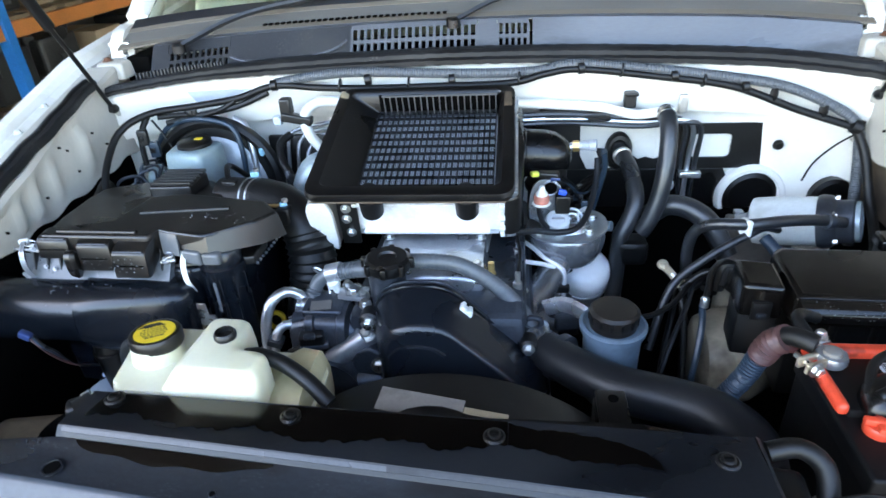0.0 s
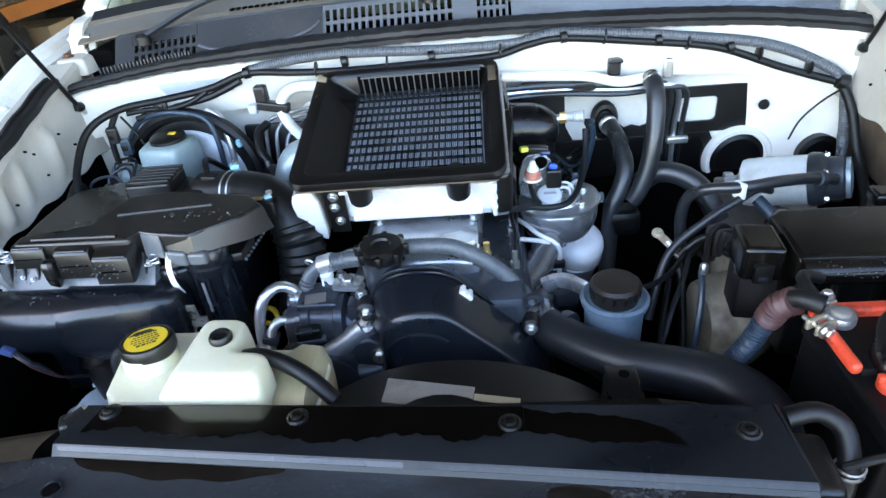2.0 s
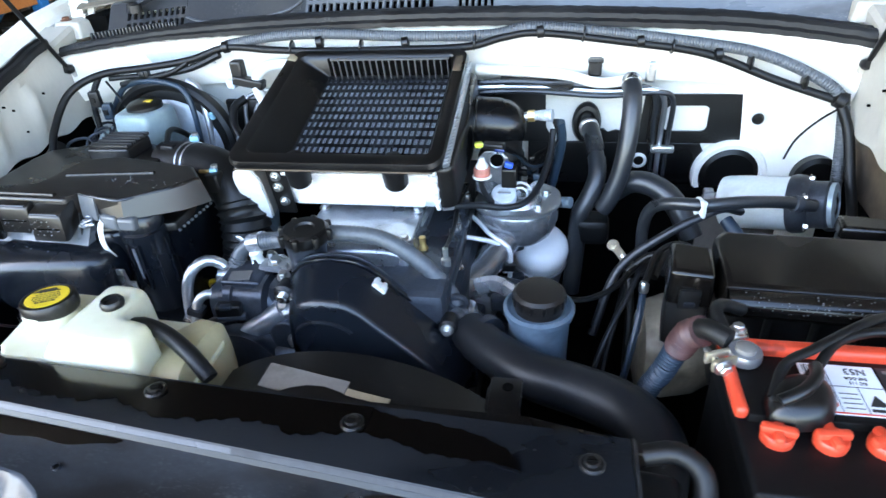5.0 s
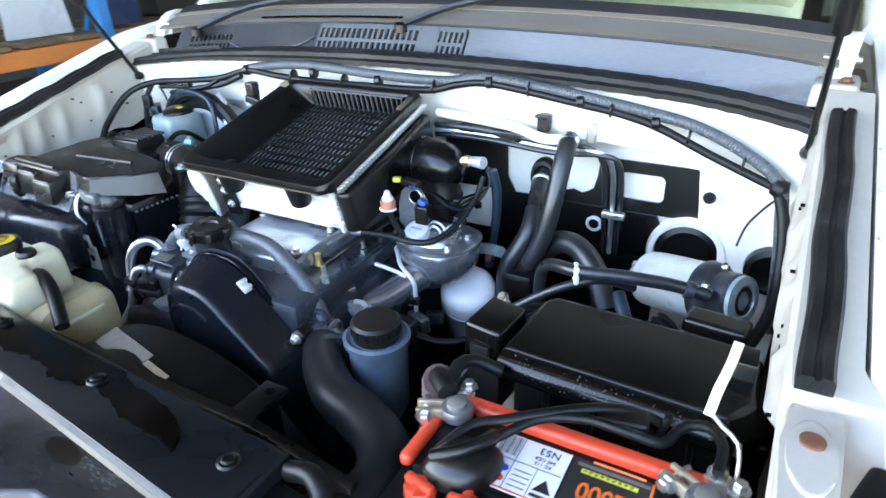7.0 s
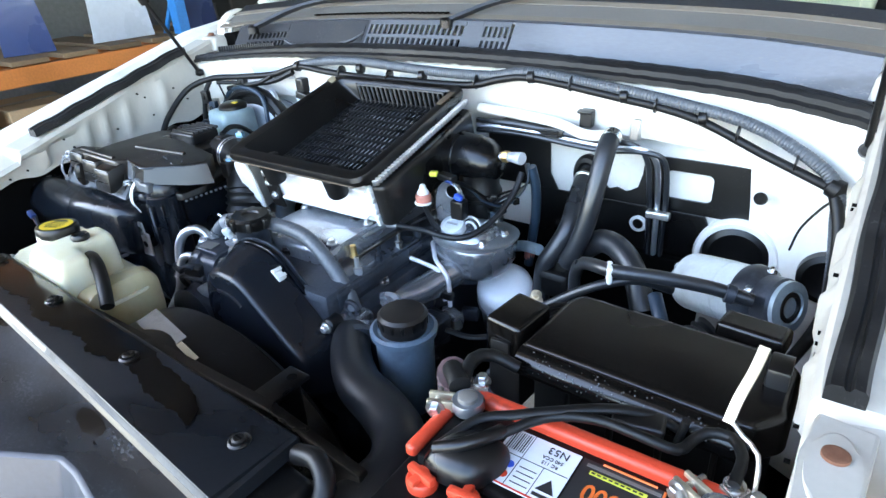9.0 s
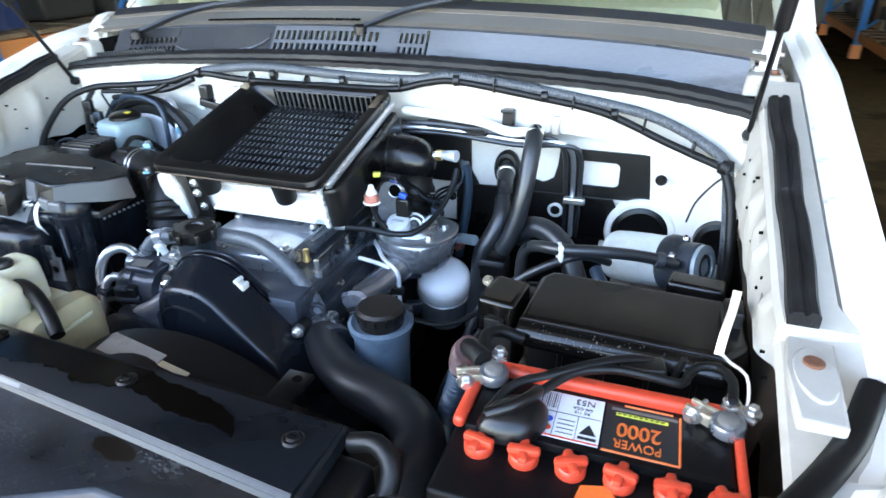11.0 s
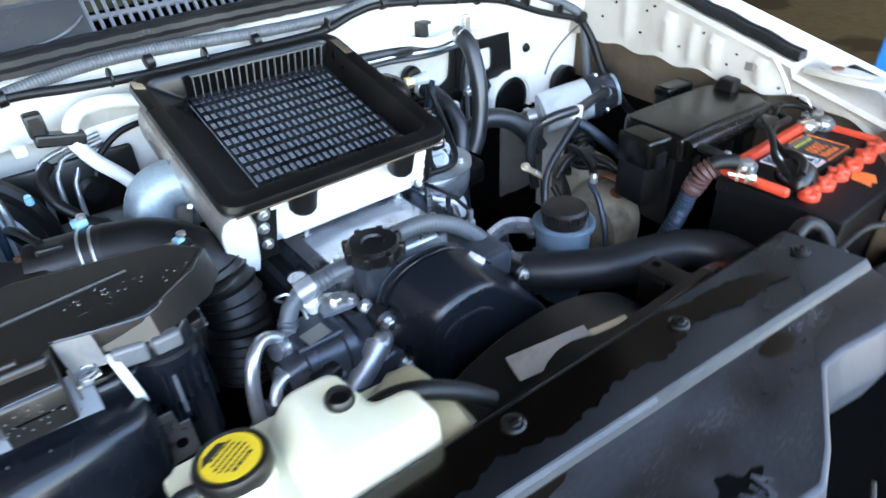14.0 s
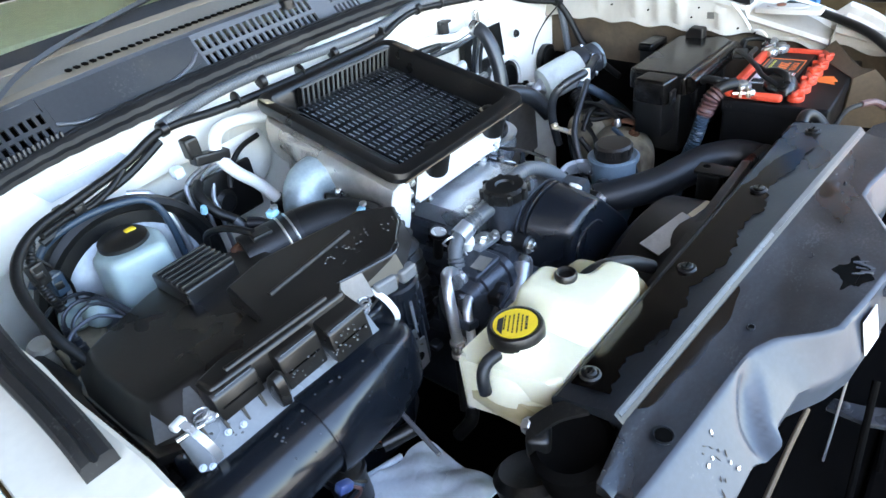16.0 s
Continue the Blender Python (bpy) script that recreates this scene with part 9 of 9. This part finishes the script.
def scrap_engine(c, s):
    e = thing("scrap_engine", "greasy used engine assembly on the rack", "engine part", "used parts on the racks")
    part("block", nbox(c, (0.42 * s, 0.5 * s, 0.4 * s), 0.03), SCRAP, e)
    for k in range(10):
        p = Vector(c) + Vector((rnd.uniform(-0.25, 0.25), rnd.uniform(-0.3, 0.3), rnd.uniform(-0.15, 0.28))) * s
        if k % 3:
            part("casting", nbox(p, (rnd.uniform(0.06, 0.2), rnd.uniform(0.06, 0.2), rnd.uniform(0.05, 0.16)), 0.015, Matrix.Rotation(rnd.uniform(0, 3), 4, "Z")), SCRAP, e)
        else:
            part("pulley", turned([(0.05, -0.05), (0.07, -0.04), (0.07, 0.04), (0.03, 0.05)], axis(p, (rnd.uniform(-1, 1), rnd.uniform(-1, 1), 0.3)), 14), SCRAP, e)


def body_panel(x, y, z, h, w, tilt, material):
    e = thing("body_panel", "used painted car body panel leaning on the rack", "body panel", "used parts on the racks")
    rings = []
    for k in range(9):
        u = k / 8
        rings.append([(0.05 * math.sin(u * 3) + 0.02, -w / 2 + 0.05 * u, h * u), (0.0 + 0.05 * math.sin(u * 3), -w / 4, h * u), (-0.02 + 0.05 * math.sin(u * 3), w / 4, h * u), (0.03 + 0.05 * math.sin(u * 3), w / 2 - 0.08 * u, h * u),
                      (0.04 + 0.05 * math.sin(u * 3), w / 2 - 0.08 * u, h * u), (0.03 + 0.05 * math.sin(u * 3), -w / 2 + 0.05 * u, h * u)])
    part("panel", loft(rings), material, e).matrix_basis = pose(x, y, z, 0, tilt, rnd.uniform(-15, 15))


for x, y0, y1, zs in ((-4.05, -0.2, 9.0, (0.39, 1.04)), (3.1, -1.1, 0.9, (0.39, 1.39)), (3.3, 8.0, 12.0, (0.39, 1.39))):
    n = int((y1 - y0) / 0.62)
    for j, z in enumerate(zs):
        for k in range(n):
            y = y0 + 0.62 * k + 0.3
            if x < 0 and j == 1 and y < 3.3:
                body_panel(x + 0.25, y, z, rnd.uniform(0.55, 0.9), rnd.uniform(0.25, 0.45), -8, (NAVY, PANEL, BLACK, NAVY, PANEL)[k % 5])
            elif (k + j) % 3:
                scrap_engine((x + rnd.uniform(-0.1, 0.1), y, z + 0.2), rnd.uniform(0.8, 1.0))
            else:
                c = thing("carton", "brown cardboard carton on the rack", "carton", "used parts on the racks")
                part("box", nbox((x, y, z + 0.17), (0.5, 0.42, 0.34), 0.008, Matrix.Rotation(rnd.uniform(-0.2, 0.2), 4, "Z")), CARTON, c)
                part("tape", nbox((x, y, z + 0.3415), (0.06, 0.40, 0.003)), TAN, c)
